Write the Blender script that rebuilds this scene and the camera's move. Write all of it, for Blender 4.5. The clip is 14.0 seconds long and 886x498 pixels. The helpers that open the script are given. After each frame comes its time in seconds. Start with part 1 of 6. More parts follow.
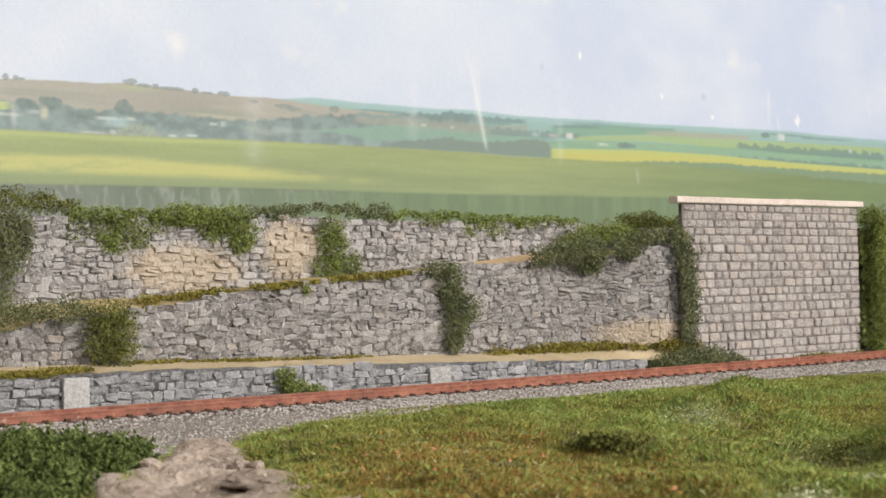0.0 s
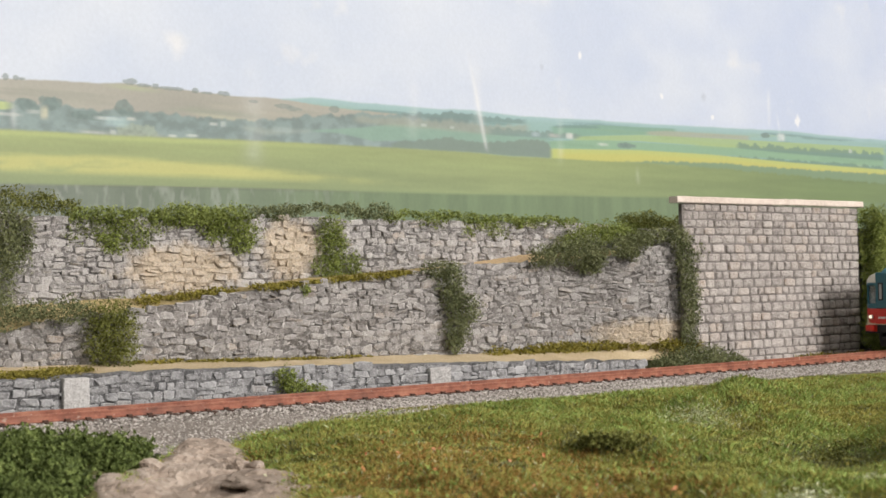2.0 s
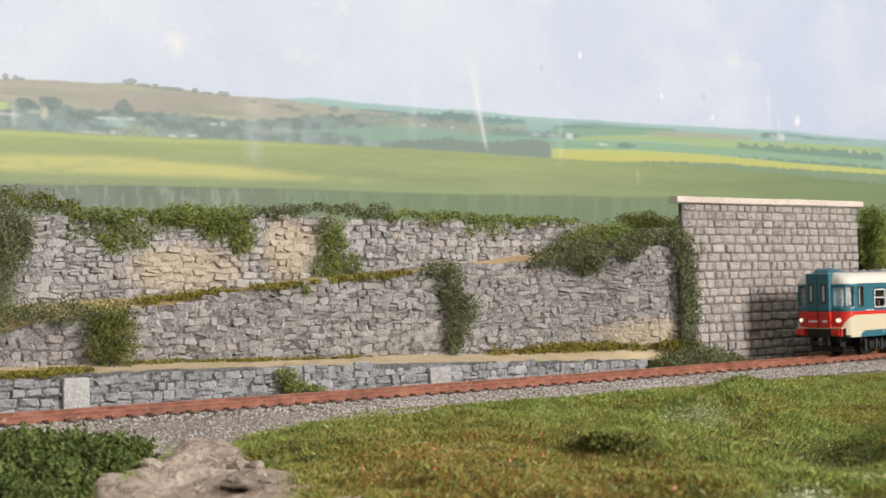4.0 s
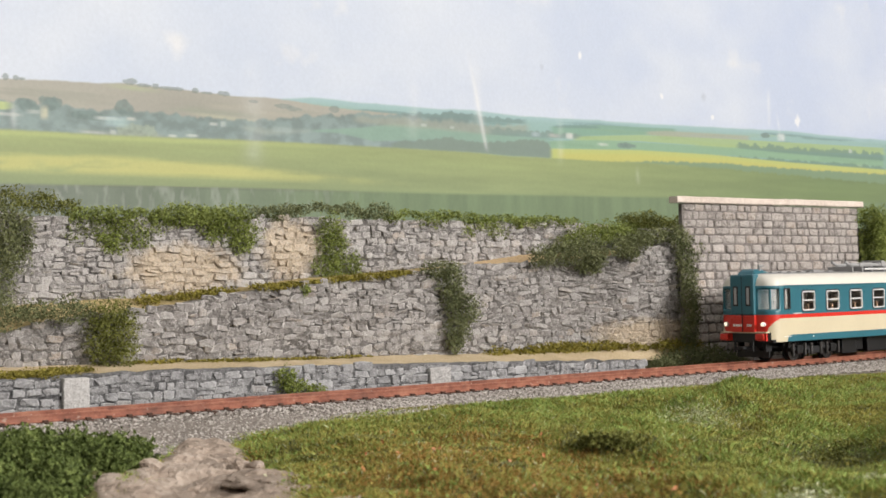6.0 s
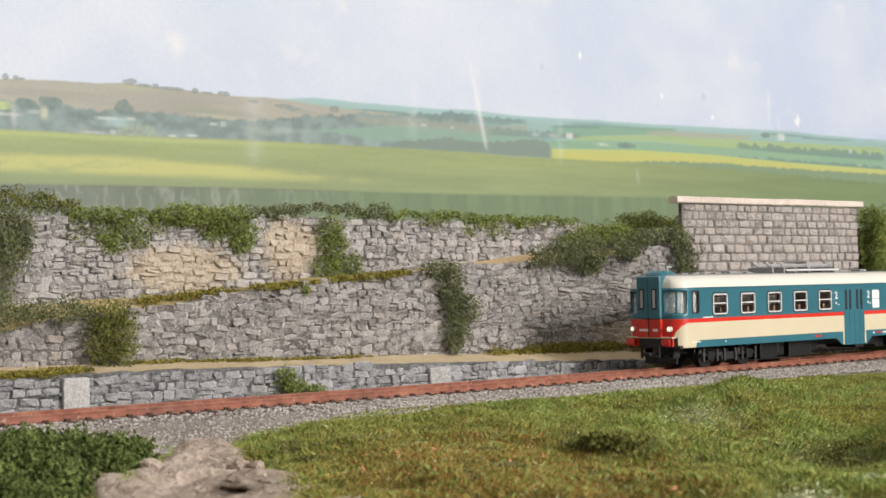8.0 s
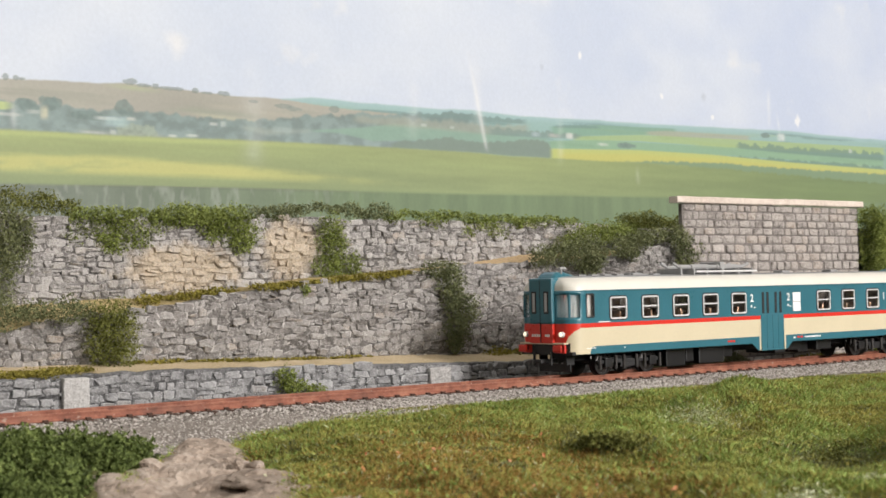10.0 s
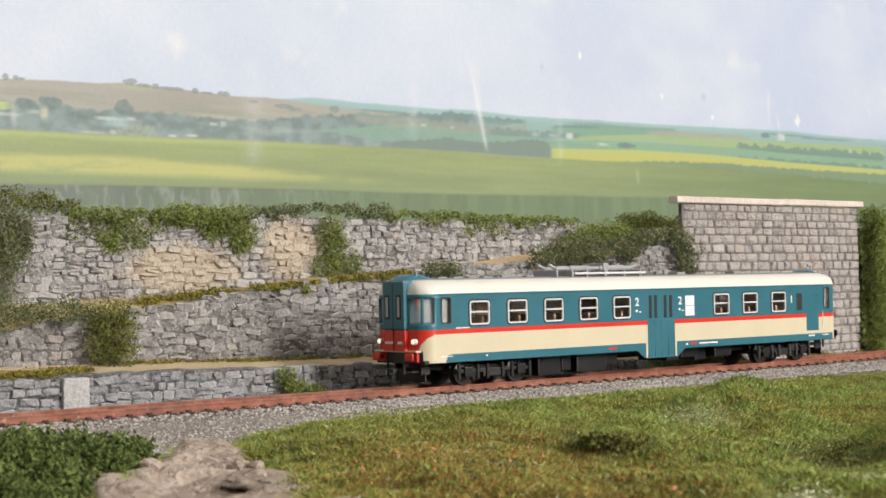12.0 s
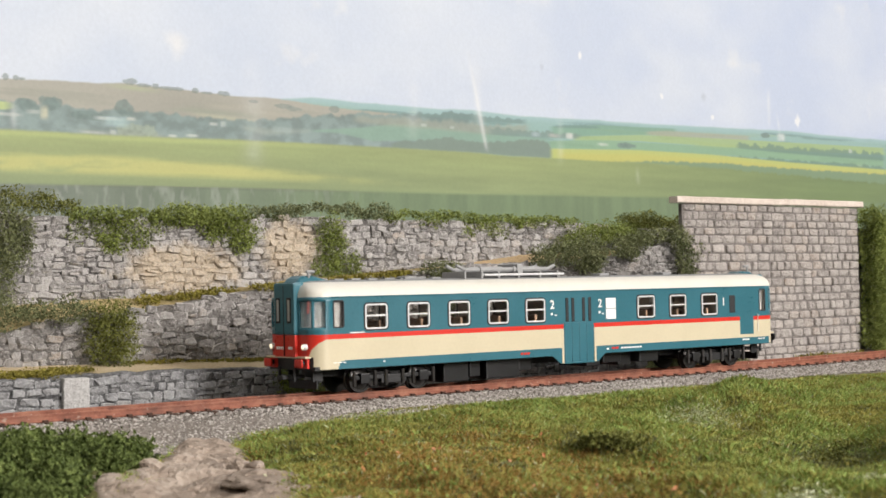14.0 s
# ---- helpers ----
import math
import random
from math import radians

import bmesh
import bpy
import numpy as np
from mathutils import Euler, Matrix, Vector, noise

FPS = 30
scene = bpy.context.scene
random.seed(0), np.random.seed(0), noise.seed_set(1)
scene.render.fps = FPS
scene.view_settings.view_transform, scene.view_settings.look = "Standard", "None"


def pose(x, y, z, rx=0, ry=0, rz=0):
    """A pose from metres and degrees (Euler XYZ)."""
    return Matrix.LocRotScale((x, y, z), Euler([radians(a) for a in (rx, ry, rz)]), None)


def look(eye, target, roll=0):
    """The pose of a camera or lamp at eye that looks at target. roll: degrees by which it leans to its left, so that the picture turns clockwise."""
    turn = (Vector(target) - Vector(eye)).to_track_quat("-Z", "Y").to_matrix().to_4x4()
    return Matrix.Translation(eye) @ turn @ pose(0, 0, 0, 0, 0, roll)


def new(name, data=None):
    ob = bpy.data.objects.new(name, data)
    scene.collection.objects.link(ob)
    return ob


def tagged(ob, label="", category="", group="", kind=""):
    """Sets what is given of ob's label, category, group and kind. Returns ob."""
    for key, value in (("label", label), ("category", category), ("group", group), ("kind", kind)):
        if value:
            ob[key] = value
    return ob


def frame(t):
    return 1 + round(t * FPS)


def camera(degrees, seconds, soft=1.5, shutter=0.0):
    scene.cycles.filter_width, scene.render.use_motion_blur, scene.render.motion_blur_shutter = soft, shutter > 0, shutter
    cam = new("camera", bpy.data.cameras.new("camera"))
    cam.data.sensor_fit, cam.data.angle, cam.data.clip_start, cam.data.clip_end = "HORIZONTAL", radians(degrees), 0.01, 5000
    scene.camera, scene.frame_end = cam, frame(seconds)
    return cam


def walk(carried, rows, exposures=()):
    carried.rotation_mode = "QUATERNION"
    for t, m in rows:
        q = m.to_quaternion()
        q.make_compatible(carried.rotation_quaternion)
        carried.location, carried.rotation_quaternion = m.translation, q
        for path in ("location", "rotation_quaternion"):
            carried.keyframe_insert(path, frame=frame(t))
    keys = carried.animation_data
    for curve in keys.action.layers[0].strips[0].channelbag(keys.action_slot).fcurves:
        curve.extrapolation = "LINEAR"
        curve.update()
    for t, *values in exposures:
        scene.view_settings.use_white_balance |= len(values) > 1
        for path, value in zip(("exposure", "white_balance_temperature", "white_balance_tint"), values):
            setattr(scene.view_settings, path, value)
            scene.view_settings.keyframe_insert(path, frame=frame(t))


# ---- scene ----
cam = camera(32.26, 14.0, soft=1.6)
EYE = look((0, 0, 0.041), (0, 1, 0.041 + math.tan(radians(1.2914))), -1.136)
walk(cam, [(0.0, EYE), (14.0, EYE)])
cam.data.dof.use_dof, cam.data.dof.focus_distance, cam.data.dof.aperture_fstop = True, 0.66, 45.0

# ---- light: assumed, unseen lamps, placed to suit the railcar's shadow and bright roof ----
world = bpy.data.worlds.new("world")
scene.world = world
world.use_nodes = True
wn = world.node_tree
sky = wn.nodes.new("ShaderNodeTexSky")
sky.sky_type, sky.sun_disc = "NISHITA", False
sky.sun_elevation, sky.sun_rotation = radians(35), radians(120)
wn.nodes["Background"].inputs[1].default_value = 0.1
wn.links.new(sky.outputs[0], wn.nodes["Background"].inputs[0])


def area(name, eye, target, sx, sy, power, colour):
    data = bpy.data.lights.new(name, "AREA")
    data.shape, data.size, data.size_y, data.energy, data.color = "RECTANGLE", sx, sy, power, colour
    ob = new(name, data)
    ob.matrix_world = look(eye, target)
    return ob


area("window_daylight", (2.58, -0.22, 1.2), (0.08, 0.66, 0.03), 0.8, 0.75, 15, (1.0, 0.95, 0.905))
area("window_daylight", (2.58, -1.3, 1.0), (0.08, 0.66, 0.03), 0.6, 0.95, 140, (1.0, 0.95, 0.905))
area("ceiling_panel_light", (0.0, -0.35, 1.685), (0.0, -0.35, 0), 1.5, 1.5, 14, (1.0, 0.965, 0.94))
scene.view_settings.exposure = -0.15

# ---- materials ----


def nodes(name, rough=0.8, metal=0.0, spec=0.3):
    m = bpy.data.materials.new(name)
    m.use_nodes = True
    t = m.node_tree
    b = t.nodes["Principled BSDF"]
    b.inputs["Roughness"].default_value, b.inputs["Metallic"].default_value = rough, metal
    b.inputs["Specular IOR Level"].default_value = spec
    return m, t, b


def place(t, moving=False):
    """The coordinate that a texture follows: the world's, or the thing's own when it moves."""
    if moving:
        return t.nodes.new("ShaderNodeTexCoord").outputs["Object"]
    return t.nodes.new("ShaderNodeNewGeometry").outputs["Position"]


def noise_tex(t, vec, scale, detail=3.0, rough=0.55):
    n = t.nodes.new("ShaderNodeTexNoise")
    n.inputs["Scale"].default_value, n.inputs["Detail"].default_value, n.inputs["Roughness"].default_value = scale, detail, rough
    t.links.new(vec, n.inputs["Vector"])
    return n.outputs[0]


def ramp(t, fac, stops):
    r = t.nodes.new("ShaderNodeValToRGB")
    e = r.color_ramp.elements
    while len(e) < len(stops):
        e.new(0.5)
    for el, (p, c) in zip(e, stops):
        el.position, el.color = p, (*c, 1)
    t.links.new(fac, r.inputs[0])
    return r.outputs[0]


def mix(t, fac, a, b, mode="MIX"):
    n = t.nodes.new("ShaderNodeMix")
    n.data_type, n.blend_type = "RGBA", mode
    for socket, value in ((n.inputs[0], fac), (n.inputs[6], a), (n.inputs[7], b)):
        if isinstance(value, tuple):
            socket.default_value = (*value, 1)
        elif isinstance(value, float):
            socket.default_value = value
        else:
            t.links.new(value, socket)
    return n.outputs[2]


def bump(t, b, height, strength, dist):
    n = t.nodes.new("ShaderNodeBump")
    n.inputs["Strength"].default_value, n.inputs["Distance"].default_value = strength, dist
    t.links.new(height, n.inputs["Height"])
    t.links.new(n.outputs[0], b.inputs["Normal"])


def math_node(t, op, a, b=0.0):
    n = t.nodes.new("ShaderNodeMath")
    n.operation = op
    for socket, value in zip(n.inputs, (a, b)):
        if isinstance(value, (int, float)):
            socket.default_value = value
        else:
            t.links.new(value, socket)
    return n.outputs[0]


def spot(t, vec, centre, sx, sz, wobble):
    """1 in a worn-edged patch round a place on a wall, 0 outside."""
    sub = t.nodes.new("ShaderNodeVectorMath")
    sub.operation = "SUBTRACT"
    sub.inputs[1].default_value = centre
    t.links.new(vec, sub.inputs[0])
    sc = t.nodes.new("ShaderNodeVectorMath")
    sc.operation = "MULTIPLY"
    sc.inputs[1].default_value = (1 / sx, 0, 1 / sz)
    t.links.new(sub.outputs[0], sc.inputs[0])
    ln = t.nodes.new("ShaderNodeVectorMath")
    ln.operation = "LENGTH"
    t.links.new(sc.outputs[0], ln.inputs[0])
    d = math_node(t, "ADD", ln.outputs[1], math_node(t, "MULTIPLY", wobble, 1.2))
    mr = t.nodes.new("ShaderNodeMapRange")
    mr.inputs[1].default_value, mr.inputs[2].default_value = 1.75, 1.25
    t.links.new(d, mr.inputs[0])
    return mr.outputs[0]


def stone_mat(name, dark, mid, light, patches=(), sand=(0.61, 0.495, 0.355), dusty=0.62, spread=0.62, warm=0.12, worn=0.0):
    m, t, b = nodes(name, 0.85, 0, 0.25)
    vec = place(t)
    rnd = t.nodes.new("ShaderNodeObjectInfo").outputs["Random"]
    isl = t.nodes.new("ShaderNodeNewGeometry").outputs["Random Per Island"]
    tone = math_node(t, "FRACT", math_node(t, "ADD", rnd, isl))
    fine = noise_tex(t, vec, 700, 4, 0.65)
    wide = noise_tex(t, vec, 60, 3)
    base = ramp(t, math_node(t, "ADD", math_node(t, "MULTIPLY", tone, spread), math_node(t, "MULTIPLY", wide, 1.02 - spread)),
                [(0.22, dark), (0.5, mid), (0.8, light)])
    # some stones lean to ochre, and each has blotches of its own
    hue = math_node(t, "FRACT", math_node(t, "MULTIPLY", tone, 7.31))
    base = mix(t, math_node(t, "MULTIPLY", ramp(t, hue, [(1 - warm, (0, 0, 0)), (1.0, (1, 1, 1))]), 0.75), base, tuple(a * b for a, b in zip(light, (1.02, 0.86, 0.70))))
    base = mix(t, ramp(t, noise_tex(t, vec, 230, 4, 0.7), [(0.42, (0.55, 0.55, 0.55)), (0.56, (0, 0, 0))]), base, mix(t, 0.5, base, dark))
    if worn:
        base = mix(t, math_node(t, "MULTIPLY", ramp(t, noise_tex(t, vec, 190, 3), [(0.36, (0, 0, 0)), (0.54, (1, 1, 1))]), worn), base, tuple(min(0.8, 1.5 * c) for c in light))
    # dry-brushed pale grain
    col = mix(t, ramp(t, fine, [(0.50, (0, 0, 0)), (dusty, (0.8, 0.8, 0.8))]), base, light)
    col = mix(t, ramp(t, noise_tex(t, vec, 1500, 2), [(0.30, (0.5, 0.5, 0.5)), (0.45, (0, 0, 0))]), col, dark)
    edge = t.nodes.new("ShaderNodeNewGeometry").outputs["Pointiness"]
    col = mix(t, math_node(t, "MULTIPLY", ramp(t, edge, [(0.53, (0, 0, 0)), (0.66, (1, 1, 1))]), math_node(t, "MULTIPLY", noise_tex(t, vec, 260, 3), 1.0)), col, tuple(min(1, 1.25 * c) for c in light))
    wob = noise_tex(t, vec, 130, 4, 0.7)
    for centre, sx, sz in patches:
        col = mix(t, math_node(t, "MULTIPLY", spot(t, vec, centre, sx, sz, wob), math_node(t, "ADD", math_node(t, "MULTIPLY", fine, 0.9), 0.22)), col, mix(t, fine, tuple(0.8 * c for c in sand), tuple(min(1, 1.15 * c) for c in sand)))
    t.links.new(col, b.inputs["Base Color"])
    rugged = math_node(t, "ADD", math_node(t, "MULTIPLY", fine, 0.5), noise_tex(t, vec, 330, 5, 0.75))
    bump(t, b, rugged, 1.0, 0.0016)
    return m


def speckled(name, a, b_, c, scale, rough=0.9, bumpiness=0.5, depth=0.0006, island=False, moving=False, spec=0.2):
    m, t, b = nodes(name, rough, 0, spec)
    vec = place(t, moving)
    f = noise_tex(t, vec, scale, 4, 0.65)
    w = noise_tex(t, vec, scale / 14, 3)
    if island:
        g = t.nodes.new("ShaderNodeNewGeometry").outputs["Random Per Island"]
        f2 = math_node(t, "ADD", math_node(t, "MULTIPLY", g, 0.6), math_node(t, "MULTIPLY", w, 0.4))
    else:
        f2 = math_node(t, "ADD", math_node(t, "MULTIPLY", f, 0.6), math_node(t, "MULTIPLY", w, 0.4))
    t.links.new(ramp(t, f2, [(0.28, a), (0.5, b_), (0.72, c)]), b.inputs["Base Color"])
    bump(t, b, f, bumpiness, depth)
    return m


def plain(name, colour, rough=0.4, metal=0.0, spec=0.5, wear=0.12):
    """Sprayed paint or plastic of a model, with faint dust."""
    m, t, b = nodes(name, rough, metal, spec)
    vec = place(t, True)
    f = math_node(t, "ADD", math_node(t, "MULTIPLY", noise_tex(t, vec, 900, 3), 0.5), math_node(t, "MULTIPLY", noise_tex(t, vec, 70, 3), 0.5))
    t.links.new(ramp(t, f, [(0.3, tuple(c * (1 - wear) for c in colour)), (0.7, tuple(min(1, c * (1 + wear)) for c in colour))]), b.inputs["Base Color"])
    r = ramp(t, f, [(0.3, (rough * 0.8,) * 3), (0.7, (min(1, rough * 1.25),) * 3)])
    t.links.new(r, b.inputs["Roughness"])
    return m


def leaf_mat(name, a, b_, c):
    m, t, b = nodes(name, 0.75, 0, 0.2)
    g = t.nodes.new("ShaderNodeNewGeometry").outputs["Random Per Island"]
    w = noise_tex(t, place(t), 110, 3)
    f = math_node(t, "ADD", math_node(t, "MULTIPLY", g, 0.32), math_node(t, "MULTIPLY", w, 0.68))
    t.links.new(ramp(t, f, [(0.28, a), (0.5, b_), (0.74, c)]), b.inputs["Base Color"])
    return m


def ycen(x):
    return 0.6236 + 0.7829 * x + 0.22 * x * x


def slope(x):
    return 0.7829 + 0.44 * x


def bend(x, k):
    """The middle wall swings forward to meet the abutment's corner; by how much, at a place k behind the track."""
    f = min(1, max(0, (x - 0.055) / 0.06))
    share = min(1, max(0, (k - 0.056) / 0.029)) * min(1, max(0, (0.11 - k) / 0.025))
    return 0.026 * f * f * (3 - 2 * f) * share


def on_wall(x, k, out=0.0):
    """A place on the wall that runs k behind the track, moved out of its face."""
    s = slope(x)
    n = math.hypot(s, 1)
    return x + out * s / n, ycen(x) + k - bend(x, k) - out / n


SAND_UP = ((-0.111, 0.66, 0.0495), 0.024, 0.0105)
SAND_MID = ((-0.068, 0.7, 0.058), 0.013, 0.014)
SAND_LOW = ((0.108, 0.8, 0.013), 0.036, 0.009)
GREY, PALE, BLUE, CUT = ((0.103, 0.095, 0.088), (0.186, 0.173, 0.164), (0.40, 0.382, 0.368)), ((0.115, 0.107, 0.102), (0.228, 0.214, 0.205), (0.47, 0.45, 0.435)), ((0.08, 0.08, 0.083), (0.165, 0.165, 0.168), (0.39, 0.39, 0.395)), ((0.098, 0.087, 0.080), (0.218, 0.199, 0.187), (0.43, 0.395, 0.37))
ST_GREY, ED_GREY = [stone_mat("grey_rubble", *GREY, [SAND_LOW], worn=w) for w in (0.1, 0.95)]
ST_PALE, ED_PALE = [stone_mat("pale_rubble", *PALE, [SAND_UP, SAND_MID], dusty=0.58, worn=w) for w in (0.15, 0.7)]
ST_BLUE, ED_BLUE = [stone_mat("blue_grey_rubble", *BLUE, warm=0.04, worn=w) for w in (0.1, 0.8)]
ST_BLOCK, ED_BLOCK = [stone_mat("cut_block", *CUT, dusty=0.62, spread=0.55, warm=0.3, worn=w) for w in (0.42, 0.3)]
MORTAR_G = stone_mat("grey_rubble_mortar", *[tuple(0.88 * c for c in q) for q in GREY], [SAND_LOW], spread=0.0, warm=0.0)
MORTAR_P = stone_mat("pale_rubble_mortar", *[tuple(0.86 * c for c in q) for q in PALE], [SAND_UP, SAND_MID], spread=0.0, warm=0.0)
MORTAR_B = stone_mat("blue_grey_mortar", *[tuple(0.72 * c for c in q) for q in BLUE], spread=0.0, warm=0.0)
MORTAR = speckled("dark_mortar", (0.09, 0.088, 0.087), (0.15, 0.147, 0.145), (0.26, 0.255, 0.25), 420, depth=0.001)
MORTAR_D = speckled("brown_mortar", (0.12, 0.108, 0.10), (0.19, 0.172, 0.162), (0.30, 0.275, 0.26), 420)
COPING = speckled("pale_coping", (0.44, 0.36, 0.31), (0.60, 0.52, 0.46), (0.72, 0.64, 0.58), 380, 0.8)
SANDM = speckled("ochre_sand", (0.34, 0.27, 0.16), (0.52, 0.42, 0.27), (0.66, 0.56, 0.40), 900, 0.95)


def path_mat():
    """Mossy earth with a stretch of bare ochre sand."""
    m, t, b = nodes("mossy_path_earth", 0.95, 0, 0.2)
    vec = place(t)
    f = noise_tex(t, vec, 260, 4, 0.65)
    moss = ramp(t, f, [(0.3, (0.17, 0.14, 0.06)), (0.5, (0.34, 0.27, 0.13)), (0.7, (0.52, 0.42, 0.24))])
    sand = ramp(t, noise_tex(t, vec, 700, 3), [(0.3, (0.46, 0.33, 0.18)), (0.7, (0.66, 0.50, 0.31))])
    t.links.new(mix(t, spot(t, vec, (0.030, 0, 0.052), 0.024, 0.012, f), moss, sand), b.inputs["Base Color"])
    bump(t, b, f, 0.6, 0.0008)
    return m


PATHM = path_mat()
EARTH = speckled("green_brown_earth", (0.05, 0.055, 0.02), (0.10, 0.10, 0.035), (0.15, 0.13, 0.05), 300, 0.95)
ROCK = speckled("brown_plaster_rock", (0.17, 0.13, 0.10), (0.37, 0.30, 0.245), (0.56, 0.48, 0.41), 260, 0.9, 0.9, 0.003)
BED = speckled("brown_grey_gravel_bed", (0.13, 0.11, 0.092), (0.25, 0.222, 0.195), (0.39, 0.355, 0.32), 900, 0.95, 0.9, 0.001)
BALLAST = speckled("grey_ballast", (0.19, 0.168, 0.15), (0.335, 0.308, 0.282), (0.53, 0.495, 0.46), 700, 0.9, 0.4, 0.0004, island=True)


def rail_mat():
    m, t, b = nodes("rust_painted_rail", 0.6, 0, 0.35)
    vec = place(t)
    f = noise_tex(t, vec, 170, 4, 0.7)
    col = ramp(t, f, [(0.3, (0.15, 0.052, 0.032)), (0.5, (0.27, 0.098, 0.06)), (0.7, (0.37, 0.165, 0.105))])
    col = mix(t, ramp(t, noise_tex(t, vec, 420, 3), [(0.66, (0, 0, 0)), (0.72, (0.7, 0.7, 0.7))]), col, (0.48, 0.36, 0.29))
    col = mix(t, ramp(t, noise_tex(t, vec, 45, 3), [(0.5, (0, 0, 0)), (0.68, (0.5, 0.5, 0.5))]), col, (0.12, 0.06, 0.045))
    t.links.new(col, b.inputs["Base Color"])
    bump(t, b, f, 0.3, 0.0003)
    return m


RAILM = rail_mat()
SLEEPM = speckled("dark_sleeper", (0.035, 0.022, 0.018), (0.07, 0.04, 0.03), (0.12, 0.07, 0.05), 300, 0.85)
PAINTW = speckled("cream_wall_paint", (0.36, 0.345, 0.32), (0.40, 0.385, 0.36), (0.44, 0.425, 0.40), 6, 0.9, 0.1, 0.002)
FLOORM = speckled("grey_lino", (0.22, 0.21, 0.20), (0.27, 0.26, 0.25), (0.32, 0.31, 0.30), 8, 0.6, 0.1, 0.002)
BOARDM = speckled("plywood", (0.34, 0.24, 0.14), (0.42, 0.31, 0.19), (0.50, 0.38, 0.24), 20, 0.7, 0.1, 0.001)
L_DARK = leaf_mat("dark_foam_leaf", (0.080, 0.092, 0.042), (0.155, 0.172, 0.080), (0.26, 0.275, 0.135))
L_OLIVE = leaf_mat("olive_foam_leaf", (0.06, 0.064, 0.016), (0.14, 0.15, 0.036), (0.25, 0.26, 0.075))
L_IVY = leaf_mat("bright_ivy_leaf", (0.085, 0.105, 0.025), (0.195, 0.235, 0.055), (0.33, 0.38, 0.12))
L_GREEN = leaf_mat("mid_green_leaf", (0.045, 0.063, 0.018), (0.105, 0.142, 0.038), (0.185, 0.23, 0.070))
L_PALE = leaf_mat("dry_pale_tuft", (0.40, 0.43, 0.24), (0.58, 0.60, 0.38), (0.74, 0.76, 0.58))
L_MOSS = leaf_mat("ochre_moss", (0.10, 0.09, 0.015), (0.22, 0.19, 0.035), (0.38, 0.33, 0.08))

# ---- mesh helpers ----


def link(name, bm, mats, parent=None):
    me = bpy.data.meshes.new(name)
    bm.to_mesh(me)
    bm.free()
    for m in (mats if isinstance(mats, (list, tuple)) else [mats]):
        me.materials.append(m)
    ob = new(name, me)
    if parent:
        ob.parent = parent
    return ob


def part(name, bm, material, parent, label=""):
    ob = link(name, bm, material, parent)
    return tagged(ob, label) if label else ob


def from_arrays(name, verts, faces, mats, parent=None, smooth=False):
    """A mesh from numpy arrays of places and of equal-sided faces."""
    me = bpy.data.meshes.new(name)
    verts, faces = np.asarray(verts, np.float32), np.asarray(faces, np.int32)
    n = faces.shape[1]
    me.vertices.add(len(verts))
    me.vertices.foreach_set("co", verts.ravel())
    me.loops.add(faces.size)
    me.loops.foreach_set("vertex_index", faces.ravel())
    me.polygons.add(len(faces))
    me.polygons.foreach_set("loop_start", np.arange(0, faces.size, n, dtype=np.int32))
    me.polygons.foreach_set("use_smooth", np.full(len(faces), smooth))
    me.update(calc_edges=True)
    for m in (mats if isinstance(mats, (list, tuple)) else [mats]):
        me.materials.append(m)
    ob = new(name, me)
    if parent:
        ob.parent = parent
    return ob


def box_into(bm, lo, hi, bev=0.0):
    v = [bm.verts.new((x, y, z)) for z in (lo[2], hi[2]) for y in (lo[1], hi[1]) for x in (lo[0], hi[0])]
    fs = [bm.faces.new([v[i] for i in q]) for q in ((0, 2, 3, 1), (4, 5, 7, 6), (0, 1, 5, 4), (2, 6, 7, 3), (0, 4, 6, 2), (1, 3, 7, 5))]
    if bev:
        edges = list({e for f in fs for e in f.edges})
        bmesh.ops.bevel(bm, geom=edges, offset=bev, segments=2, affect="EDGES", profile=0.6)
    return fs


def box(lo, hi, bev=0.0):
    bm = bmesh.new()
    box_into(bm, lo, hi, bev)
    return bm


def tube_into(bm, a, b, r, n=10):
    a, b = Vector(a), Vector(b)
    q = (b - a).to_track_quat("Z", "Y")
    rings = []
    for c in (a, b):
        rings.append([bm.verts.new(c + q @ Vector((r * math.cos(i * math.tau / n), r * math.sin(i * math.tau / n), 0))) for i in range(n)])
    for i in range(n):
        bm.faces.new((rings[0][i], rings[0][(i + 1) % n], rings[1][(i + 1) % n], rings[1][i]))
    bm.faces.new(rings[0][::-1])
    bm.faces.new(rings[1])


def empty(name, label, category, group="", kind=""):
    return tagged(new(name), label, category, group, kind)


def structure(ob, label):
    return tagged(ob, label, kind="structure")


# ---- assumed, unseen room that closes the place; its wall tone limits bounced light ----


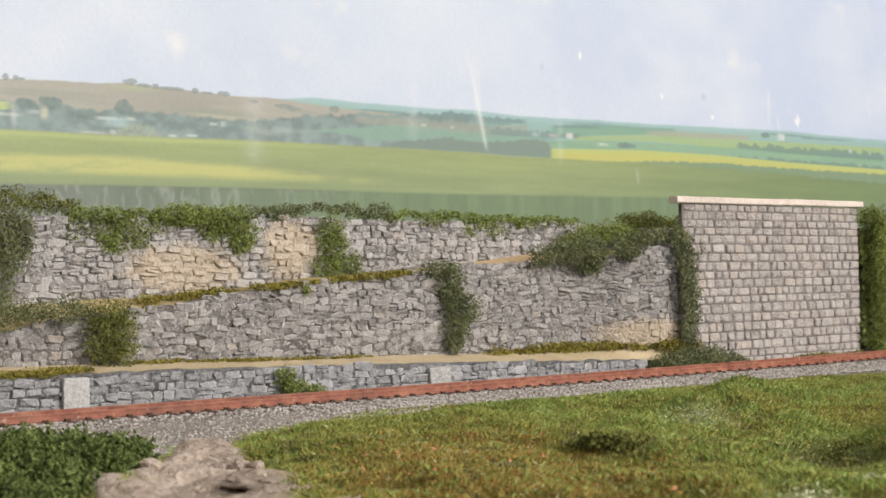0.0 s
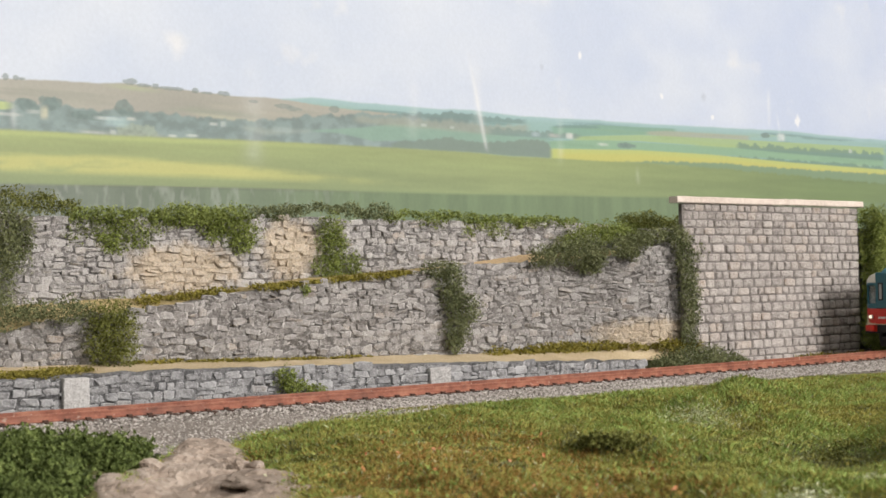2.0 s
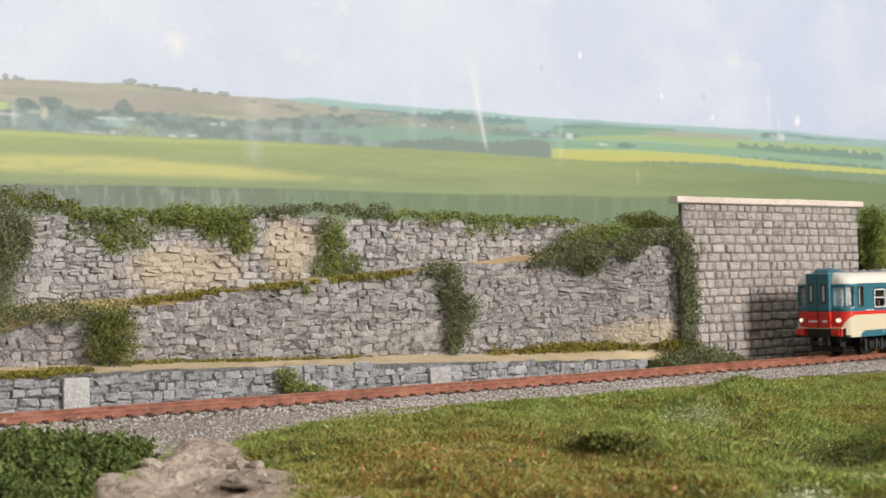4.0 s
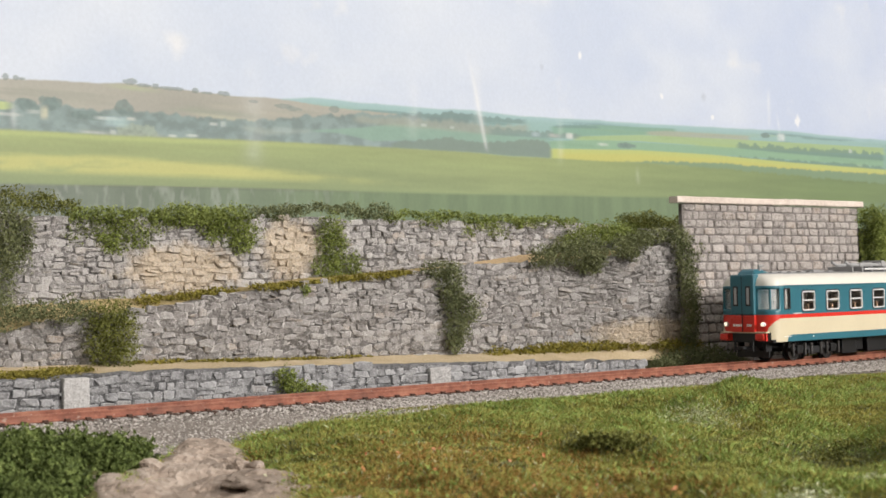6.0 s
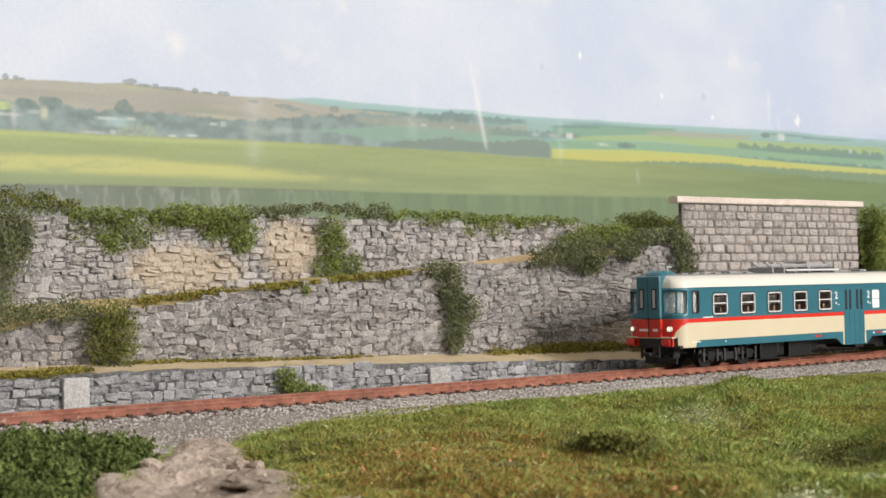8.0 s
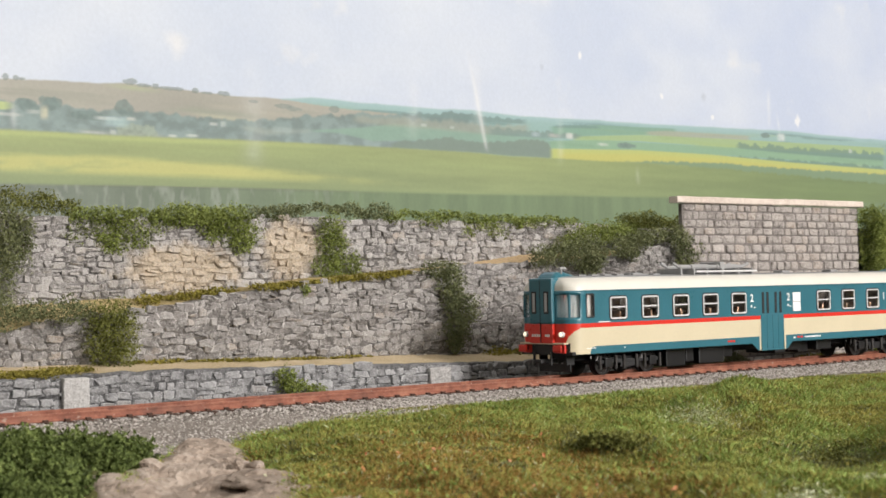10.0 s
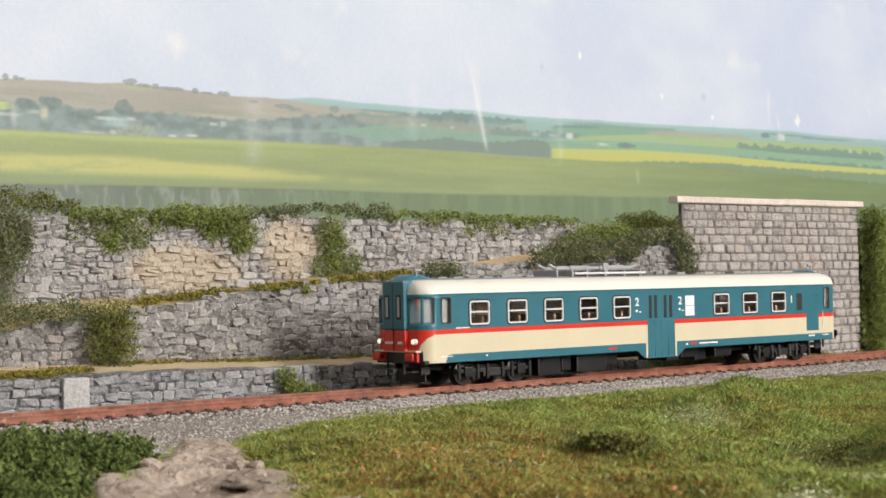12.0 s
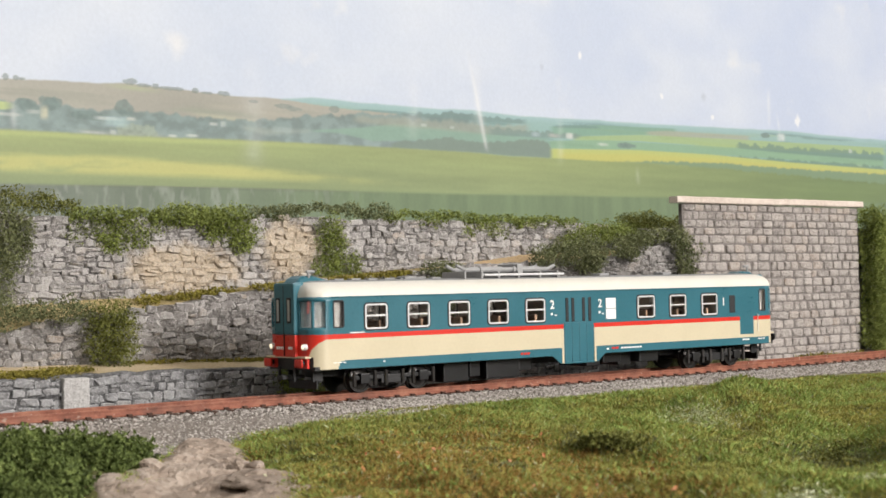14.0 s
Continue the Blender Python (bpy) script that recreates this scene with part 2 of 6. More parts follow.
def room():
    x0, x1, y0, y1, z0, z1 = -1.9, 2.6, -2.3, 1.9, -1.0, 1.7
    structure(link("floor", box((x0 - .1, y0 - .1, z0 - .1), (x1 + .1, y1 + .1, z0)), FLOORM), "unseen grey linoleum floor of the assumed room")
    structure(link("ceiling", box((x0 - .1, y0 - .1, z1), (x1 + .1, y1 + .1, z1 + .1)), PAINTW), "unseen cream painted ceiling of the assumed room")
    structure(link("wall_west", box((x0 - .1, y0, z0), (x0, y1, z1)), PAINTW), "unseen plain cream painted wall of the assumed room")
    structure(link("wall_north", box((x0 - .1, y1, z0), (x1 + .1, y1 + .1, z1)), PAINTW), "unseen plain cream painted wall of the assumed room")
    structure(link("wall_south", box((x0 - .1, y0 - .1, z0), (x1 + .1, y0, z1)), PAINTW), "unseen plain cream painted wall of the assumed room")
    bm = bmesh.new()
    wz1 = 1.65
    for a, b in ((y0, -1.75), (-0.85, -0.72), (0.28, y1)):
        box_into(bm, (x1, a, z0), (x1 + .1, b, z1))
    for a, b, wz0 in ((-1.75, -0.85, 0.4), (-0.72, 0.28, 0.75)):
        box_into(bm, (x1, a, z0), (x1 + .1, b, wz0))
        box_into(bm, (x1, a, wz1), (x1 + .1, b, z1))
    structure(link("wall_east", bm, PAINTW), "unseen cream painted wall with openings by the assumed side lights")
    structure(link("layout_board", box((-0.62, 0.15, -0.12), (0.74, 1.38, -0.026), 0.004), BOARDM), "plywood baseboard under the model landscape")
    for x in (-0.55, 0.67):
        for y in (0.22, 1.30):
            tagged(link("trestle_leg", box((x - .03, y - .03, z0), (x + .03, y + .03, -0.12), 0.004), BOARDM), "square wooden leg under the layout board", "table leg", "legs of the layout table")


room()

# ---- layout landscape ----


def fbm(x, y, scale, octaves=3, seed=0.0):
    return noise.fractal(Vector((x * scale + seed, y * scale - seed, seed)), 0.9, 2.0, octaves)


def vgrid(u, v, size, seed):
    """Smooth value noise on numpy arrays, for the printed picture."""
    rng = np.random.RandomState(seed)
    tab = rng.rand(256, 256)
    x, y = u / size, v / size
    xi, yi = np.floor(x).astype(int), np.floor(y).astype(int)
    fx, fy = x - xi, y - yi
    fx, fy = fx * fx * (3 - 2 * fx), fy * fy * (3 - 2 * fy)
    g = lambda a, b: tab[(xi + a) % 256, (yi + b) % 256]
    return (g(0, 0) * (1 - fx) + g(1, 0) * fx) * (1 - fy) + (g(0, 1) * (1 - fx) + g(1, 1) * fx) * fy


def vfbm(u, v, size, seed, n=4):
    return sum(vgrid(u, v, size / 2 ** i, seed + i) / 2 ** i for i in range(n)) / sum(0.5 ** i for i in range(n))


def backdrop():
    """A printed landscape photo on a flat sheet behind the walls."""
    s = np.arange(-0.31, 0.54, 0.00068)
    z = np.concatenate([np.arange(-0.02, 0.066, 0.004), np.arange(0.066, 0.108, 0.0008), np.arange(0.108, 0.152, 0.00042), np.arange(0.152, 0.206, 0.0012), np.arange(0.206, 0.302, 0.006)])
    S, Z = np.meshgrid(s, z, indexing="ij")
    line = lambda pts: np.interp(S, [p[0] for p in pts], [p[1] for p in pts])
    col = np.zeros(S.shape + (3,))

    def lay(mask, c):
        m = np.clip(mask, 0, 1)[..., None]
        col[:] = col * (1 - m) + np.asarray(c) * m

    edge = lambda d, w: np.clip(d / w + 0.5, 0, 1)
    # sky with thin cloud
    lay(np.ones_like(S), (0.62, 0.69, 0.82))
    t = np.clip((Z - 0.14) / 0.12, 0, 1)[..., None]
    col[:] = col * (1 - 0.10 * t) + np.array((0.50, 0.60, 0.84)) * 0.10 * t
    t = np.clip((S + 0.1) / 0.6, 0, 1)[..., None]
    col[:] = col * (1 - 0.65 * t) + np.array((0.45, 0.525, 0.71)) * 0.75 * t
    lay(0.75 * np.clip(vfbm(S, Z * 1.6, 0.07, 3) * 2.2 - 0.75, 0, 1), (0.74, 0.79, 0.87))
    lay(0.9 * np.clip(vfbm(S, Z * 1.3, 0.035, 9) * 4 - 2.75, 0, 1), (0.88, 0.87, 0.86))
    rough = (vfbm(S, S * 0, 0.012, 21) - 0.5)
    fine = (vgrid(S, S * 0, 0.0022, 33) - 0.5)
    bumps = (vgrid(S, S * 0, 0.0042, 21) - 0.5) + 0.6 * (vgrid(S, S * 0, 0.0018, 33) - 0.5)

    def band(upper, lower, c, a=1.0, w=0.0008, bushy=0.0, side=0.006):
        """A stripe of the picture between two lines, its top edge rough with trees by bushy."""
        m = edge(line(upper) + bumps * bushy - Z, w) * edge(Z - line(lower), w)
        m = m * np.clip((S - upper[0][0]) / side, 0, 1) * np.clip((upper[-1][0] - S) / side, 0, 1)
        lay(a * m, c)

    def clump(cs, cz, rs, rz, c=(0.15, 0.215, 0.20), a=0.8):
        r = ((S - cs) / rs) ** 2 + ((Z - cz) / rz) ** 2 + (vfbm(S, Z, 0.003, 91) - 0.5) * 1.6
        lay(np.clip((1.1 - r) * 2.5, 0, a), np.asarray(c) * (0.85 + 0.4 * vgrid(S, Z, 0.0015, 93)[..., None]))

    # far blue-green ridge and the hazy slopes under it
    ridge = line([(-0.2998, 0.1304), (-0.1187, 0.1365), (-0.0929, 0.1393), (-0.0777, 0.1391), (-0.0581, 0.1389), (-0.0337, 0.1393), (-0.0083, 0.1391), (0.0273, 0.1401), (0.0650, 0.1391), (0.1050, 0.1403), (0.1366, 0.1410), (0.1585, 0.1412), (0.2045, 0.1421), (0.2536, 0.1433), (0.3481, 0.1454), (0.4230, 0.1452), (0.4782, 0.1454), (0.6454, 0.1475)]) + rough * 0.0009
    lay(edge(ridge - Z, 0.0010), (0.36, 0.53, 0.54))
    depth = np.clip((ridge - Z) / 0.022, 0, 1)
    lay(edge(ridge - 0.0022 - Z, 0.0030) * (0.3 + 0.6 * depth), (0.235, 0.40, 0.34))
    strip_tone = vfbm(S * 0.14, Z * 2.6, 0.010, 40)
    lay(edge(ridge - 0.004 - Z, 0.003) * np.clip(strip_tone * 5 - 2.6, 0, 1) * 0.55, (0.28, 0.45, 0.28))
    lay(edge(ridge - 0.002 - Z, 0.002) * np.clip(vfbm(S * 0.22, Z * 3.4, 0.009, 44, 5) * 7 - 4.0, 0, 1) * 0.7, (0.16, 0.27, 0.26))
    lay(edge(ridge - 0.004 - Z, 0.002) * np.clip(vfbm(S * 0.16, Z * 3.4, 0.010, 47) * 7 - 4.4, 0, 1) * 0.6, (0.36, 0.45, 0.22))
    band([(0.0895, 0.1345), (0.1365, 0.1378), (0.2164, 0.1401)], [(0.0893, 0.1290), (0.1363, 0.1314), (0.2163, 0.1364)], (0.20, 0.37, 0.26), 0.8)
    band([(0.1810, 0.1363), (0.2044, 0.1380), (0.2992, 0.1396)], [(0.1809, 0.1345), (0.2042, 0.1343), (0.2991, 0.1360)], (0.40, 0.40, 0.31), 0.75)
    band([(0.1098, 0.1294), (0.1752, 0.1338), (0.2792, 0.1362), (0.4779, 0.1396)], [(0.1097, 0.1269), (0.1750, 0.1298), (0.2789, 0.1303), (0.4776, 0.1339)], (0.38, 0.50, 0.20), 0.8)
    band([(0.0867, 0.1254), (0.1362, 0.1286), (0.2789, 0.1303), (0.4775, 0.1317)], [(0.0866, 0.1210), (0.1360, 0.1226), (0.2787, 0.1249), (0.4771, 0.1247)], (0.25, 0.42, 0.25), 0.8)
    band([(0.2790, 0.1331), (0.3620, 0.1342), (0.4776, 0.1352)], [(0.2789, 0.1303), (0.3618, 0.1293), (0.4774, 0.1295)], (0.14, 0.245, 0.21), 0.75, bushy=0.003)
    band([(0.0926, 0.1357), (0.1392, 0.1376)], [(0.0925, 0.1339), (0.1391, 0.1358)], (0.15, 0.26, 0.25), 0.7, bushy=0.0012)
    band([(0.2529, 0.1238), (0.3472, 0.1250), (0.4771, 0.1247)], [(0.2528, 0.1207), (0.3470, 0.1213), (0.4769, 0.1207)], (0.13, 0.235, 0.17), 0.7, bushy=0.002)
    # brown ploughed hill, grassy along its crest
    hill = line([(-0.2997, 0.1348), (-0.2683, 0.1355), (-0.2405, 0.1367), (-0.2170, 0.1372), (-0.2049, 0.1383), (-0.1956, 0.1381), (-0.1734, 0.1375), (-0.1535, 0.1369), (-0.1398, 0.1365), (-0.1223, 0.1372), (-0.1096, 0.1369), (-0.0893, 0.1356), (-0.0740, 0.1348), (-0.0502, 0.1345), (-0.0339, 0.1343), (-0.0085, 0.1321)]) + fine * 0.0003
    hm = edge(hill - Z, 0.0008) * np.clip((-0.0150 - S) / 0.02, 0, 1)
    tone = vfbm(S * 0.6, Z, 0.05, 50)[..., None]
    lay(hm, np.array((0.41, 0.395, 0.335)) * (0.80 + 0.36 * tone))
    lay(hm * np.clip(vfbm(S * 0.12, Z * 1.6, 0.006, 52) * 5 - 2.6, 0, 1) * 0.4, (0.29, 0.31, 0.245))
    lay(hm * np.clip(vfbm(S * 0.2, Z * 2.2, 0.012, 53) * 5 - 3.0, 0, 1) * 0.5, (0.46, 0.43, 0.35))
    band([(-0.2200, 0.1364), (-0.2110, 0.1374), (-0.1894, 0.1368), (-0.1798, 0.1362)], [(-0.2200, 0.1359), (-0.2080, 0.1357), (-0.1894, 0.1352), (-0.1799, 0.1356)], (0.43, 0.49, 0.27), 0.75, 0.002, side=0.02)
    band([(-0.1880, 0.1274), (-0.1670, 0.1291), (-0.1400, 0.1286), (-0.1189, 0.1273)], [(-0.1880, 0.1264), (-0.1670, 0.1269), (-0.1400, 0.1266), (-0.1189, 0.1261)], (0.30, 0.34, 0.26), 0.7, 0.002, side=0.02)
    band([(-0.1703, 0.1269), (-0.1469, 0.1262), (-0.1225, 0.1248)], [(-0.1703, 0.1258), (-0.1470, 0.1245), (-0.1226, 0.1236)], (0.45, 0.46, 0.33), 0.7, 0.0015, side=0.01)
    for cs, cz, rs, rz in ((-0.2015, 0.1391, 0.0042, 0.0016), (-0.1950, 0.1380, 0.005, 0.0008), (-0.1878, 0.1380, 0.002, 0.0014), (-0.1782, 0.1376, 0.0075, 0.0010), (-0.1648, 0.1375, 0.002, 0.0014), (-0.1585, 0.1369, 0.004, 0.0007), (-0.1481, 0.1373, 0.004, 0.0012), (-0.2656, 0.1365, 0.0016, 0.0018), (-0.2606, 0.1366, 0.0016, 0.0014), (-0.2579, 0.1363, 0.002, 0.0008), (-0.1301, 0.1346, 0.003, 0.0008), (-0.1115, 0.1335, 0.006, 0.0012), (-0.1042, 0.1326, 0.005, 0.0012), (-0.0778, 0.1340, 0.004, 0.0018)):
        clump(cs, cz, rs, rz, (0.20, 0.245, 0.22), 0.7)
    # wooded valley
    top = line([(-0.2998, 0.1251), (-0.2684, 0.1263), (-0.2619, 0.1247), (-0.2602, 0.1263), (-0.2552, 0.1277), (-0.2503, 0.1255), (-0.2468, 0.1277), (-0.2417, 0.1286), (-0.2383, 0.1252), (-0.2305, 0.1247), (-0.2112, 0.1249), (-0.1927, 0.1255), (-0.1703, 0.1247), (-0.1638, 0.1240), (-0.1598, 0.1257), (-0.1401, 0.1246), (-0.1189, 0.1259), (-0.1043, 0.1285), (-0.0894, 0.1306), (-0.0740, 0.1312), (-0.0583, 0.1334), (-0.0421, 0.1332), (-0.0170, 0.1354), (0.0092, 0.1376)]) + bumps * 0.0018
    tree = np.clip(vfbm(S, Z * 1.5, 0.006, 60, 5) * 4 - 1.5, 0, 1)[..., None]
    low = np.clip((top - Z) / 0.016, 0, 1)[..., None]
    wood = (np.array((0.185, 0.26, 0.25)) * (1 - low) + np.array((0.225, 0.31, 0.305)) * low) * (0.86 + 0.34 * tree)
    lay(edge(top - Z, 0.0012) * np.clip((0.0410 - S) / 0.02, 0, 0.92), wood)
    lay(np.where(S < -0.0085, 0.55, 0) * np.clip(vfbm(S * 0.4, Z * 3, 0.020, 66) * 6 - 3.7, 0, 1) * edge(top - 0.003 - Z, 0.003), (0.35, 0.38, 0.31))
    band([(-0.2844, 0.1254), (-0.2657, 0.1254), (-0.2608, 0.1248)], [(-0.2844, 0.1210), (-0.2658, 0.1219), (-0.2608, 0.1227)], (0.50, 0.60, 0.24), 0.9)
    band([(-0.1401, 0.1221), (-0.1226, 0.1213), (-0.0896, 0.1223)], [(-0.1402, 0.1209), (-0.1227, 0.1179), (-0.0896, 0.1217)], (0.36, 0.42, 0.36), 0.5, 0.002)
    band([(-0.0952, 0.1220), (-0.0585, 0.1255), (-0.0340, 0.1290), (-0.0172, 0.1291), (0.0315, 0.1276), (0.0918, 0.1271)], [(-0.0952, 0.1214), (-0.0743, 0.1216), (-0.0506, 0.1186), (-0.0174, 0.1203), (0.0313, 0.1207), (0.0917, 0.1230)], (0.25, 0.40, 0.31), 0.85, 0.001)
    band([(-0.0662, 0.1311), (-0.0422, 0.1319), (-0.0085, 0.1330), (0.0363, 0.1321), (0.0746, 0.1356)], [(-0.0663, 0.1281), (-0.0423, 0.1276), (-0.0086, 0.1276), (0.0361, 0.1269), (0.0744, 0.1296)], (0.33, 0.36, 0.29), 0.7, 0.002, 0.002)
    band([(-0.0212, 0.1363), (0.0092, 0.1373), (0.0364, 0.1374), (0.0722, 0.1382)], [(-0.0213, 0.1338), (0.0091, 0.1347), (0.0363, 0.1341), (0.0721, 0.1348)], (0.17, 0.27, 0.255), 0.8, bushy=0.002)
    band([(0.0363, 0.1308), (0.0551, 0.1318), (0.0844, 0.1314), (0.1203, 0.1306)], [(0.0361, 0.1269), (0.0550, 0.1269), (0.0843, 0.1274), (0.1202, 0.1285)], (0.19, 0.275, 0.245), 0.75, bushy=0.0026)
    band([(-0.0384, 0.1180), (-0.0259, 0.1198), (-0.0000, 0.1233), (0.0268, 0.1218), (0.0573, 0.1243), (0.0670, 0.1261), (0.0852, 0.1260), (0.0902, 0.1229), (0.0950, 0.1176)], [(-0.0385, 0.1155), (-0.0002, 0.1160), (0.0266, 0.1159), (0.0546, 0.1152), (0.0950, 0.1156)], (0.195, 0.26, 0.215), 0.92, bushy=0.0016, side=0.003)
    for cs, cz, rs, rz in ((-0.2553, 0.1246, 0.006, 0.0034), (-0.2440, 0.1264, 0.006, 0.0034), (-0.2051, 0.1263, 0.0048, 0.0042), (-0.2232, 0.1218, 0.012, 0.002), (0.1625, 0.1263, 0.009, 0.0018), (0.1701, 0.1180, 0.0048, 0.0028), (0.3163, 0.1409, 0.006, 0.0018), (0.2687, 0.1190, 0.003, 0.0028), (0.3133, 0.1184, 0.0025, 0.002), (0.3433, 0.1192, 0.003, 0.0024)):
        clump(cs, cz, rs, rz)
    clump(-0.1991, 0.1163, 0.013, 0.0032, (0.30, 0.36, 0.27), 0.7)
    for cs, cz, rs, rz, c in ((-0.2137, 0.1210, 0.0055, 0.0007, (0.68, 0.72, 0.70)), (-0.2092, 0.1197, 0.0055, 0.0020, (0.42, 0.57, 0.58)), (-0.2015, 0.1215, 0.002, 0.0007, (0.62, 0.62, 0.56)), (-0.2469, 0.1218, 0.0016, 0.0024, (0.66, 0.62, 0.44)), (-0.2658, 0.1199, 0.006, 0.0007, (0.56, 0.58, 0.56)), (-0.2520, 0.1218, 0.003, 0.0008, (0.45, 0.48, 0.45)), (-0.1545, 0.1218, 0.002, 0.0007, (0.6, 0.63, 0.6)), (-0.1487, 0.1221, 0.0014, 0.0012, (0.55, 0.6, 0.58)),
                              (-0.1786, 0.1147, 0.002, 0.0006, (0.66, 0.68, 0.64)), (-0.1672, 0.1155, 0.0028, 0.0006, (0.64, 0.68, 0.64)), (-0.2219, 0.1140, 0.005, 0.0006, (0.5, 0.53, 0.5)), (-0.2114, 0.1148, 0.0014, 0.0009, (0.6, 0.63, 0.6)), (-0.1118, 0.1213, 0.005, 0.0012, (0.36, 0.44, 0.43)), (-0.0129, 0.1293, 0.0018, 0.0008, (0.52, 0.56, 0.53)), (0.0090, 0.1293, 0.0016, 0.0007, (0.5, 0.54, 0.52)),
                              (0.1088, 0.1297, 0.0028, 0.0015, (0.78, 0.78, 0.75)), (0.1399, 0.1260, 0.004, 0.0008, (0.62, 0.66, 0.6)), (0.0784, 0.1291, 0.003, 0.0012, (0.42, 0.50, 0.55)), (0.0944, 0.1292, 0.004, 0.0010, (0.48, 0.47, 0.44)), (0.3351, 0.1406, 0.004, 0.0022, (0.78, 0.8, 0.8)), (0.4265, 0.1347, 0.002, 0.0012, (0.62, 0.67, 0.64))):
        lay(0.8 * np.clip(1.6 - abs(S - cs) / rs, 0, 1) * np.clip(1.6 - abs(Z - cz) / rz, 0, 1) * (0.6 + 0.4 * vgrid(S, Z, 0.002, 99)), c)
    # fields
    yt = line([(0.0841, 0.1209), (0.1306, 0.1224), (0.1748, 0.1240), (0.2529, 0.1245), (0.3471, 0.1230), (0.4770, 0.1225), (0.6439, 0.1214)])
    lay(edge(yt - Z, 0.0012) * np.clip((S - 0.0900) / 0.004, 0, 1), (0.50, 0.55, 0.16))
    lay(edge(yt - 0.0026 - Z, 0.002) * np.clip((S - 0.0966) / 0.006, 0, 1) * 0.7, (0.56, 0.52, 0.13))
    yb = line([(0.0839, 0.1154), (0.1358, 0.1155), (0.1860, 0.1172), (0.2527, 0.1192), (0.3469, 0.1185), (0.4768, 0.1189), (0.6437, 0.1185)]) + fine * 0.0012
    lay(edge(yb - Z, 0.0012) * np.clip((S - 0.1467) / 0.03, 0, 1), (0.20, 0.30, 0.17))
    ft = line([(-0.3000, 0.1125), (-0.2686, 0.1130), (-0.2408, 0.1132), (-0.2114, 0.1132), (-0.1705, 0.1140), (-0.1403, 0.1148), (-0.0897, 0.1153), (-0.0343, 0.1157), (0.0266, 0.1159), (0.0546, 0.1149), (0.0940, 0.1155), (0.1358, 0.1155), (0.1860, 0.1161), (0.2526, 0.1157), (0.3467, 0.1140), (0.4765, 0.1114), (0.6431, 0.1074)]) + fine * 0.0008 * np.clip((S - 0.1) / 0.1, 0.2, 2)
    down = np.clip((ft - Z) / 0.024, 0, 1)[..., None]
    g = np.array((0.33, 0.40, 0.165)) * (1 - down) + np.array((0.27, 0.345, 0.165)) * down
    right = np.clip((S - 0.05) / 0.35, 0, 1)[..., None]
    g = g * (1 - right) + np.array((0.175, 0.255, 0.10)) * right
    g = g * np.array((0.97, 0.95, 0.86))
    streak = (vfbm(S * 0.15, Z * 2, 0.008, 70)[..., None] - 0.5)
    lay(edge(ft - Z, 0.0012), g * (1 + 0.35 * streak))
    yel = line([(-0.36, 0.1025), (-0.269, 0.1022), (-0.212, 0.1034), (-0.147, 0.102), (-0.03, 0.0970), (0.62, 0.095)])
    yelb = line([(-0.36, 0.0945), (-0.147, 0.0955), (-0.03, 0.0955), (0.62, 0.096)])
    ym = np.clip((yel - Z) / 0.003 + 0.5, 0, 1) * np.clip((Z - yelb) / 0.003 + 0.5, 0, 1) * np.clip((-0.02 - S) / 0.12, 0, 1)
    lay(ym * np.clip(vfbm(S * 0.4, Z * 2, 0.008, 74) * 3 - 0.5, 0.25, 1), (0.53, 0.53, 0.18))
    dl = line([(-0.36, 0.088), (-0.241, 0.0893), (-0.148, 0.0905), (0.001, 0.0915), (0.209, 0.0944), (0.62, 0.098)])
    blades = vfbm(S, Z * 0.2, 0.006, 78)[..., None]
    mist = np.clip(1 - (S + 0.30) / 0.24, 0, 1)[..., None]
    lay(edge(dl - Z, 0.0012), (np.array((0.155, 0.225, 0.105)) * (1 - mist) + np.array((0.15, 0.17, 0.145)) * mist) * (0.78 + 0.44 * blades))
    lay(0.75 * np.exp(-((Z - dl + 0.0003) / 0.0006) ** 2) * np.clip((-0.0349 - S) / 0.08, 0, 1) * np.clip((S - -0.2383) / 0.02, 0, 1), (0.13, 0.155, 0.10))
    lay(0.5 * np.exp(-((ft - 0.0014 - Z) / 0.0012) ** 2) * np.clip((-0.0587 - S) / 0.1, 0, 1), (0.50, 0.56, 0.20))
    wisp = np.clip(vfbm(S + Z * 0.1, Z * 0.4, 0.003, 81) * 5 - 2.6, 0, 1) * edge(dl - Z, 0.0012) * np.clip((-0.0349 - S) / 0.1, 0, 1)
    lay(0.5 * wisp, (0.36, 0.40, 0.34))
    # glare on the crinkled film, painted into the print as pale streaks
    for s0, z0, s1, z1, w, a in ((0.022, 0.176, 0.037, 0.1157, 0.0016, 0.45), (0.028, 0.176, 0.031, 0.13, 0.004, 0.22), (0.173, 0.1153, 0.174, 0.1008, 0.0016, 0.35), (0.321, 0.1772, 0.321, 0.1451, 0.0018, 0.4),
                                 (0.33, 0.16, 0.334, 0.1418, 0.0012, 0.5), (-0.262, 0.128, -0.262, 0.112, 0.0015, 0.4), (-0.02, 0.16, -0.021, 0.12, 0.004, 0.15), (-0.13, 0.16, -0.13, 0.10, 0.006, 0.12), (0.1, 0.15, 0.1, 0.11, 0.003, 0.12)):
        f = np.clip((Z - z1) / (z0 - z1), 0, 1)
        c = s1 + (s0 - s1) * f
        lay(a * np.exp(-((S - c) / w) ** 2) * np.clip((Z - z1) / 0.008, 0, 1) * np.clip((z0 - Z) / 0.012, 0, 1) * (0.5 + vgrid(S, Z, 0.006, 120)), (0.86, 0.87, 0.88))
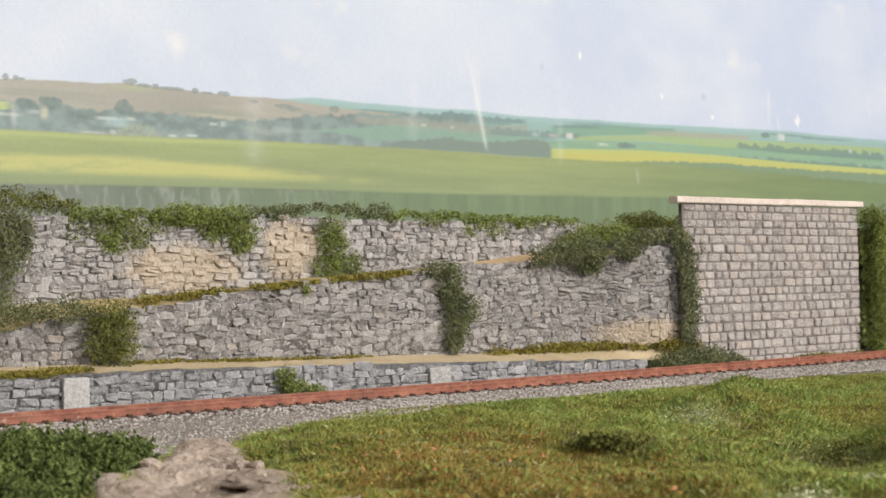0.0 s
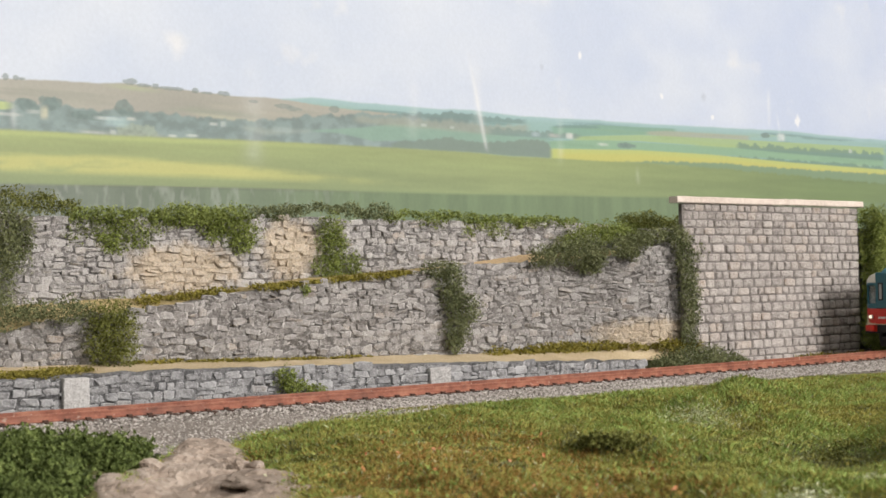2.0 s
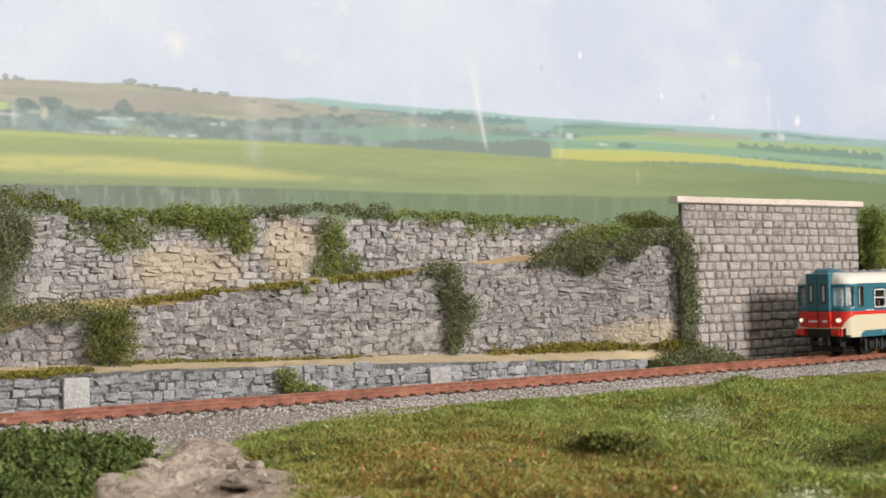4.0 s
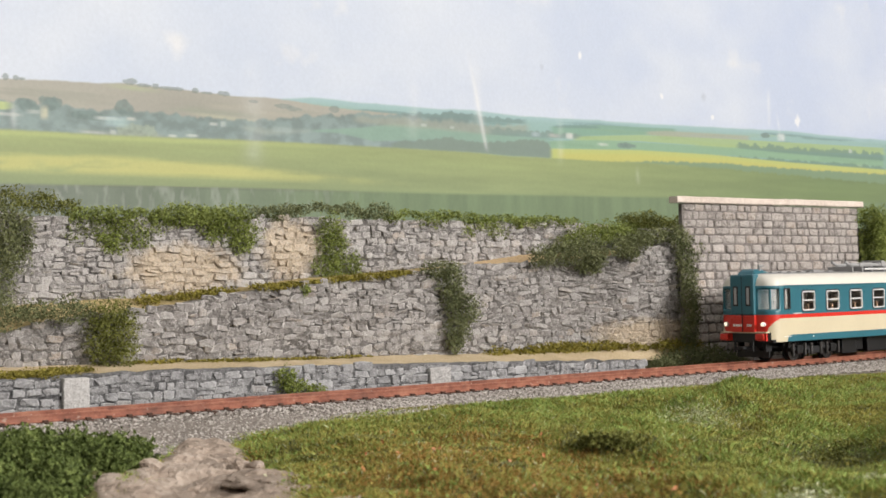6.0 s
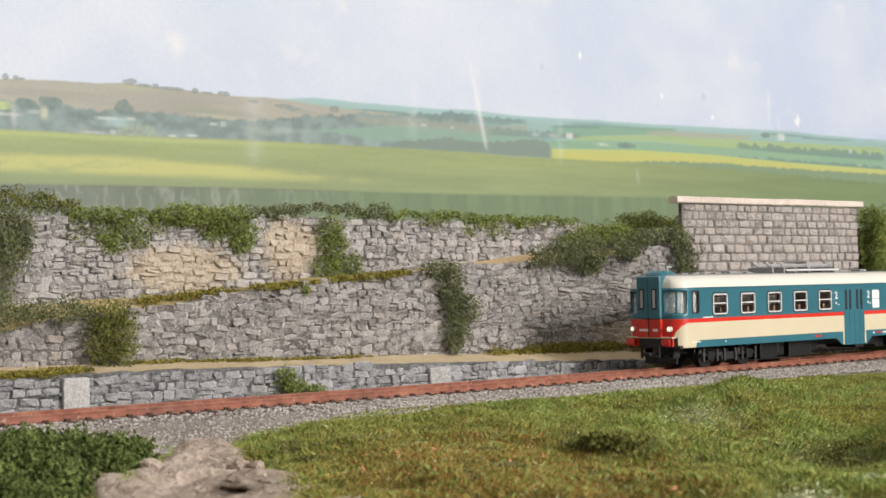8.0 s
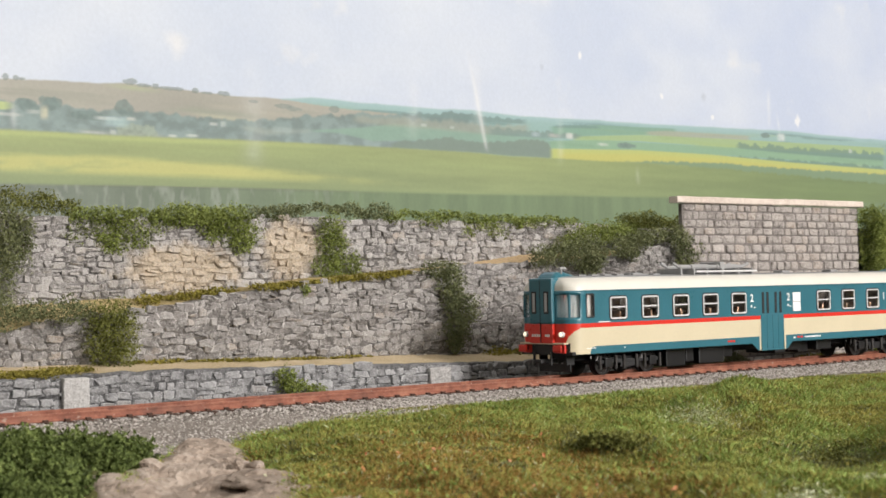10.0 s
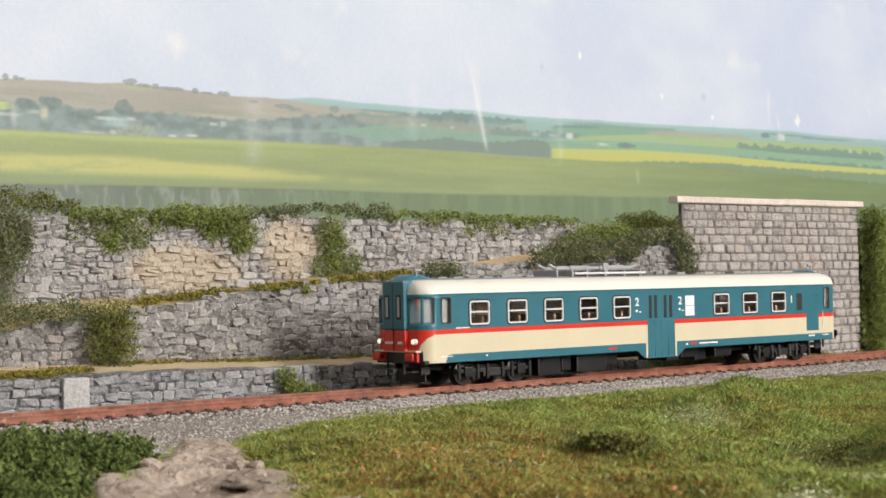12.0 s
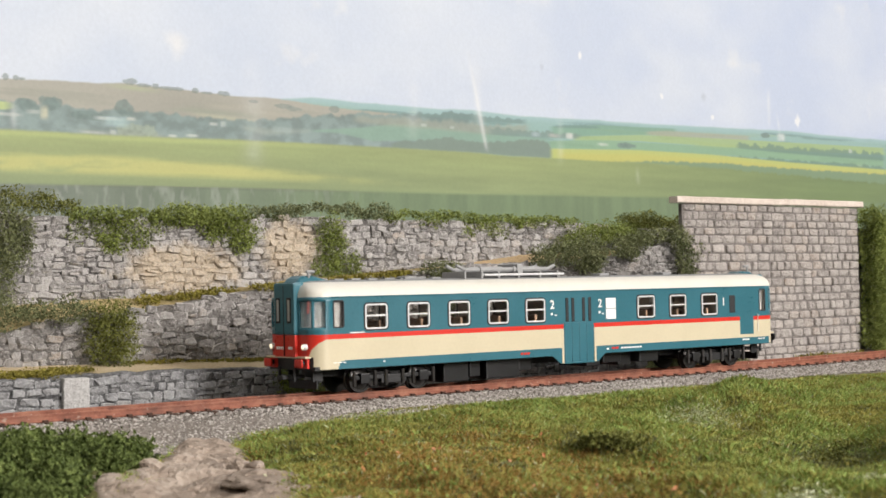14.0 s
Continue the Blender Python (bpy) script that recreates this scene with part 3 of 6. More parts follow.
    # small pale spots, then blue-grey ones
    for cs, cz, r in ((0.356, 0.154, 0.0045), (0.254, 0.1499, 0.0025), (0.20, 0.161, 0.002), (0.12, 0.18, 0.002), (0.345, 0.165, 0.0018)):
        lay(np.clip((1 - ((S - cs) ** 2 + (Z - cz) ** 2) / r ** 2 + (vgrid(S, Z, 0.003, 130) - 0.5) * 2), 0, 0.85), (0.93, 0.93, 0.94))
    for cs, cz, r in ((0.245, 0.163, 0.003), (0.085, 0.170, 0.002)):
        lay(0.35 * np.clip(1.2 - ((S - cs) ** 2 + (Z - cz) ** 2) / r ** 2, 0, 1), (0.38, 0.42, 0.5))
    lay(np.full_like(S, 0.10), (0.58, 0.63, 0.66))
    col *= 0.80

    ns, nz = S.shape
    X = S / 1.381
    verts = np.stack([X, 0.86 + 0.952 * X, Z], -1).reshape(-1, 3)
    i = (np.arange(ns - 1)[:, None] * nz + np.arange(nz - 1)[None]).ravel()
    faces = np.stack([i, i + nz, i + nz + 1, i + 1], -1)
    m, t, b = nodes("printed_landscape", 0.55, 0, 0.25)
    at = t.nodes.new("ShaderNodeVertexColor")
    at.layer_name = "print"
    vec = place(t)
    grain = ramp(t, noise_tex(t, vec, 500, 4, 0.7), [(0.3, (0.93, 0.93, 0.93)), (0.7, (1, 1, 1))])
    t.links.new(mix(t, 1.0, at.outputs[0], grain, "MULTIPLY"), b.inputs["Base Color"])
    bump(t, b, noise_tex(t, vec, 18, 2), 0.25, 0.004)
    ob = from_arrays("backdrop", verts, faces, m)
    ca = ob.data.color_attributes.new("print", "FLOAT_COLOR", "POINT")
    ca.data.foreach_set("color", np.concatenate([col.reshape(-1, 3), np.ones((ns * nz, 1))], 1).astype(np.float32).ravel())
    structure(ob, "flat printed photo of rolling green fields under a pale sky")
    nrm = Vector((0.952, -1, 0)).normalized()
    bm = bmesh.new()
    q = [(-0.228, -0.028), (0.394, -0.028), (0.394, 0.302), (-0.228, 0.302)]
    rings = [[bm.verts.new((x - nrm.x * o, 0.86 + 0.952 * x - nrm.y * o, zz)) for x, zz in q] for o in (0.002, 0.010)]
    bm.faces.new(rings[0])
    bm.faces.new(rings[1][::-1])
    for a in range(4):
        bm.faces.new((rings[0][a], rings[1][a], rings[1][(a + 1) % 4], rings[0][(a + 1) % 4]))
    structure(link("backdrop_panel", bm, BOARDM), "plywood panel that carries the printed backdrop")


def bank_edge(x):
    """How far in front of the track's middle the turf begins."""
    return np.interp(x, [-0.10, -0.0755, -0.067, -0.044, -0.030, -0.005, 0.022, 0.051, 0.072, 0.104, 0.130, 0.1686, 0.1945, 0.26], [0.052, 0.040, 0.032, 0.031, 0.028, 0.030, 0.035, 0.038, 0.038, 0.036, 0.035, 0.036, 0.046, 0.056])


def ground_z(x, y):
    """Height of the scenery: flat by the track, a grassy bank and rock nearer the front."""
    d = (ycen(x) - y) * 0.79
    z = -0.0064
    if d > 0.019:
        f = min(1, max(0, d - 0.004 - float(bank_edge(x))) / 0.03)
        z += f * (0.006 * fbm(x, y, 14, 3, 3.1) + 0.0025 * fbm(x, y, 45, 2, 7.7))
        z -= 0.006 * min(1, (d - 0.019) / 0.14) + 0.004 * min(1, max(0, d - 0.019) / 0.02) * min(1, max(0, -0.02 - x) / 0.05)
        e = d - float(bank_edge(x))
        if e > 0:
            g = min(1, e / 0.006)
            z += 0.0013 * g * g * (3 - 2 * g)
        z += 0.0015 * math.exp(-((x - 0.10) / 0.045) ** 2 - ((d - 0.10) / 0.05) ** 2)
        z -= 0.008 * math.exp(-((x - 0.121) / 0.020) ** 2 - ((d - 0.200) / 0.028) ** 2)
        z -= 0.0010 * math.exp(-((x - 0.135) / 0.032) ** 2 - ((d - 0.055) / 0.030) ** 2)
        z += 0.001 * math.exp(-((x + 0.14) / 0.035) ** 2 - ((d - 0.065) / 0.03) ** 2)
    return z


def ground():
    xs, ys = np.arange(-0.6, 0.72, 0.005), np.arange(0.16, 1.36, 0.005)
    v = np.array([(x, y, ground_z(x, y)) for x in xs for y in ys])
    n = len(ys)
    i = (np.arange(len(xs) - 1)[:, None] * n + np.arange(n - 1)[None]).ravel()
    structure(from_arrays("ground", v, np.stack([i, i + n, i + n + 1, i + 1], -1), EARTH, smooth=True), "green brown scenic ground of the layout")


A_TOP = [(-0.26, 0.008), (-0.162, 0.0087), (-0.134, 0.0097), (-0.107, 0.0096), (-0.066, 0.0083), (-0.001, 0.0061), (0.056, 0.0034), (0.098, 0.0017)]
B_BASE = [(-0.26, 0.0135), (-0.17, 0.013), (-0.113, 0.0119), (-0.07, 0.0104), (-0.022, 0.0096), (-0.001, 0.0087), (0.03, 0.008), (0.09, 0.0081), (0.123, 0.0079)]
B_TOP = [(-0.26, 0.020), (-0.17, 0.0249), (-0.142, 0.0309), (-0.126, 0.0319), (-0.106, 0.0347), (-0.091, 0.0381), (-0.06, 0.0415), (-0.022, 0.0445), (0.009, 0.0493), (0.04, 0.0503), (0.082, 0.0514), (0.095, 0.0555), (0.104, 0.0573), (0.113, 0.0565), (0.12, 0.054), (0.14, 0.052)]
C_BASE = [(-0.26, 0.030), (-0.176, 0.036), (-0.147, 0.0375), (-0.127, 0.0381), (-0.094, 0.0404), (-0.062, 0.0453), (-0.022, 0.0478), (0.01, 0.0507), (0.041, 0.0552), (0.075, 0.0560), (0.13, 0.060)]
C_TOP = [(-0.26, 0.076), (-0.176, 0.0745), (-0.164, 0.0709), (-0.083, 0.0708), (-0.057, 0.072), (-0.042, 0.0709), (0.005, 0.0714), (0.033, 0.069), (0.057, 0.0698), (0.075, 0.0686), (0.13, 0.068)]
KA, KB, KC, KD = 0.05, 0.085, 0.11, 0.053
prof = lambda pts, x: float(np.interp(x, [p[0] for p in pts], [p[1] for p in pts]))


def strip(name, x0, x1, step, section, mats, smooth=True):
    """A sheet swept along the track; section(x) gives rows of (k, z, out)."""
    v, f, n = [], [], 0
    xs = np.arange(x0, x1 + step / 2, step)
    for x in xs:
        row = section(x)
        n = len(row)
        for k, z, o in row:
            a, b = on_wall(x, k, o)
            v.append((a, b, z))
    for i in range(len(xs) - 1):
        for j in range(n - 1):
            a = i * n + j
            f.append((a, a + n, a + n + 1, a + 1))
    return from_arrays(name, v, f, mats, smooth=smooth)


def wob(x, z, s=90, a=0.0006):
    return a * noise.noise(Vector((x * s, z * s, s)))


def retaining(name, label, x0, x1, k, base, top, thick, mat, rows_n=30):
    def section(x):
        b, t = base(x), top(x) + wob(x, 0.3, 160, 0.0009)
        rows = []
        for i in range(rows_n + 1):
            z = b + (t - b) * i / rows_n
            rows.append((k, z, 0.0002 + wob(x, z) + 0.0005 * noise.noise(Vector((x * 330, z * 420, k * 90))) + 0.00045 * noise.noise(Vector((x * 800, z * 900, k * 50)))))
        return rows + [(k, t + 0.0003, -thick * 0.5), (k, t, -thick), (k, b, -thick)]
    return structure(strip(name, x0, x1, 0.0009, section, mat, False), label)


wall_lower = retaining("wall_lower", "low dark grey rubble stone wall beside the track", -0.25, 0.0975, KA, lambda x: -0.006, lambda x: prof(A_TOP, x), 0.006, MORTAR_B, 14)
wall_middle = retaining("wall_middle", "grey rubble stone retaining wall below a rising path", -0.25, 0.136, KB, lambda x: prof(B_BASE, x) - 0.003, lambda x: prof(B_TOP, x), 0.008, MORTAR_G, 40)
wall_upper = retaining("wall_upper", "weathered pale rubble stone wall overgrown with ivy", -0.25, 0.13, KC, lambda x: prof(C_BASE, x) - 0.004, lambda x: prof(C_TOP, x), 0.008, MORTAR_P, 36)


def ledges():
    def low(x):
        za, zb = prof(A_TOP, x), prof(B_BASE, x)
        return [(KA + (KB - KA) * i / 8 + (0.002 if i == 0 else 0), za - 0.0004 + (zb - za) * (i / 8) ** 1.2 + wob(x, i, 300, 0.0005), 0) for i in range(9)]
    structure(strip("path_lower", -0.25, 0.123, 0.002, low, SANDM), "ochre sand path on the lower terrace")

    def mid(x):
        za, zb = prof(B_TOP, x), prof(C_BASE, x)
        return [(KB + 0.003 + (KC - KB - 0.003) * i / 6, za - 0.0002 + (zb - za) * i / 6 + wob(x, i, 300, 0.0005), 0) for i in range(7)]
    structure(strip("path_upper", -0.25, 0.09, 0.002, mid, PATHM), "mossy ochre path rising along the upper terrace")

    def top(x):
        return [(KC + 0.003 + i * 0.012, prof(C_TOP, x) - 0.001 + wob(x, i, 60, 0.002), 0) for i in range(5)]
    structure(strip("hill_top", -0.25, 0.36, 0.004, top, EARTH), "dark earth behind the upper wall")


ledges()


def abutment():
    """The squared-stone wall with its pale coping, end return and the ground behind."""
    x0, x1 = 0.1212, 0.2368

    def section(x):
        rows = [(KD, -0.007 + 0.0861 * i / 6, 0) for i in range(7)]
        return rows + [(KD, 0.0791, -0.0022), (KD, -0.007, -0.0022)]
    w = structure(strip("wall_abutment", x0, x1, 0.004, section, MORTAR_D, False), "tall squared grey stone abutment wall with pale coping")
    for xe in (x0, x1):
        bm = bmesh.new()
        q = [on_wall(xe, KD, 0), on_wall(xe, KD, -0.0022)]
        bm.faces.new([bm.verts.new((*q[a], z)) for a, z in ((0, -0.007), (1, -0.007), (1, 0.0791), (0, 0.0791))])
        part("wall_end", bm, MORTAR_D, w)
    # coping in two slabs
    for a, b in ((x0 - 0.0045, 0.183), (0.1832, x1 + 0.002)):
        bm = bmesh.new()
        n = 14
        rings = []
        for i in range(n + 1):
            x = a + (b - a) * i / n
            dz = wob(x, 0.1, 200, 0.0003) + (0.0003 if a > 0.18 else 0)
            ring = [(*on_wall(x, KD, o), z + 0.0016 + dz) for o, z in ((0.0022, 0.0778), (0.0026, 0.0783), (0.0026, 0.0806), (0.0021, 0.0811), (-0.0030, 0.0811), (-0.0034, 0.0778))]
            rings.append([bm.verts.new(p) for p in ring])
        for r0, r1 in zip(rings, rings[1:]):
            for j in range(6):
                bm.faces.new((r0[j], r1[j], r1[(j + 1) % 6], r0[(j + 1) % 6]))
        bm.faces.new(rings[0])
        bm.faces.new(rings[-1][::-1])
        bmesh.ops.recalc_face_normals(bm, faces=bm.faces)
        part("coping_slab", bm, COPING, w, "pale pinkish stone coping slab")
    return w


wall_abutment = abutment()
wall_far = retaining("wall_far", "ivy covered stone wall beyond the abutment", 0.2405, 0.36, KD + 0.012, lambda x: -0.006, lambda x: 0.068, 0.006, MORTAR)

# ---- railway track ----


def track():
    tr = empty("railway_track", "rust brown model railway track on grey ballast", "railway track", kind="")
    x0, x1 = -0.26, 0.62
    for off, nm in ((0.00825, "rail"), (-0.00825, "rail")):
        bm = bmesh.new()
        profile = [(-0.0010, -0.0026), (0.0010, -0.0026), (0.0010, -0.0023), (0.00035, -0.0021), (0.00035, -0.0008), (0.00055, -0.0006), (0.00055, -0.0001), (0.00035, 0), (-0.00035, 0), (-0.00055, -0.0001), (-0.00055, -0.0006), (-0.00035, -0.0008), (-0.00035, -0.0021), (-0.0010, -0.0023)]
        rings = []
        for x in np.arange(x0, x1, 0.006):
            rings.append([bm.verts.new((*on_wall(x, 0, off + o), z)) for o, z in profile])
        for a, b in zip(rings, rings[1:]):
            for j in range(len(profile)):
                bm.faces.new((a[j], b[j], b[(j + 1) % len(profile)], a[(j + 1) % len(profile)]))
        bmesh.ops.recalc_face_normals(bm, faces=bm.faces)
        part(nm, bm, RAILM, tr, "rust painted steel rail")
    sl = box((-0.0014, -0.0150, -0.0046), (0.0014, 0.0150, -0.0026), 0.0002)
    sleeper = part("sleeper", sl, SLEEPM, tr)
    chair = None
    x, first = x0 + 0.004, True
    while x < x1 - 0.01:
        s = math.atan(slope(x))
        m = Matrix.Translation((*on_wall(x, 0), 0)) @ Matrix.Rotation(s, 4, "Z")
        ob = sleeper if first else new("sleeper", sleeper.data)
        ob.parent, ob.matrix_basis = tr, m
        for o in (-0.00825, 0.00825):
            if chair is None:
                bm = bmesh.new()
                box_into(bm, (-0.0009, -0.0019, -0.0027), (0.0009, 0.0019, -0.0019), 0.00015)
                chair = part("rail_chair", bm, SLEEPM, tr)
                c = chair
            else:
                c = new("rail_chair", chair.data)
                c.parent = tr
            c.matrix_basis = m @ Matrix.Translation((0, o, 0))
        first = False
        x += 0.0075 * math.cos(s)
    return tr


railway_track = track()


def pebbles(name, label, count, spread, size, mat, seed):
    """Loose small stones as one heap: squashed irregular octahedra."""
    rng = np.random.RandomState(seed)
    octa = np.array([(1, 0, 0), (-1, 0, 0), (0, 1, 0), (0, -1, 0), (0, 0, 1), (0, 0, -1)], float)
    tri = np.array([(0, 2, 4), (2, 1, 4), (1, 3, 4), (3, 0, 4), (2, 0, 5), (1, 2, 5), (3, 1, 5), (0, 3, 5)])
    c = spread(rng, count)
    n = len(c)
    ang = rng.rand(n) * math.tau
    v = octa[None] * (size * (0.55 + 0.9 * rng.rand(n, 6, 1)))
    v[..., 2] *= 0.75
    ca, sa = np.cos(ang)[:, None], np.sin(ang)[:, None]
    v = np.stack([v[..., 0] * ca - v[..., 1] * sa, v[..., 0] * sa + v[..., 1] * ca, v[..., 2] + v[..., 0] * 0.3], -1) + c[:, None]
    f = (tri[None] + (np.arange(n) * 6)[:, None, None]).reshape(-1, 3)
    return tagged(from_arrays(name, v.reshape(-1, 3), f, mat), label, "gravel", kind="stuff")


def ballast():
    # the bed under the stones
    def sp(x):
        return float(np.clip((-0.02 - x) / 0.06, 0, 1))

    def section(x):
        return [(0, -0.0062 - 0.0068 * sp(x), max(0.034 + 0.034 * sp(x), float(bank_edge(x)) + 0.005)), (0, -0.0050 - 0.0012 * sp(x), 0.026 + 0.010 * sp(x)), (0, -0.0036, 0.019), (0, -0.0034, 0), (0, -0.0036, -0.019), (0, -0.0050, -0.026), (0, -0.0062, -0.036)]
    structure(strip("ballast_bed", -0.26, 0.62, 0.004, section, BED), "grey granite ballast bed under the track")

    def spread(rng, count):
        x = -0.22 + 0.52 * rng.rand(count) ** 1.1
        f = np.clip((-0.02 - x) / 0.06, 0, 1)
        o = np.where(rng.rand(count) < 0.78, 0.010 + np.maximum(bank_edge(x) - 0.0085, 0.024 + 0.030 * f) * rng.rand(count), -0.026 + 0.036 * rng.rand(count))
        h = np.interp(o, [-0.026, -0.019, 0, 0.019, 0.026, 0.034], [-0.0050, -0.0036, -0.0033, -0.0034, -0.0046, -0.0054])
        h = h - f * np.interp(o, [0.019, 0.036, 0.068], [0, 0.0012, 0.0078])
        s = slope(x)
        n = np.hypot(s, 1)
        return np.stack([x + o * s / n, ycen(x) - o / n, h + 0.0004 * rng.rand(count)], -1)
    pebbles("ballast", "pale grey crushed stone ballast along the rails", 56000, spread, 0.00055, BALLAST, 5)


ballast()
ground()
backdrop()

# ---- the railcar: x runs from its leading buffers to its trailing ones, y across, z up from the rail head ----
MM = 0.001
P_TEAL = plain("teal_gloss", (0.030, 0.135, 0.175), 0.32)
P_CREAM = plain("cream_gloss", (0.60, 0.53, 0.375), 0.35, wear=0.05)
P_RED = plain("red_gloss", (0.60, 0.030, 0.018), 0.32, wear=0.08)
P_WHITE = plain("ivory_roof", (0.66, 0.64, 0.575), 0.42, wear=0.05)
P_GREY = plain("grey_roof", (0.26, 0.26, 0.26), 0.6)
P_BLACK = plain("black_frame", (0.012, 0.012, 0.013), 0.5)
P_DGREY = plain("dark_grey_box", (0.014, 0.014, 0.015), 0.32)
P_SILVER = plain("silver_trim", (0.68, 0.68, 0.68), 0.35, 0.15, wear=0.05)
P_TUBE = plain("grey_pipe", (0.30, 0.30, 0.30), 0.4)
P_STEEL = plain("blackened_steel", (0.045, 0.042, 0.04), 0.3, 0.5)
P_SEAT = plain("brown_seat", (0.26, 0.16, 0.10), 0.6)
P_DESK = plain("grey_desk", (0.16, 0.16, 0.16), 0.5)
P_BACKING = plain("grey_blind", (0.22, 0.22, 0.215), 0.6)
P_LINING_GLARE = plain("white_cab_lining", (0.75, 0.74, 0.71), 0.5)
P_INNER = plain("pale_inner_lining", (0.55, 0.49, 0.42), 0.6)
P_OPAL = plain("opal_white_pane", (0.85, 0.85, 0.85), 0.25, wear=0.02)
P_BAR_GLINT = plain("grey_frosted_pane", (0.40, 0.405, 0.40), 0.08)
P_LETTER = plain("white_lettering", (0.8, 0.8, 0.78), 0.5, wear=0.03)
P_RUBBER = plain("black_rubber", (0.012, 0.013, 0.015), 0.6)


def glass_mat():
    m, t, b = nodes("clear_glass", 0.03, 0, 0.5)
    b.inputs["Base Color"].default_value = (0.88, 0.87, 0.85, 1)
    b.inputs["Transmission Weight"].default_value = 1.0
    b.inputs["IOR"].default_value = 1.42
    return m


def lamp_mat():
    m, t, b = nodes("lit_headlamp", 0.2)
    b.inputs["Base Color"].default_value = (0.9, 0.85, 0.7, 1)
    b.inputs["Emission Color"].default_value = (1.0, 0.86, 0.62, 1)
    b.inputs["Emission Strength"].default_value = 1.2
    return m


GLASS, LAMPM = glass_mat(), lamp_mat()
HW = 16.55            # half width
X0, X1 = 3.2, 268.8   # body ends
Z_LOW, Z_STRIP, Z_RED0, Z_RED1, Z_EAVE = 9.9, 13.1, 21.1, 22.9, 36.9
WIN = [(27.2, 37.7), (47.5, 58.2), (67.9, 78.6), (88.3, 99.0), (108.6, 119.2), (174.0, 184.8), (194.6, 205.2), (215.6, 226.2)]
WZ0, WZ1 = 24.3, 33.9
SLITS = [(131.0, 132.6), (134.4, 136.0), (140.6, 142.2), (144.2, 145.8)]
DOOR = (129.7, 147.4)
RDOOR = (242.0, 251.6)
CORNER = 6.5          # plan radius of the ends


def outline(inset=0.0):
    """Plan of the body, from the middle of the trailing end along the near side, round the nose and back: (x, y, on_side)."""
    pts = []
    hw, r = HW - inset, CORNER
    bow = 1.0

    def endx(y, nose):
        return (X0 + inset + bow * (y / HW) ** 2) if nose else (X1 - inset - bow * (y / HW) ** 2)
    xs = sorted({v for w in WIN for v in w} | {v for w in SLITS for v in w} | set(DOOR) | set(RDOOR)
                | {12.9, 13.8, 14.8, 15.3, 16.0, 17.4, 19.2, 154.6, 160.6, 234.4, 238.8, 256.0, 260.0, 126.0, 151.0, 123.0} | {X0 + CORNER + 1.0, X1 - CORNER - 1.0})
    near = []
    n = 24
    # nose right half, from the centre line to the near side
    for y in (0, -3.5, -7.2, -7.9):
        near.append((endx(y, True), y))
    cx, cy = X0 + inset + bow + r, -(hw - r)
    for i in range(n + 1):
        a = math.pi / 2 * i / n
        near.append((cx - r * math.cos(a) - bow * (1 - i / n) * 0.35, cy - r * math.sin(a)))
    near += [(x, -hw) for x in xs if X0 + r + 1.4 < x < X1 - r - 1.4]
    cx2 = X1 - inset - bow - r
    for i in range(n + 1):
        a = math.pi / 2 * (1 - i / n)
        near.append((cx2 + r * math.cos(a) + bow * (i / n) * 0.35, cy - r * math.sin(a)))
    for y in (-7.9, -7.2, -3.5, 0):
        near.append((endx(y, False), y))
    far = [(x, -y) for x, y in near[1:-1]][::-1]
    return near + far, n


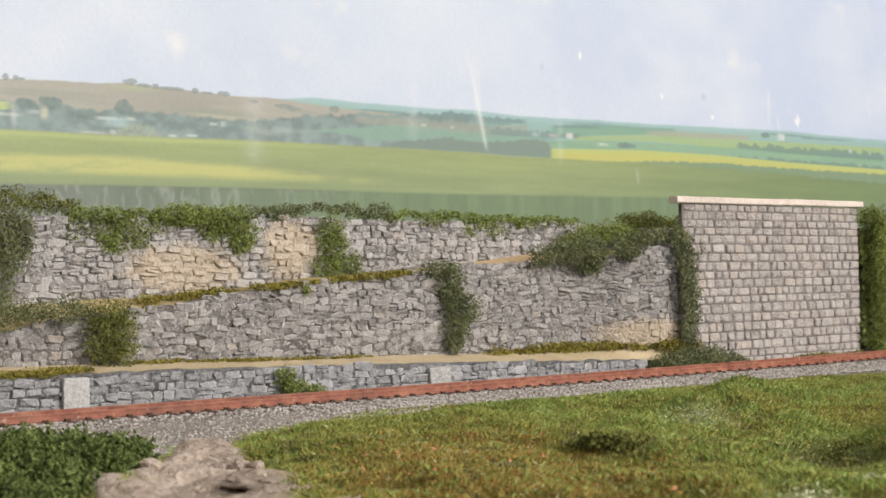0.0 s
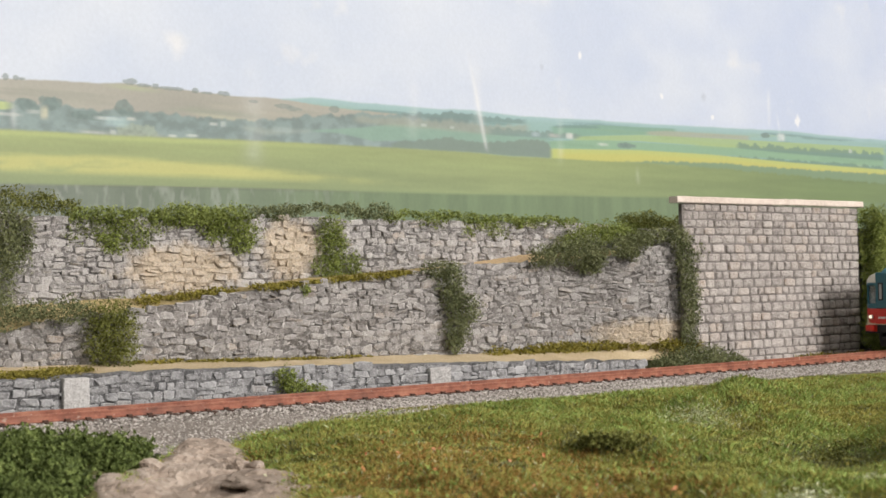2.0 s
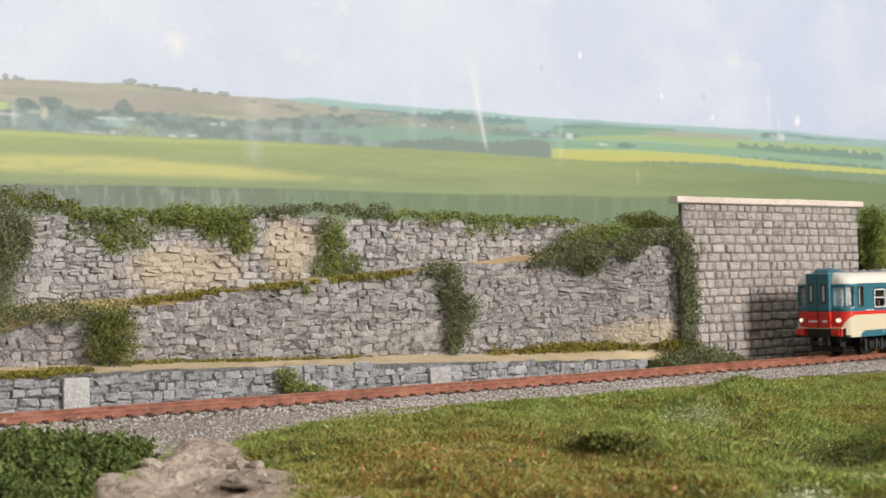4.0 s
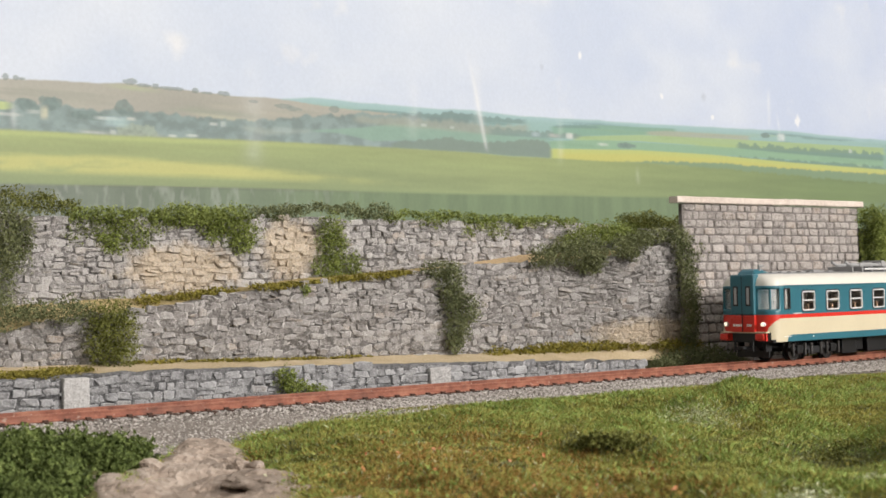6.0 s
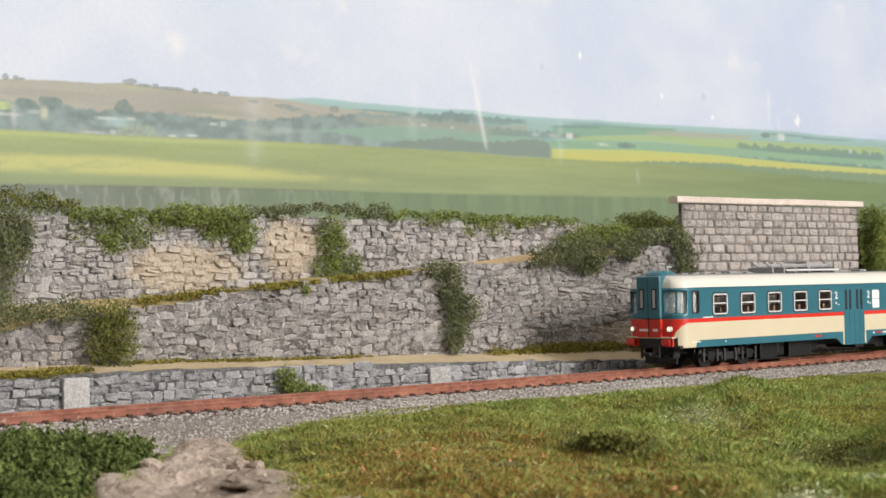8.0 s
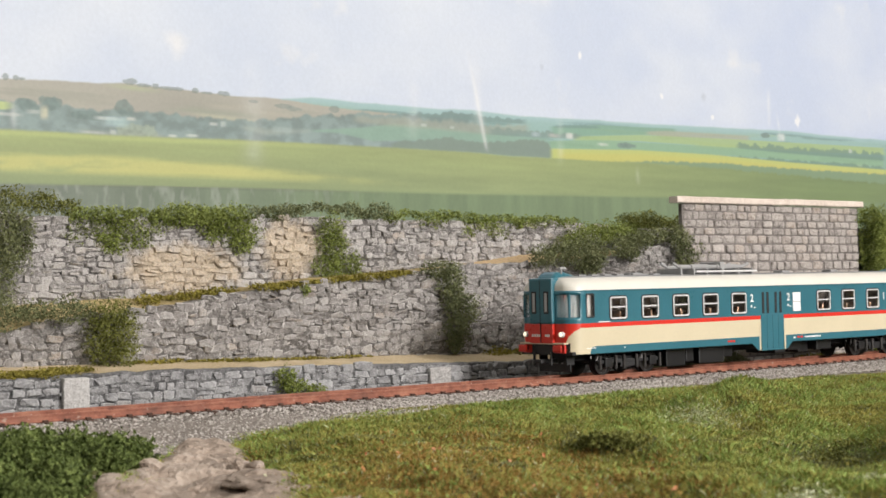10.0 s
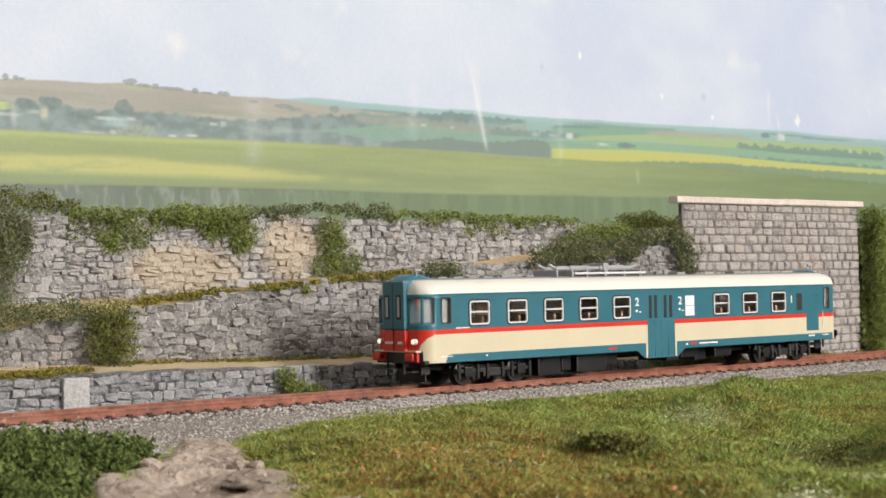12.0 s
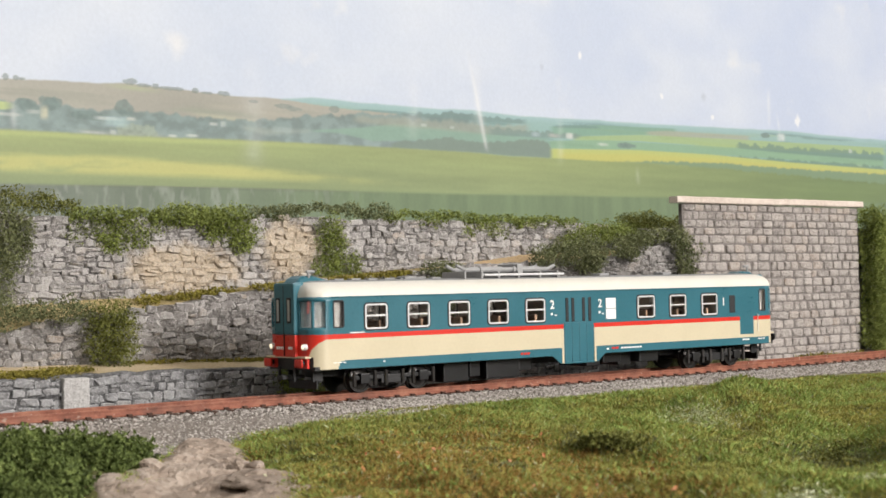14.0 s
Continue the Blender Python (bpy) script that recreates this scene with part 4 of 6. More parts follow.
def build_railcar():
    car = empty("railcar", "teal, cream and red model diesel railcar with ivory roof", "railcar")
    pts, ncorner = outline()
    npt = len(pts)
    zs = [Z_LOW, 10.7, 11.5, 12.1, 12.6, Z_STRIP, 21.1, 22.9, WZ0, 25.6, 32.9, WZ1, 35.2, Z_EAVE]
    zs = sorted(set(zs) | {round(14.6 + 0.4 * i, 1) for i in range(16)} | {round(10.1 + 0.3 * i, 1) for i in range(10)})
    # ---- shell, four paints ----
    bm = bmesh.new()
    rings = [[bm.verts.new((x * MM, y * MM, z * MM)) for x, y in pts] for z in zs]
    mats = [P_INNER] * 4 + [P_TEAL, P_CREAM, P_RED, P_BLACK]

    def hollow(xa, xb, ya, yb, za, zb):
        mid, zm = (xa + xb) / 2, (za + zb) / 2
        if abs(ya) > HW - 0.1 and abs(yb) > HW - 0.1:
            if WZ0 - .01 <= za and zb <= WZ1 + .01 and any(a < mid < b for a, b in WIN):
                return True
            if 25.5 <= za and zb <= 35.3 and (12.9 < mid < 17.4 or 256.0 < mid < 260.0):
                return True
        # nose and tail corner windows
        if 25.5 <= za and zb <= 35.3 and (mid < X0 + CORNER + 0.6 or mid > X1 - CORNER - 0.6):
            if 7.8 < abs((ya + yb) / 2) < HW - 0.12:
                return True
        return False
    for k in range(len(zs) - 1):
        for i in range(npt):
            j = (i + 1) % npt
            (xa, ya), (xb, yb) = pts[i], pts[j]
            if hollow(xa, xb, ya, yb, zs[k], zs[k + 1]):
                continue
            f = bm.faces.new((rings[k][i], rings[k + 1][i], rings[k + 1][j], rings[k][j]))
            f.smooth = abs(xa - xb) < 3 and abs(ya) < HW + 1 and (xa < 12.5 or xa > 260)
            zm, xm = (zs[k] + zs[k + 1]) / 2, (xa + xb) / 2
            ym = abs(ya + yb) / 2
            door = DOOR[0] < xm < DOOR[1] or (RDOOR[0] < xm < RDOOR[1] and zm > 14.4)
            # the red of the ends sweeps up in a quarter round into the side band
            away = min(xm - X0, X1 - xm)
            rise = min(1, max(0, (away - 1.2) / 6.5)) if xm < 130 else min(1, max(0, (away - 1.0) / 2.0))
            nose = (ym < HW - 2.6 and away < 3.4 and zm < 14.7) or zm > 14.6 + 6.5 * math.sqrt(1 - (1 - rise) ** 2)
            lip = 16.0 + 3.2 * (1 - math.sqrt(max(0, 1 - ((zm - Z_LOW) / (Z_STRIP - Z_LOW)) ** 2))) if zm < Z_STRIP else 0
            if zm > Z_RED1 or (door and ym > HW - 1):
                f.material_index = 0
            elif zm > Z_RED0:
                f.material_index = 2
            elif nose:
                f.material_index = 2 if zm > 14.6 else 3
            elif zm < Z_STRIP and lip - 1.2 < xm < X1 - 6.0:
                f.material_index = 0
            else:
                f.material_index = 1
    body = part("body", bm, mats, car, "teal and cream painted side walls with a red band")
    md = body.modifiers.new("thickness", "SOLIDIFY")
    md.thickness, md.offset, md.material_offset, md.material_offset_rim = 0.0006, 1, 4, 4
    # ---- roof: rings that close in over the eaves ----
    bm = bmesh.new()
    prof_r = [(0.0, Z_EAVE), (0.25, 38.3), (0.9, 39.6), (2.0, 40.8), (3.6, 41.7), (6.0, 42.4), (9.5, 42.9), (13.0, 43.1)]
    rr = []
    for ins, z in prof_r:
        q, _ = outline(0)
        rr.append([bm.verts.new(((132 + (x - 132) * (1 - ins * 0.62 / 130)) * MM, y * (1 - ins / HW) * MM, z * MM)) for x, y in q])
    for lvl, (a, b) in enumerate(zip(rr, rr[1:])):
        for i in range(npt):
            j = (i + 1) % npt
            f = bm.faces.new((a[i], b[i], b[j], a[j]))
            f.smooth = True
            f.material_index = 1 if lvl >= 5 else 0
    f = bm.faces.new(rr[-1][::-1])
    f.material_index = 1
    bmesh.ops.recalc_face_normals(bm, faces=bm.faces)
    roof = part("roof", bm, [P_WHITE, P_GREY], car, "ivory rounded roof with grey crown")
    bm = bmesh.new()
    for sgn in (-1, 1):
        tube_into(bm, (12 * MM, sgn * (HW + 0.1) * MM, (Z_EAVE - .1) * MM), (259 * MM, sgn * (HW + 0.1) * MM, (Z_EAVE - .1) * MM), 0.00022, 6)
    part("rain_gutter", bm, P_TEAL, roof)
    # ---- floor and inside ----
    part("floor_plate", box((5 * MM, -15.5 * MM, 9.6 * MM), (266.5 * MM, 15.5 * MM, 11.0 * MM)), P_BLACK, car)
    bm = bmesh.new()
    box_into(bm, (8 * MM, -14 * MM, 17 * MM), (263 * MM, 14 * MM, 17.8 * MM))
    for x in (21.5, 128, 149, 168, 232, 252):
        box_into(bm, (x * MM, -15.4 * MM, 17.8 * MM), ((x + .8) * MM, 15.4 * MM, 36 * MM))
    part("interior", bm, P_INNER, car, "pale interior floor and partitions")
    seat = None
    for x in list(range(26, 124, 10)) + list(range(172, 230, 10)):
        for sgn in (-1, 1):
            if seat is None:
                bm = bmesh.new()
                box_into(bm, (0, -4.6 * MM, 0), (5.2 * MM, 4.6 * MM, 2.6 * MM), 0.0004)
                box_into(bm, (0, -4.6 * MM, 2.6 * MM), (1.3 * MM, 4.6 * MM, 9.6 * MM), 0.0004)
                seat = part("seat", bm, P_SEAT, car, "brown moulded seat")
                ob = seat
            else:
                ob = new("seat", seat.data)
                ob.parent = car
            ob.location = (x * MM, sgn * 9.2 * MM, 17.8 * MM)

    # ---- windows: silver frame with middle bar, smoked panes ----
    def rect_ring(x0, x1, z0, z1, w, y, d, r=0.9, seg=4):
        def loop(ix):
            a = []
            for cx, cz, s in ((x1 - r, z1 - r, 0), (x0 + r, z1 - r, 1), (x0 + r, z0 + r, 2), (x1 - r, z0 + r, 3)):
                for i in range(seg + 1):
                    t = math.pi / 2 * (s + i / seg)
                    a.append((cx + (r - ix) * math.cos(t), cz + (r - ix) * math.sin(t)))
            return a
        o, n = loop(0), loop(w)
        bm = bmesh.new()
        vs = [[bm.verts.new((x * MM, yy * MM, z * MM)) for x, z in l] for l, yy in ((o, y), (o, y - d), (n, y - d), (n, y + 0.4 * (1 if d > 0 else -1)))]
        for a, b in zip(vs, vs[1:]):
            for i in range(len(o)):
                j = (i + 1) % len(o)
                bm.faces.new((a[i], a[j], b[j], b[i]))
        bmesh.ops.recalc_face_normals(bm, faces=bm.faces)
        return bm
    protos = {}
    for sgn in (-1, 1):
        y = sgn * HW
        for a, b in WIN:
            wd = round(b - a, 1)
            if (sgn, wd) not in protos:
                rub = rect_ring(-0.55, wd + 0.55, WZ0 - 0.55, WZ1 + 0.55, 0.6, y, 0.12 * -sgn, 1.7)
                fr = rect_ring(0, wd, WZ0, WZ1, 0.62, y, 0.34 * -sgn, 1.3)
                zc = (WZ0 + WZ1) / 2 + 0.35
                box_into(fr, (0.5 * MM, (y - 0.15) * MM, (zc - .3) * MM), ((wd - .5) * MM, (y + 0.25 * 1) * MM, (zc + .3) * MM))
                pn = box((0.3 * MM, (y - sgn * 0.75 - .1) * MM, (WZ0 + .3) * MM), ((wd - .3) * MM, (y - sgn * 0.75 + .1) * MM, (WZ1 - .3) * MM))
                protos[(sgn, wd)] = [part("window_seal", rub, P_RUBBER, car), part("window_frame", fr, P_SILVER, car, "silver window frame with a middle bar"), part("window_pane", pn, GLASS, car)]
                obs = protos[(sgn, wd)]
            else:
                obs = []
                for p in protos[(sgn, wd)]:
                    o = new(p.name.split(".")[0], p.data)
                    o.parent = car
                    if "label" in p:
                        o["label"] = p["label"]
                    obs.append(o)
            for o in obs:
                o.location = (a * MM, 0, 0)
                if o.data.materials[0] == GLASS:
                    o.visible_shadow = False
        # opal toilet window, narrow vestibule window, cab side windows
        y0, y1 = sorted((y - sgn * 0.1, y + sgn * 0.3))
        part("opal_window", box((154.6 * MM, y0 * MM, WZ0 * MM), (160.6 * MM, y1 * MM, 33.4 * MM), 0.0003), P_OPAL, car, "opaque white toilet window")
        bm = box((154.8 * MM, (y0 + .05 * sgn) * MM, 28.7 * MM), (160.4 * MM, (y1 + .06 * sgn) * MM, 29.1 * MM))
        part("window_bar", bm, P_BAR_GLINT, car)
        part("vestibule_window", box((234.8 * MM, y0 * MM, 24.9 * MM), (238.6 * MM, y1 * MM, 32.9 * MM), 0.0003), P_RUBBER, car, "narrow dark vestibule window")
        for xa, xb in ((12.9, 17.4), (256.0, 260.0)):
            g = part("cab_window", box((xa * MM, (y - .35 * (sgn > 0)) * MM, 25.6 * MM), (xb * MM, (y + .35 * (sgn < 0)) * MM, 35.2 * MM)), GLASS, car, "clear cab side window")
            g.visible_shadow = False
            # added grey sheet behind the side pane, so that it looks brighter
            yb = sgn * (HW - 1.7)
            part("cab_side_blind", box(((xa - 1) * MM, (yb - .1) * MM, 24 * MM), ((xb + 1) * MM, (yb + .1) * MM, 36.4 * MM)), P_BACKING, car, "added grey sheet that brightens the cab side window")
            part("window_seal", rect_ring(xa - .3, xb + .3, 25.2, 35.6, 0.5, y, 0.16 * -sgn), P_RUBBER, car)
        # folding doors with slit windows
        for a, b in SLITS:
            bm = bmesh.new()
            box_into(bm, (a * MM, y0 * MM, 23.9 * MM), (b * MM, y1 * MM, 34.0 * MM), 0.0003)
            part("door_slit", bm, P_RUBBER, car, "narrow dark door window")
        lo, hi = sorted((y - sgn * 0.3, y + sgn * 0.18))
        xs = np.linspace(DOOR[0] + .3, DOOR[1] - .3, 5)
        for a, b in zip(xs, xs[1:]):
            part("door_leaf", box(((a + .12) * MM, (lo - .0) * MM, 6.9 * MM), ((b - .12) * MM, (hi - .06 * sgn) * MM, 23.6 * MM), 0.0002), P_TEAL, car)
        part("door_step", box((DOOR[0] * MM, (lo - .3 * (sgn < 0)) * MM, 6.3 * MM), (DOOR[1] * MM, (hi + .3 * (sgn > 0)) * MM, 7.0 * MM), 0.0002), P_TEAL, car)
        # skirts that widen down to the door, cream edge then teal
        for xa, xb, xc in ((DOOR[0], DOOR[0] - 2.2, DOOR[0] - 6.5), (DOOR[1], DOOR[1] + 2.2, DOOR[1] + 6.5)):
            bm = bmesh.new()
            vs = [bm.verts.new((x * MM, yy * MM, z * MM)) for yy in (y - .25 * sgn, y + .04 * sgn) for x, z in ((xa, 6.6), (xb, 6.6), (xc, Z_LOW), (xa, Z_LOW))]
            for q in ((0, 1, 2, 3), (7, 6, 5, 4), (0, 4, 5, 1), (1, 5, 6, 2), (2, 6, 7, 3), (3, 7, 4, 0)):
                bm.faces.new([vs[i] for i in q])
            bmesh.ops.recalc_face_normals(bm, faces=bm.faces)
            part("door_skirt", bm, P_TEAL, car)
            bm = box((min(xa, xa + (1.1 if xa > 140 else -1.1)) * MM, (y - .28 if sgn > 0 else y - .1) * MM, 6.5 * MM), (max(xa, xa + (1.1 if xa > 140 else -1.1)) * MM, (y + .1 if sgn > 0 else y + .28) * MM, 21.1 * MM))
            part("door_post", bm, P_CREAM, car, "cream painted door edge")
        # handrails
        bm = bmesh.new()
        tube_into(bm, (254.2 * MM, (y + .5 * sgn) * MM, 16 * MM), (254.2 * MM, (y + .5 * sgn) * MM, 24 * MM), 0.00016, 6)
        part("handrail", bm, P_LETTER, car, "thin white handrail")
        part("nameplate", box((20 * MM, (min(y, y + .12 * sgn)) * MM, 23.1 * MM), (27 * MM, (max(y, y + .12 * sgn)) * MM, 23.5 * MM)), P_LETTER, car)

    def write(text, size, x, z, sgn, nm):
        cu = bpy.data.curves.new(nm, "FONT")
        cu.body, cu.size, cu.extrude = text, size * MM, 0.00004
        cu.align_x = "CENTER"
        cu.offset = 0.00009
        ob = new(nm, cu)
        ob.parent = car
        ob.matrix_basis = Matrix.Translation((x * MM, sgn * (HW + 0.1) * MM, z * MM)) @ Euler((radians(90), 0, 0 if sgn < 0 else math.pi)).to_matrix().to_4x4()
        cu.materials.append(P_LETTER)
        tagged(ob, "white painted class number")
    for sgn in (-1, 1):
        write("2", 5.0, 123.4, 29.6, sgn, "class_number")
        write("2", 5.0, 151.2, 29.6, sgn, "class_number")
        write("1", 5.0, 230.6, 28.4, sgn, "class_number")
        for x, z, w, h, m in ((15.5, 12.3, 6.0, 0.35, P_LETTER), (36, 11.9, 1.2, 0.5, P_LETTER), (108, 11.6, 5.5, 0.9, P_RED), (155.5, 11.6, 1.6, 0.8, P_LETTER), (160, 11.8, 4.5, 0.9, P_RED), (170, 11.7, 13, 0.7, P_LETTER), (246, 12.2, 5, 0.7, P_LETTER), (257, 12.3, 5, 0.5, P_LETTER),
                              (123.2, 27.4, 1.4, 1.0, P_LETTER), (151.0, 27.4, 1.4, 1.0, P_LETTER), (125.5, 26.8, 1.6, 0.5, P_LETTER), (153, 26.8, 1.6, 0.5, P_LETTER)):
            bm = bmesh.new()
            n = max(1, int(w / 1.6))
            for i in range(n):
                a = x - w / 2 + i * w / n
                yy = sgn * (HW + 0.02)
                box_into(bm, (a * MM, min(yy, yy + .08 * sgn) * MM, (z - h / 2) * MM), ((a + w / n * 0.8) * MM, max(yy, yy + .08 * sgn) * MM, (z + h / 2) * MM))
            part("marking", bm, m, car)
    # ---- both ends ----
    for end in (0, 1):
        flip = (lambda x: x) if end == 0 else (lambda x: 272.0 - x)

        def ebox(nm, lo, hi, mat, bev=0.0, label=""):
            xa, xb = sorted((flip(lo[0]), flip(hi[0])))
            return part(nm, box((xa * MM, lo[1] * MM, lo[2] * MM), (xb * MM, hi[1] * MM, hi[2] * MM), bev), mat, car, label)
        ebox("gangway_door", (1.5, -7.0, 22.9), (6.5, 7.0, 42.4), P_TEAL, 0.0009, "projecting teal gangway door")
        ebox("gangway_base", (1.8, -7.0, 14.6), (5.5, 7.0, 22.9), P_RED, 0.0004)
        ebox("gangway_joint", (1.42, -0.15, 15.0), (1.9, 0.15, 41.4), P_RUBBER)
        for s in (-1, 1):
            ebox("gangway_window", (1.36, s * 3.7 - 1.5, 27.2), (1.9, s * 3.7 + 1.5, 36.8), P_RUBBER, 0.0002, "narrow gangway window")
            # pale strip laid on the dark pane as its glint
            ebox("gangway_window_glint", (1.26, s * 3.7 - 0.75, 28.0), (1.5, s * 3.7 + 0.75, 36.0), P_BAR_GLINT, 0.0001)
            # rounded nose panes behind the openings
            bm = bmesh.new()
            ring = [(x, y) for x, y in outline(0.35)[0] if x < X0 + CORNER + 1.6 and 7.6 <= abs(y) and y * s > 0]
            ring.sort(key=lambda p: math.atan2(abs(p[1]) - 6, 14 - p[0]))
            lowv = [bm.verts.new((flip(x) * MM, y * MM, 25.4 * MM)) for x, y in ring]
            upv = [bm.verts.new((flip(x) * MM, y * MM, 35.4 * MM)) for x, y in ring]
            for i in range(len(ring) - 1):
                f = bm.faces.new((lowv[i], lowv[i + 1], upv[i + 1], upv[i]))
                f.smooth = True
            bmesh.ops.solidify(bm, geom=bm.faces[:], thickness=0.0003)
            bmesh.ops.recalc_face_normals(bm, faces=bm.faces)
            g = part("cab_glass", bm, GLASS, car, "curved clear cab windscreen")
            g.visible_shadow = False
            # added pale sheet behind the corner glass, stands for its white reflection
            bm = bmesh.new()
            ring = [(x, y) for x, y in outline(1.5)[0] if x < X0 + CORNER + 2.4 and 7.2 <= abs(y) and y * s > 0]
            ring.sort(key=lambda p: abs(p[1]) + p[0])
            lowv = [bm.verts.new((flip(x) * MM, y * MM, 24.0 * MM)) for x, y in ring]
            upv = [bm.verts.new((flip(x) * MM, y * MM, 36.4 * MM)) for x, y in ring]
            for i in range(len(ring) - 1):
                bm.faces.new((lowv[i], lowv[i + 1], upv[i + 1], upv[i])).smooth = True
            part("cab_blind", bm, P_LINING_GLARE, car, "added pale sheet that stands for the reflection in the cab glass")
            # pillar and seal
            px, py = X0 + 2.3, s * (HW - 2.9)
            bm = bmesh.new()
            tube_into(bm, (flip(px) * MM, py * MM, 25.4 * MM), (flip(px) * MM, py * MM, 35.4 * MM), 0.0006, 8)
            part("windscreen_pillar", bm, P_TEAL, car)
            # headlamp
            bm = bmesh.new()
            hx = 3.1
            tube_into(bm, (flip(hx + 1.5) * MM, s * 10.9 * MM, 18.4 * MM), (flip(hx - 0.4) * MM, s * 10.9 * MM, 18.4 * MM), 0.0012, 14)
            part("headlamp_rim", bm, P_SILVER, car)
            bm = bmesh.new()
            bmesh.ops.create_uvsphere(bm, u_segments=12, v_segments=8, radius=0.00088)
            for v in bm.verts:
                v.co.x *= 0.5
                v.co += Vector((flip(hx - 0.45) * MM, s * 10.9 * MM, 18.4 * MM))
            part("headlamp", bm, LAMPM if end == 0 else P_RED, car, "lit warm white headlamp" if end == 0 else "red tail lamp")
            # buffer: shank and red head
            bm = bmesh.new()
            tube_into(bm, (flip(4.5) * MM, s * 10.3 * MM, 12.4 * MM), (flip(1.4) * MM, s * 10.3 * MM, 12.4 * MM), 0.0010, 10)
            buf = part("buffer", bm, P_BLACK, car)
            bm = box((min(flip(1.5), flip(.5)) * MM, (s * 10.5 - 2.5) * MM, 10.8 * MM), (max(flip(1.5), flip(.5)) * MM, (s * 10.5 + 2.5) * MM, 14.0 * MM), 0.0007)
            part("buffer_head", bm, P_RED if end == 0 else P_BLACK, buf, "red painted buffer plate" if end == 0 else "black buffer plate")
        # red headstock with cream lip, number bars
        ebox("nose_lip", (2.0, -13.6, 14.2), (4.6, 13.6, 14.9), P_CREAM, 0.0002, "cream line under the red nose")
        ebox("headstock", (3.4, -12.5, 10.4), (6, 12.5, 14.2), P_RED if end == 0 else P_BLACK, 0.0003)
        for ys, wd in ((3.0, 6.0), (-3.8, 3.0)):
            n = 4
            for i in range(n):
                a = ys - wd / 2 + i * wd / n
                ebox("nose_marking", (1.7, a, 17.4), (2.0, a + wd / n * .75, 18.5), P_LETTER)
        # roof fairing over the gangway, hose, coupling
        bm = bmesh.new()
        rings = []
        for x, hw, z in ((4.5, 5.2, 42.6), (6.0, 5.2, 44.0), (8.0, 5.0, 44.9), (12.0, 4.8, 45.0), (16.0, 4.4, 44.0), (20.0, 4.0, 43.0)):
            z -= 1.0 * end
            rings.append([bm.verts.new((flip(x) * MM, y * MM, q * MM)) for y, q in ((-hw, 41.5), (-hw, z - 0.9), (-hw + 1.2, z), (hw - 1.2, z), (hw, z - 0.9), (hw, 41.5))])
        for r0, r1 in zip(rings, rings[1:]):
            for j in range(6):
                bm.faces.new((r0[j], r1[j], r1[(j + 1) % 6], r0[(j + 1) % 6]))
        bm.faces.new(rings[0])
        bm.faces.new(rings[-1][::-1])
        bmesh.ops.recalc_face_normals(bm, faces=bm.faces)
        part("roof_fairing", bm, P_TEAL, car, "low teal fairing over the gangway")
        bm = bmesh.new()
        tube_into(bm, (flip(10) * MM, -4.6 * MM, 44 * MM), (flip(10) * MM, -4.6 * MM, 46.6 * MM), 0.0005, 8)
        tube_into(bm, (flip(9.0) * MM, -4.6 * MM, 46.4 * MM), (flip(12.5) * MM, -4.6 * MM, 46.4 * MM), 0.0006, 8)
        part("roof_horn", bm, P_TUBE, car, "small grey roof horn")
        ebox("coupling", (-0.6, -2.2, 6.2), (9.5, 2.2, 7.8), P_BLACK, 0.0003, "black loop coupling")
        ebox("air_hose", (2.0, 4.6, 5.0), (3.0, 5.5, 11.0), P_BLACK, 0.0003)
        ebox("air_hose", (2.0, -5.8, 5.4), (3.0, -4.9, 11.0), P_BLACK, 0.0003)
        ebox("snow_guard", (9.5, -9.6, 2.2), (10.2, 9.6, 5.6), P_BLACK, 0.0003)
        ebox("guard_bracket", (8.5, -8.6, 5.0), (13.0, -7.6, 9.8), P_BLACK, 0.0002)
        ebox("guard_bracket", (8.5, 7.6, 5.0), (13.0, 8.6, 9.8), P_BLACK, 0.0002)
        ebox("cab_desk", (6.5, -13, 17.5), (11.0, 13, 25.2), P_DESK, 0.0006, "grey driver's desk")
        ebox("cab_seat", (14.5, -10.5, 18.0), (16.5, -5.5, 29.5), P_SEAT, 0.0006)
        # rear wall, white so that the cab glass looks bright
        ebox("cab_lining", (19.0, -15.2, 17.8), (19.8, 15.2, 36.6), P_LINING_GLARE, 0.0, "white cab rear wall")

    # ---- roof equipment ----
    for yy, xa, xb, zz in ((-4.6, 82, 136, 46.4), (4.6, 84, 134, 46.4)):
        bm = bmesh.new()
        for p, q, r in (((xa + 4, yy, zz), (xb - 4, yy, zz), 0.0009), ((xa, yy, zz + 1.8), (xa + 4.2, yy, zz), 0.0007), ((xb - 4.2, yy, zz), (xb, yy, zz + 1.4), 0.0007), ((xa + 12, yy, zz), (xa + 24, yy, zz), 0.0013), ((xb - 24, yy, zz), (xb - 9, yy, zz), 0.0013)):
            tube_into(bm, tuple(c * MM for c in p), tuple(c * MM for c in q), r, 10)
        part("exhaust_pipe", bm, P_TUBE, car, "grey exhaust pipe with turned-up ends")
    bm = bmesh.new()
    for yy in (-8.2, -6.6):
        tube_into(bm, (94 * MM, yy * MM, 44.2 * MM), (138 * MM, yy * MM, 44.2 * MM), 0.0005, 8)
    part("roof_pipe", bm, P_SILVER, car, "pale roof pipes")
    for xx in (83, 92, 101, 112, 124, 134):
        part("pipe_bracket", box((xx * MM, -8.6 * MM, 42.6 * MM), ((xx + 0.9) * MM, 6.2 * MM, 45.6 * MM), 0.0002), P_TUBE, car)
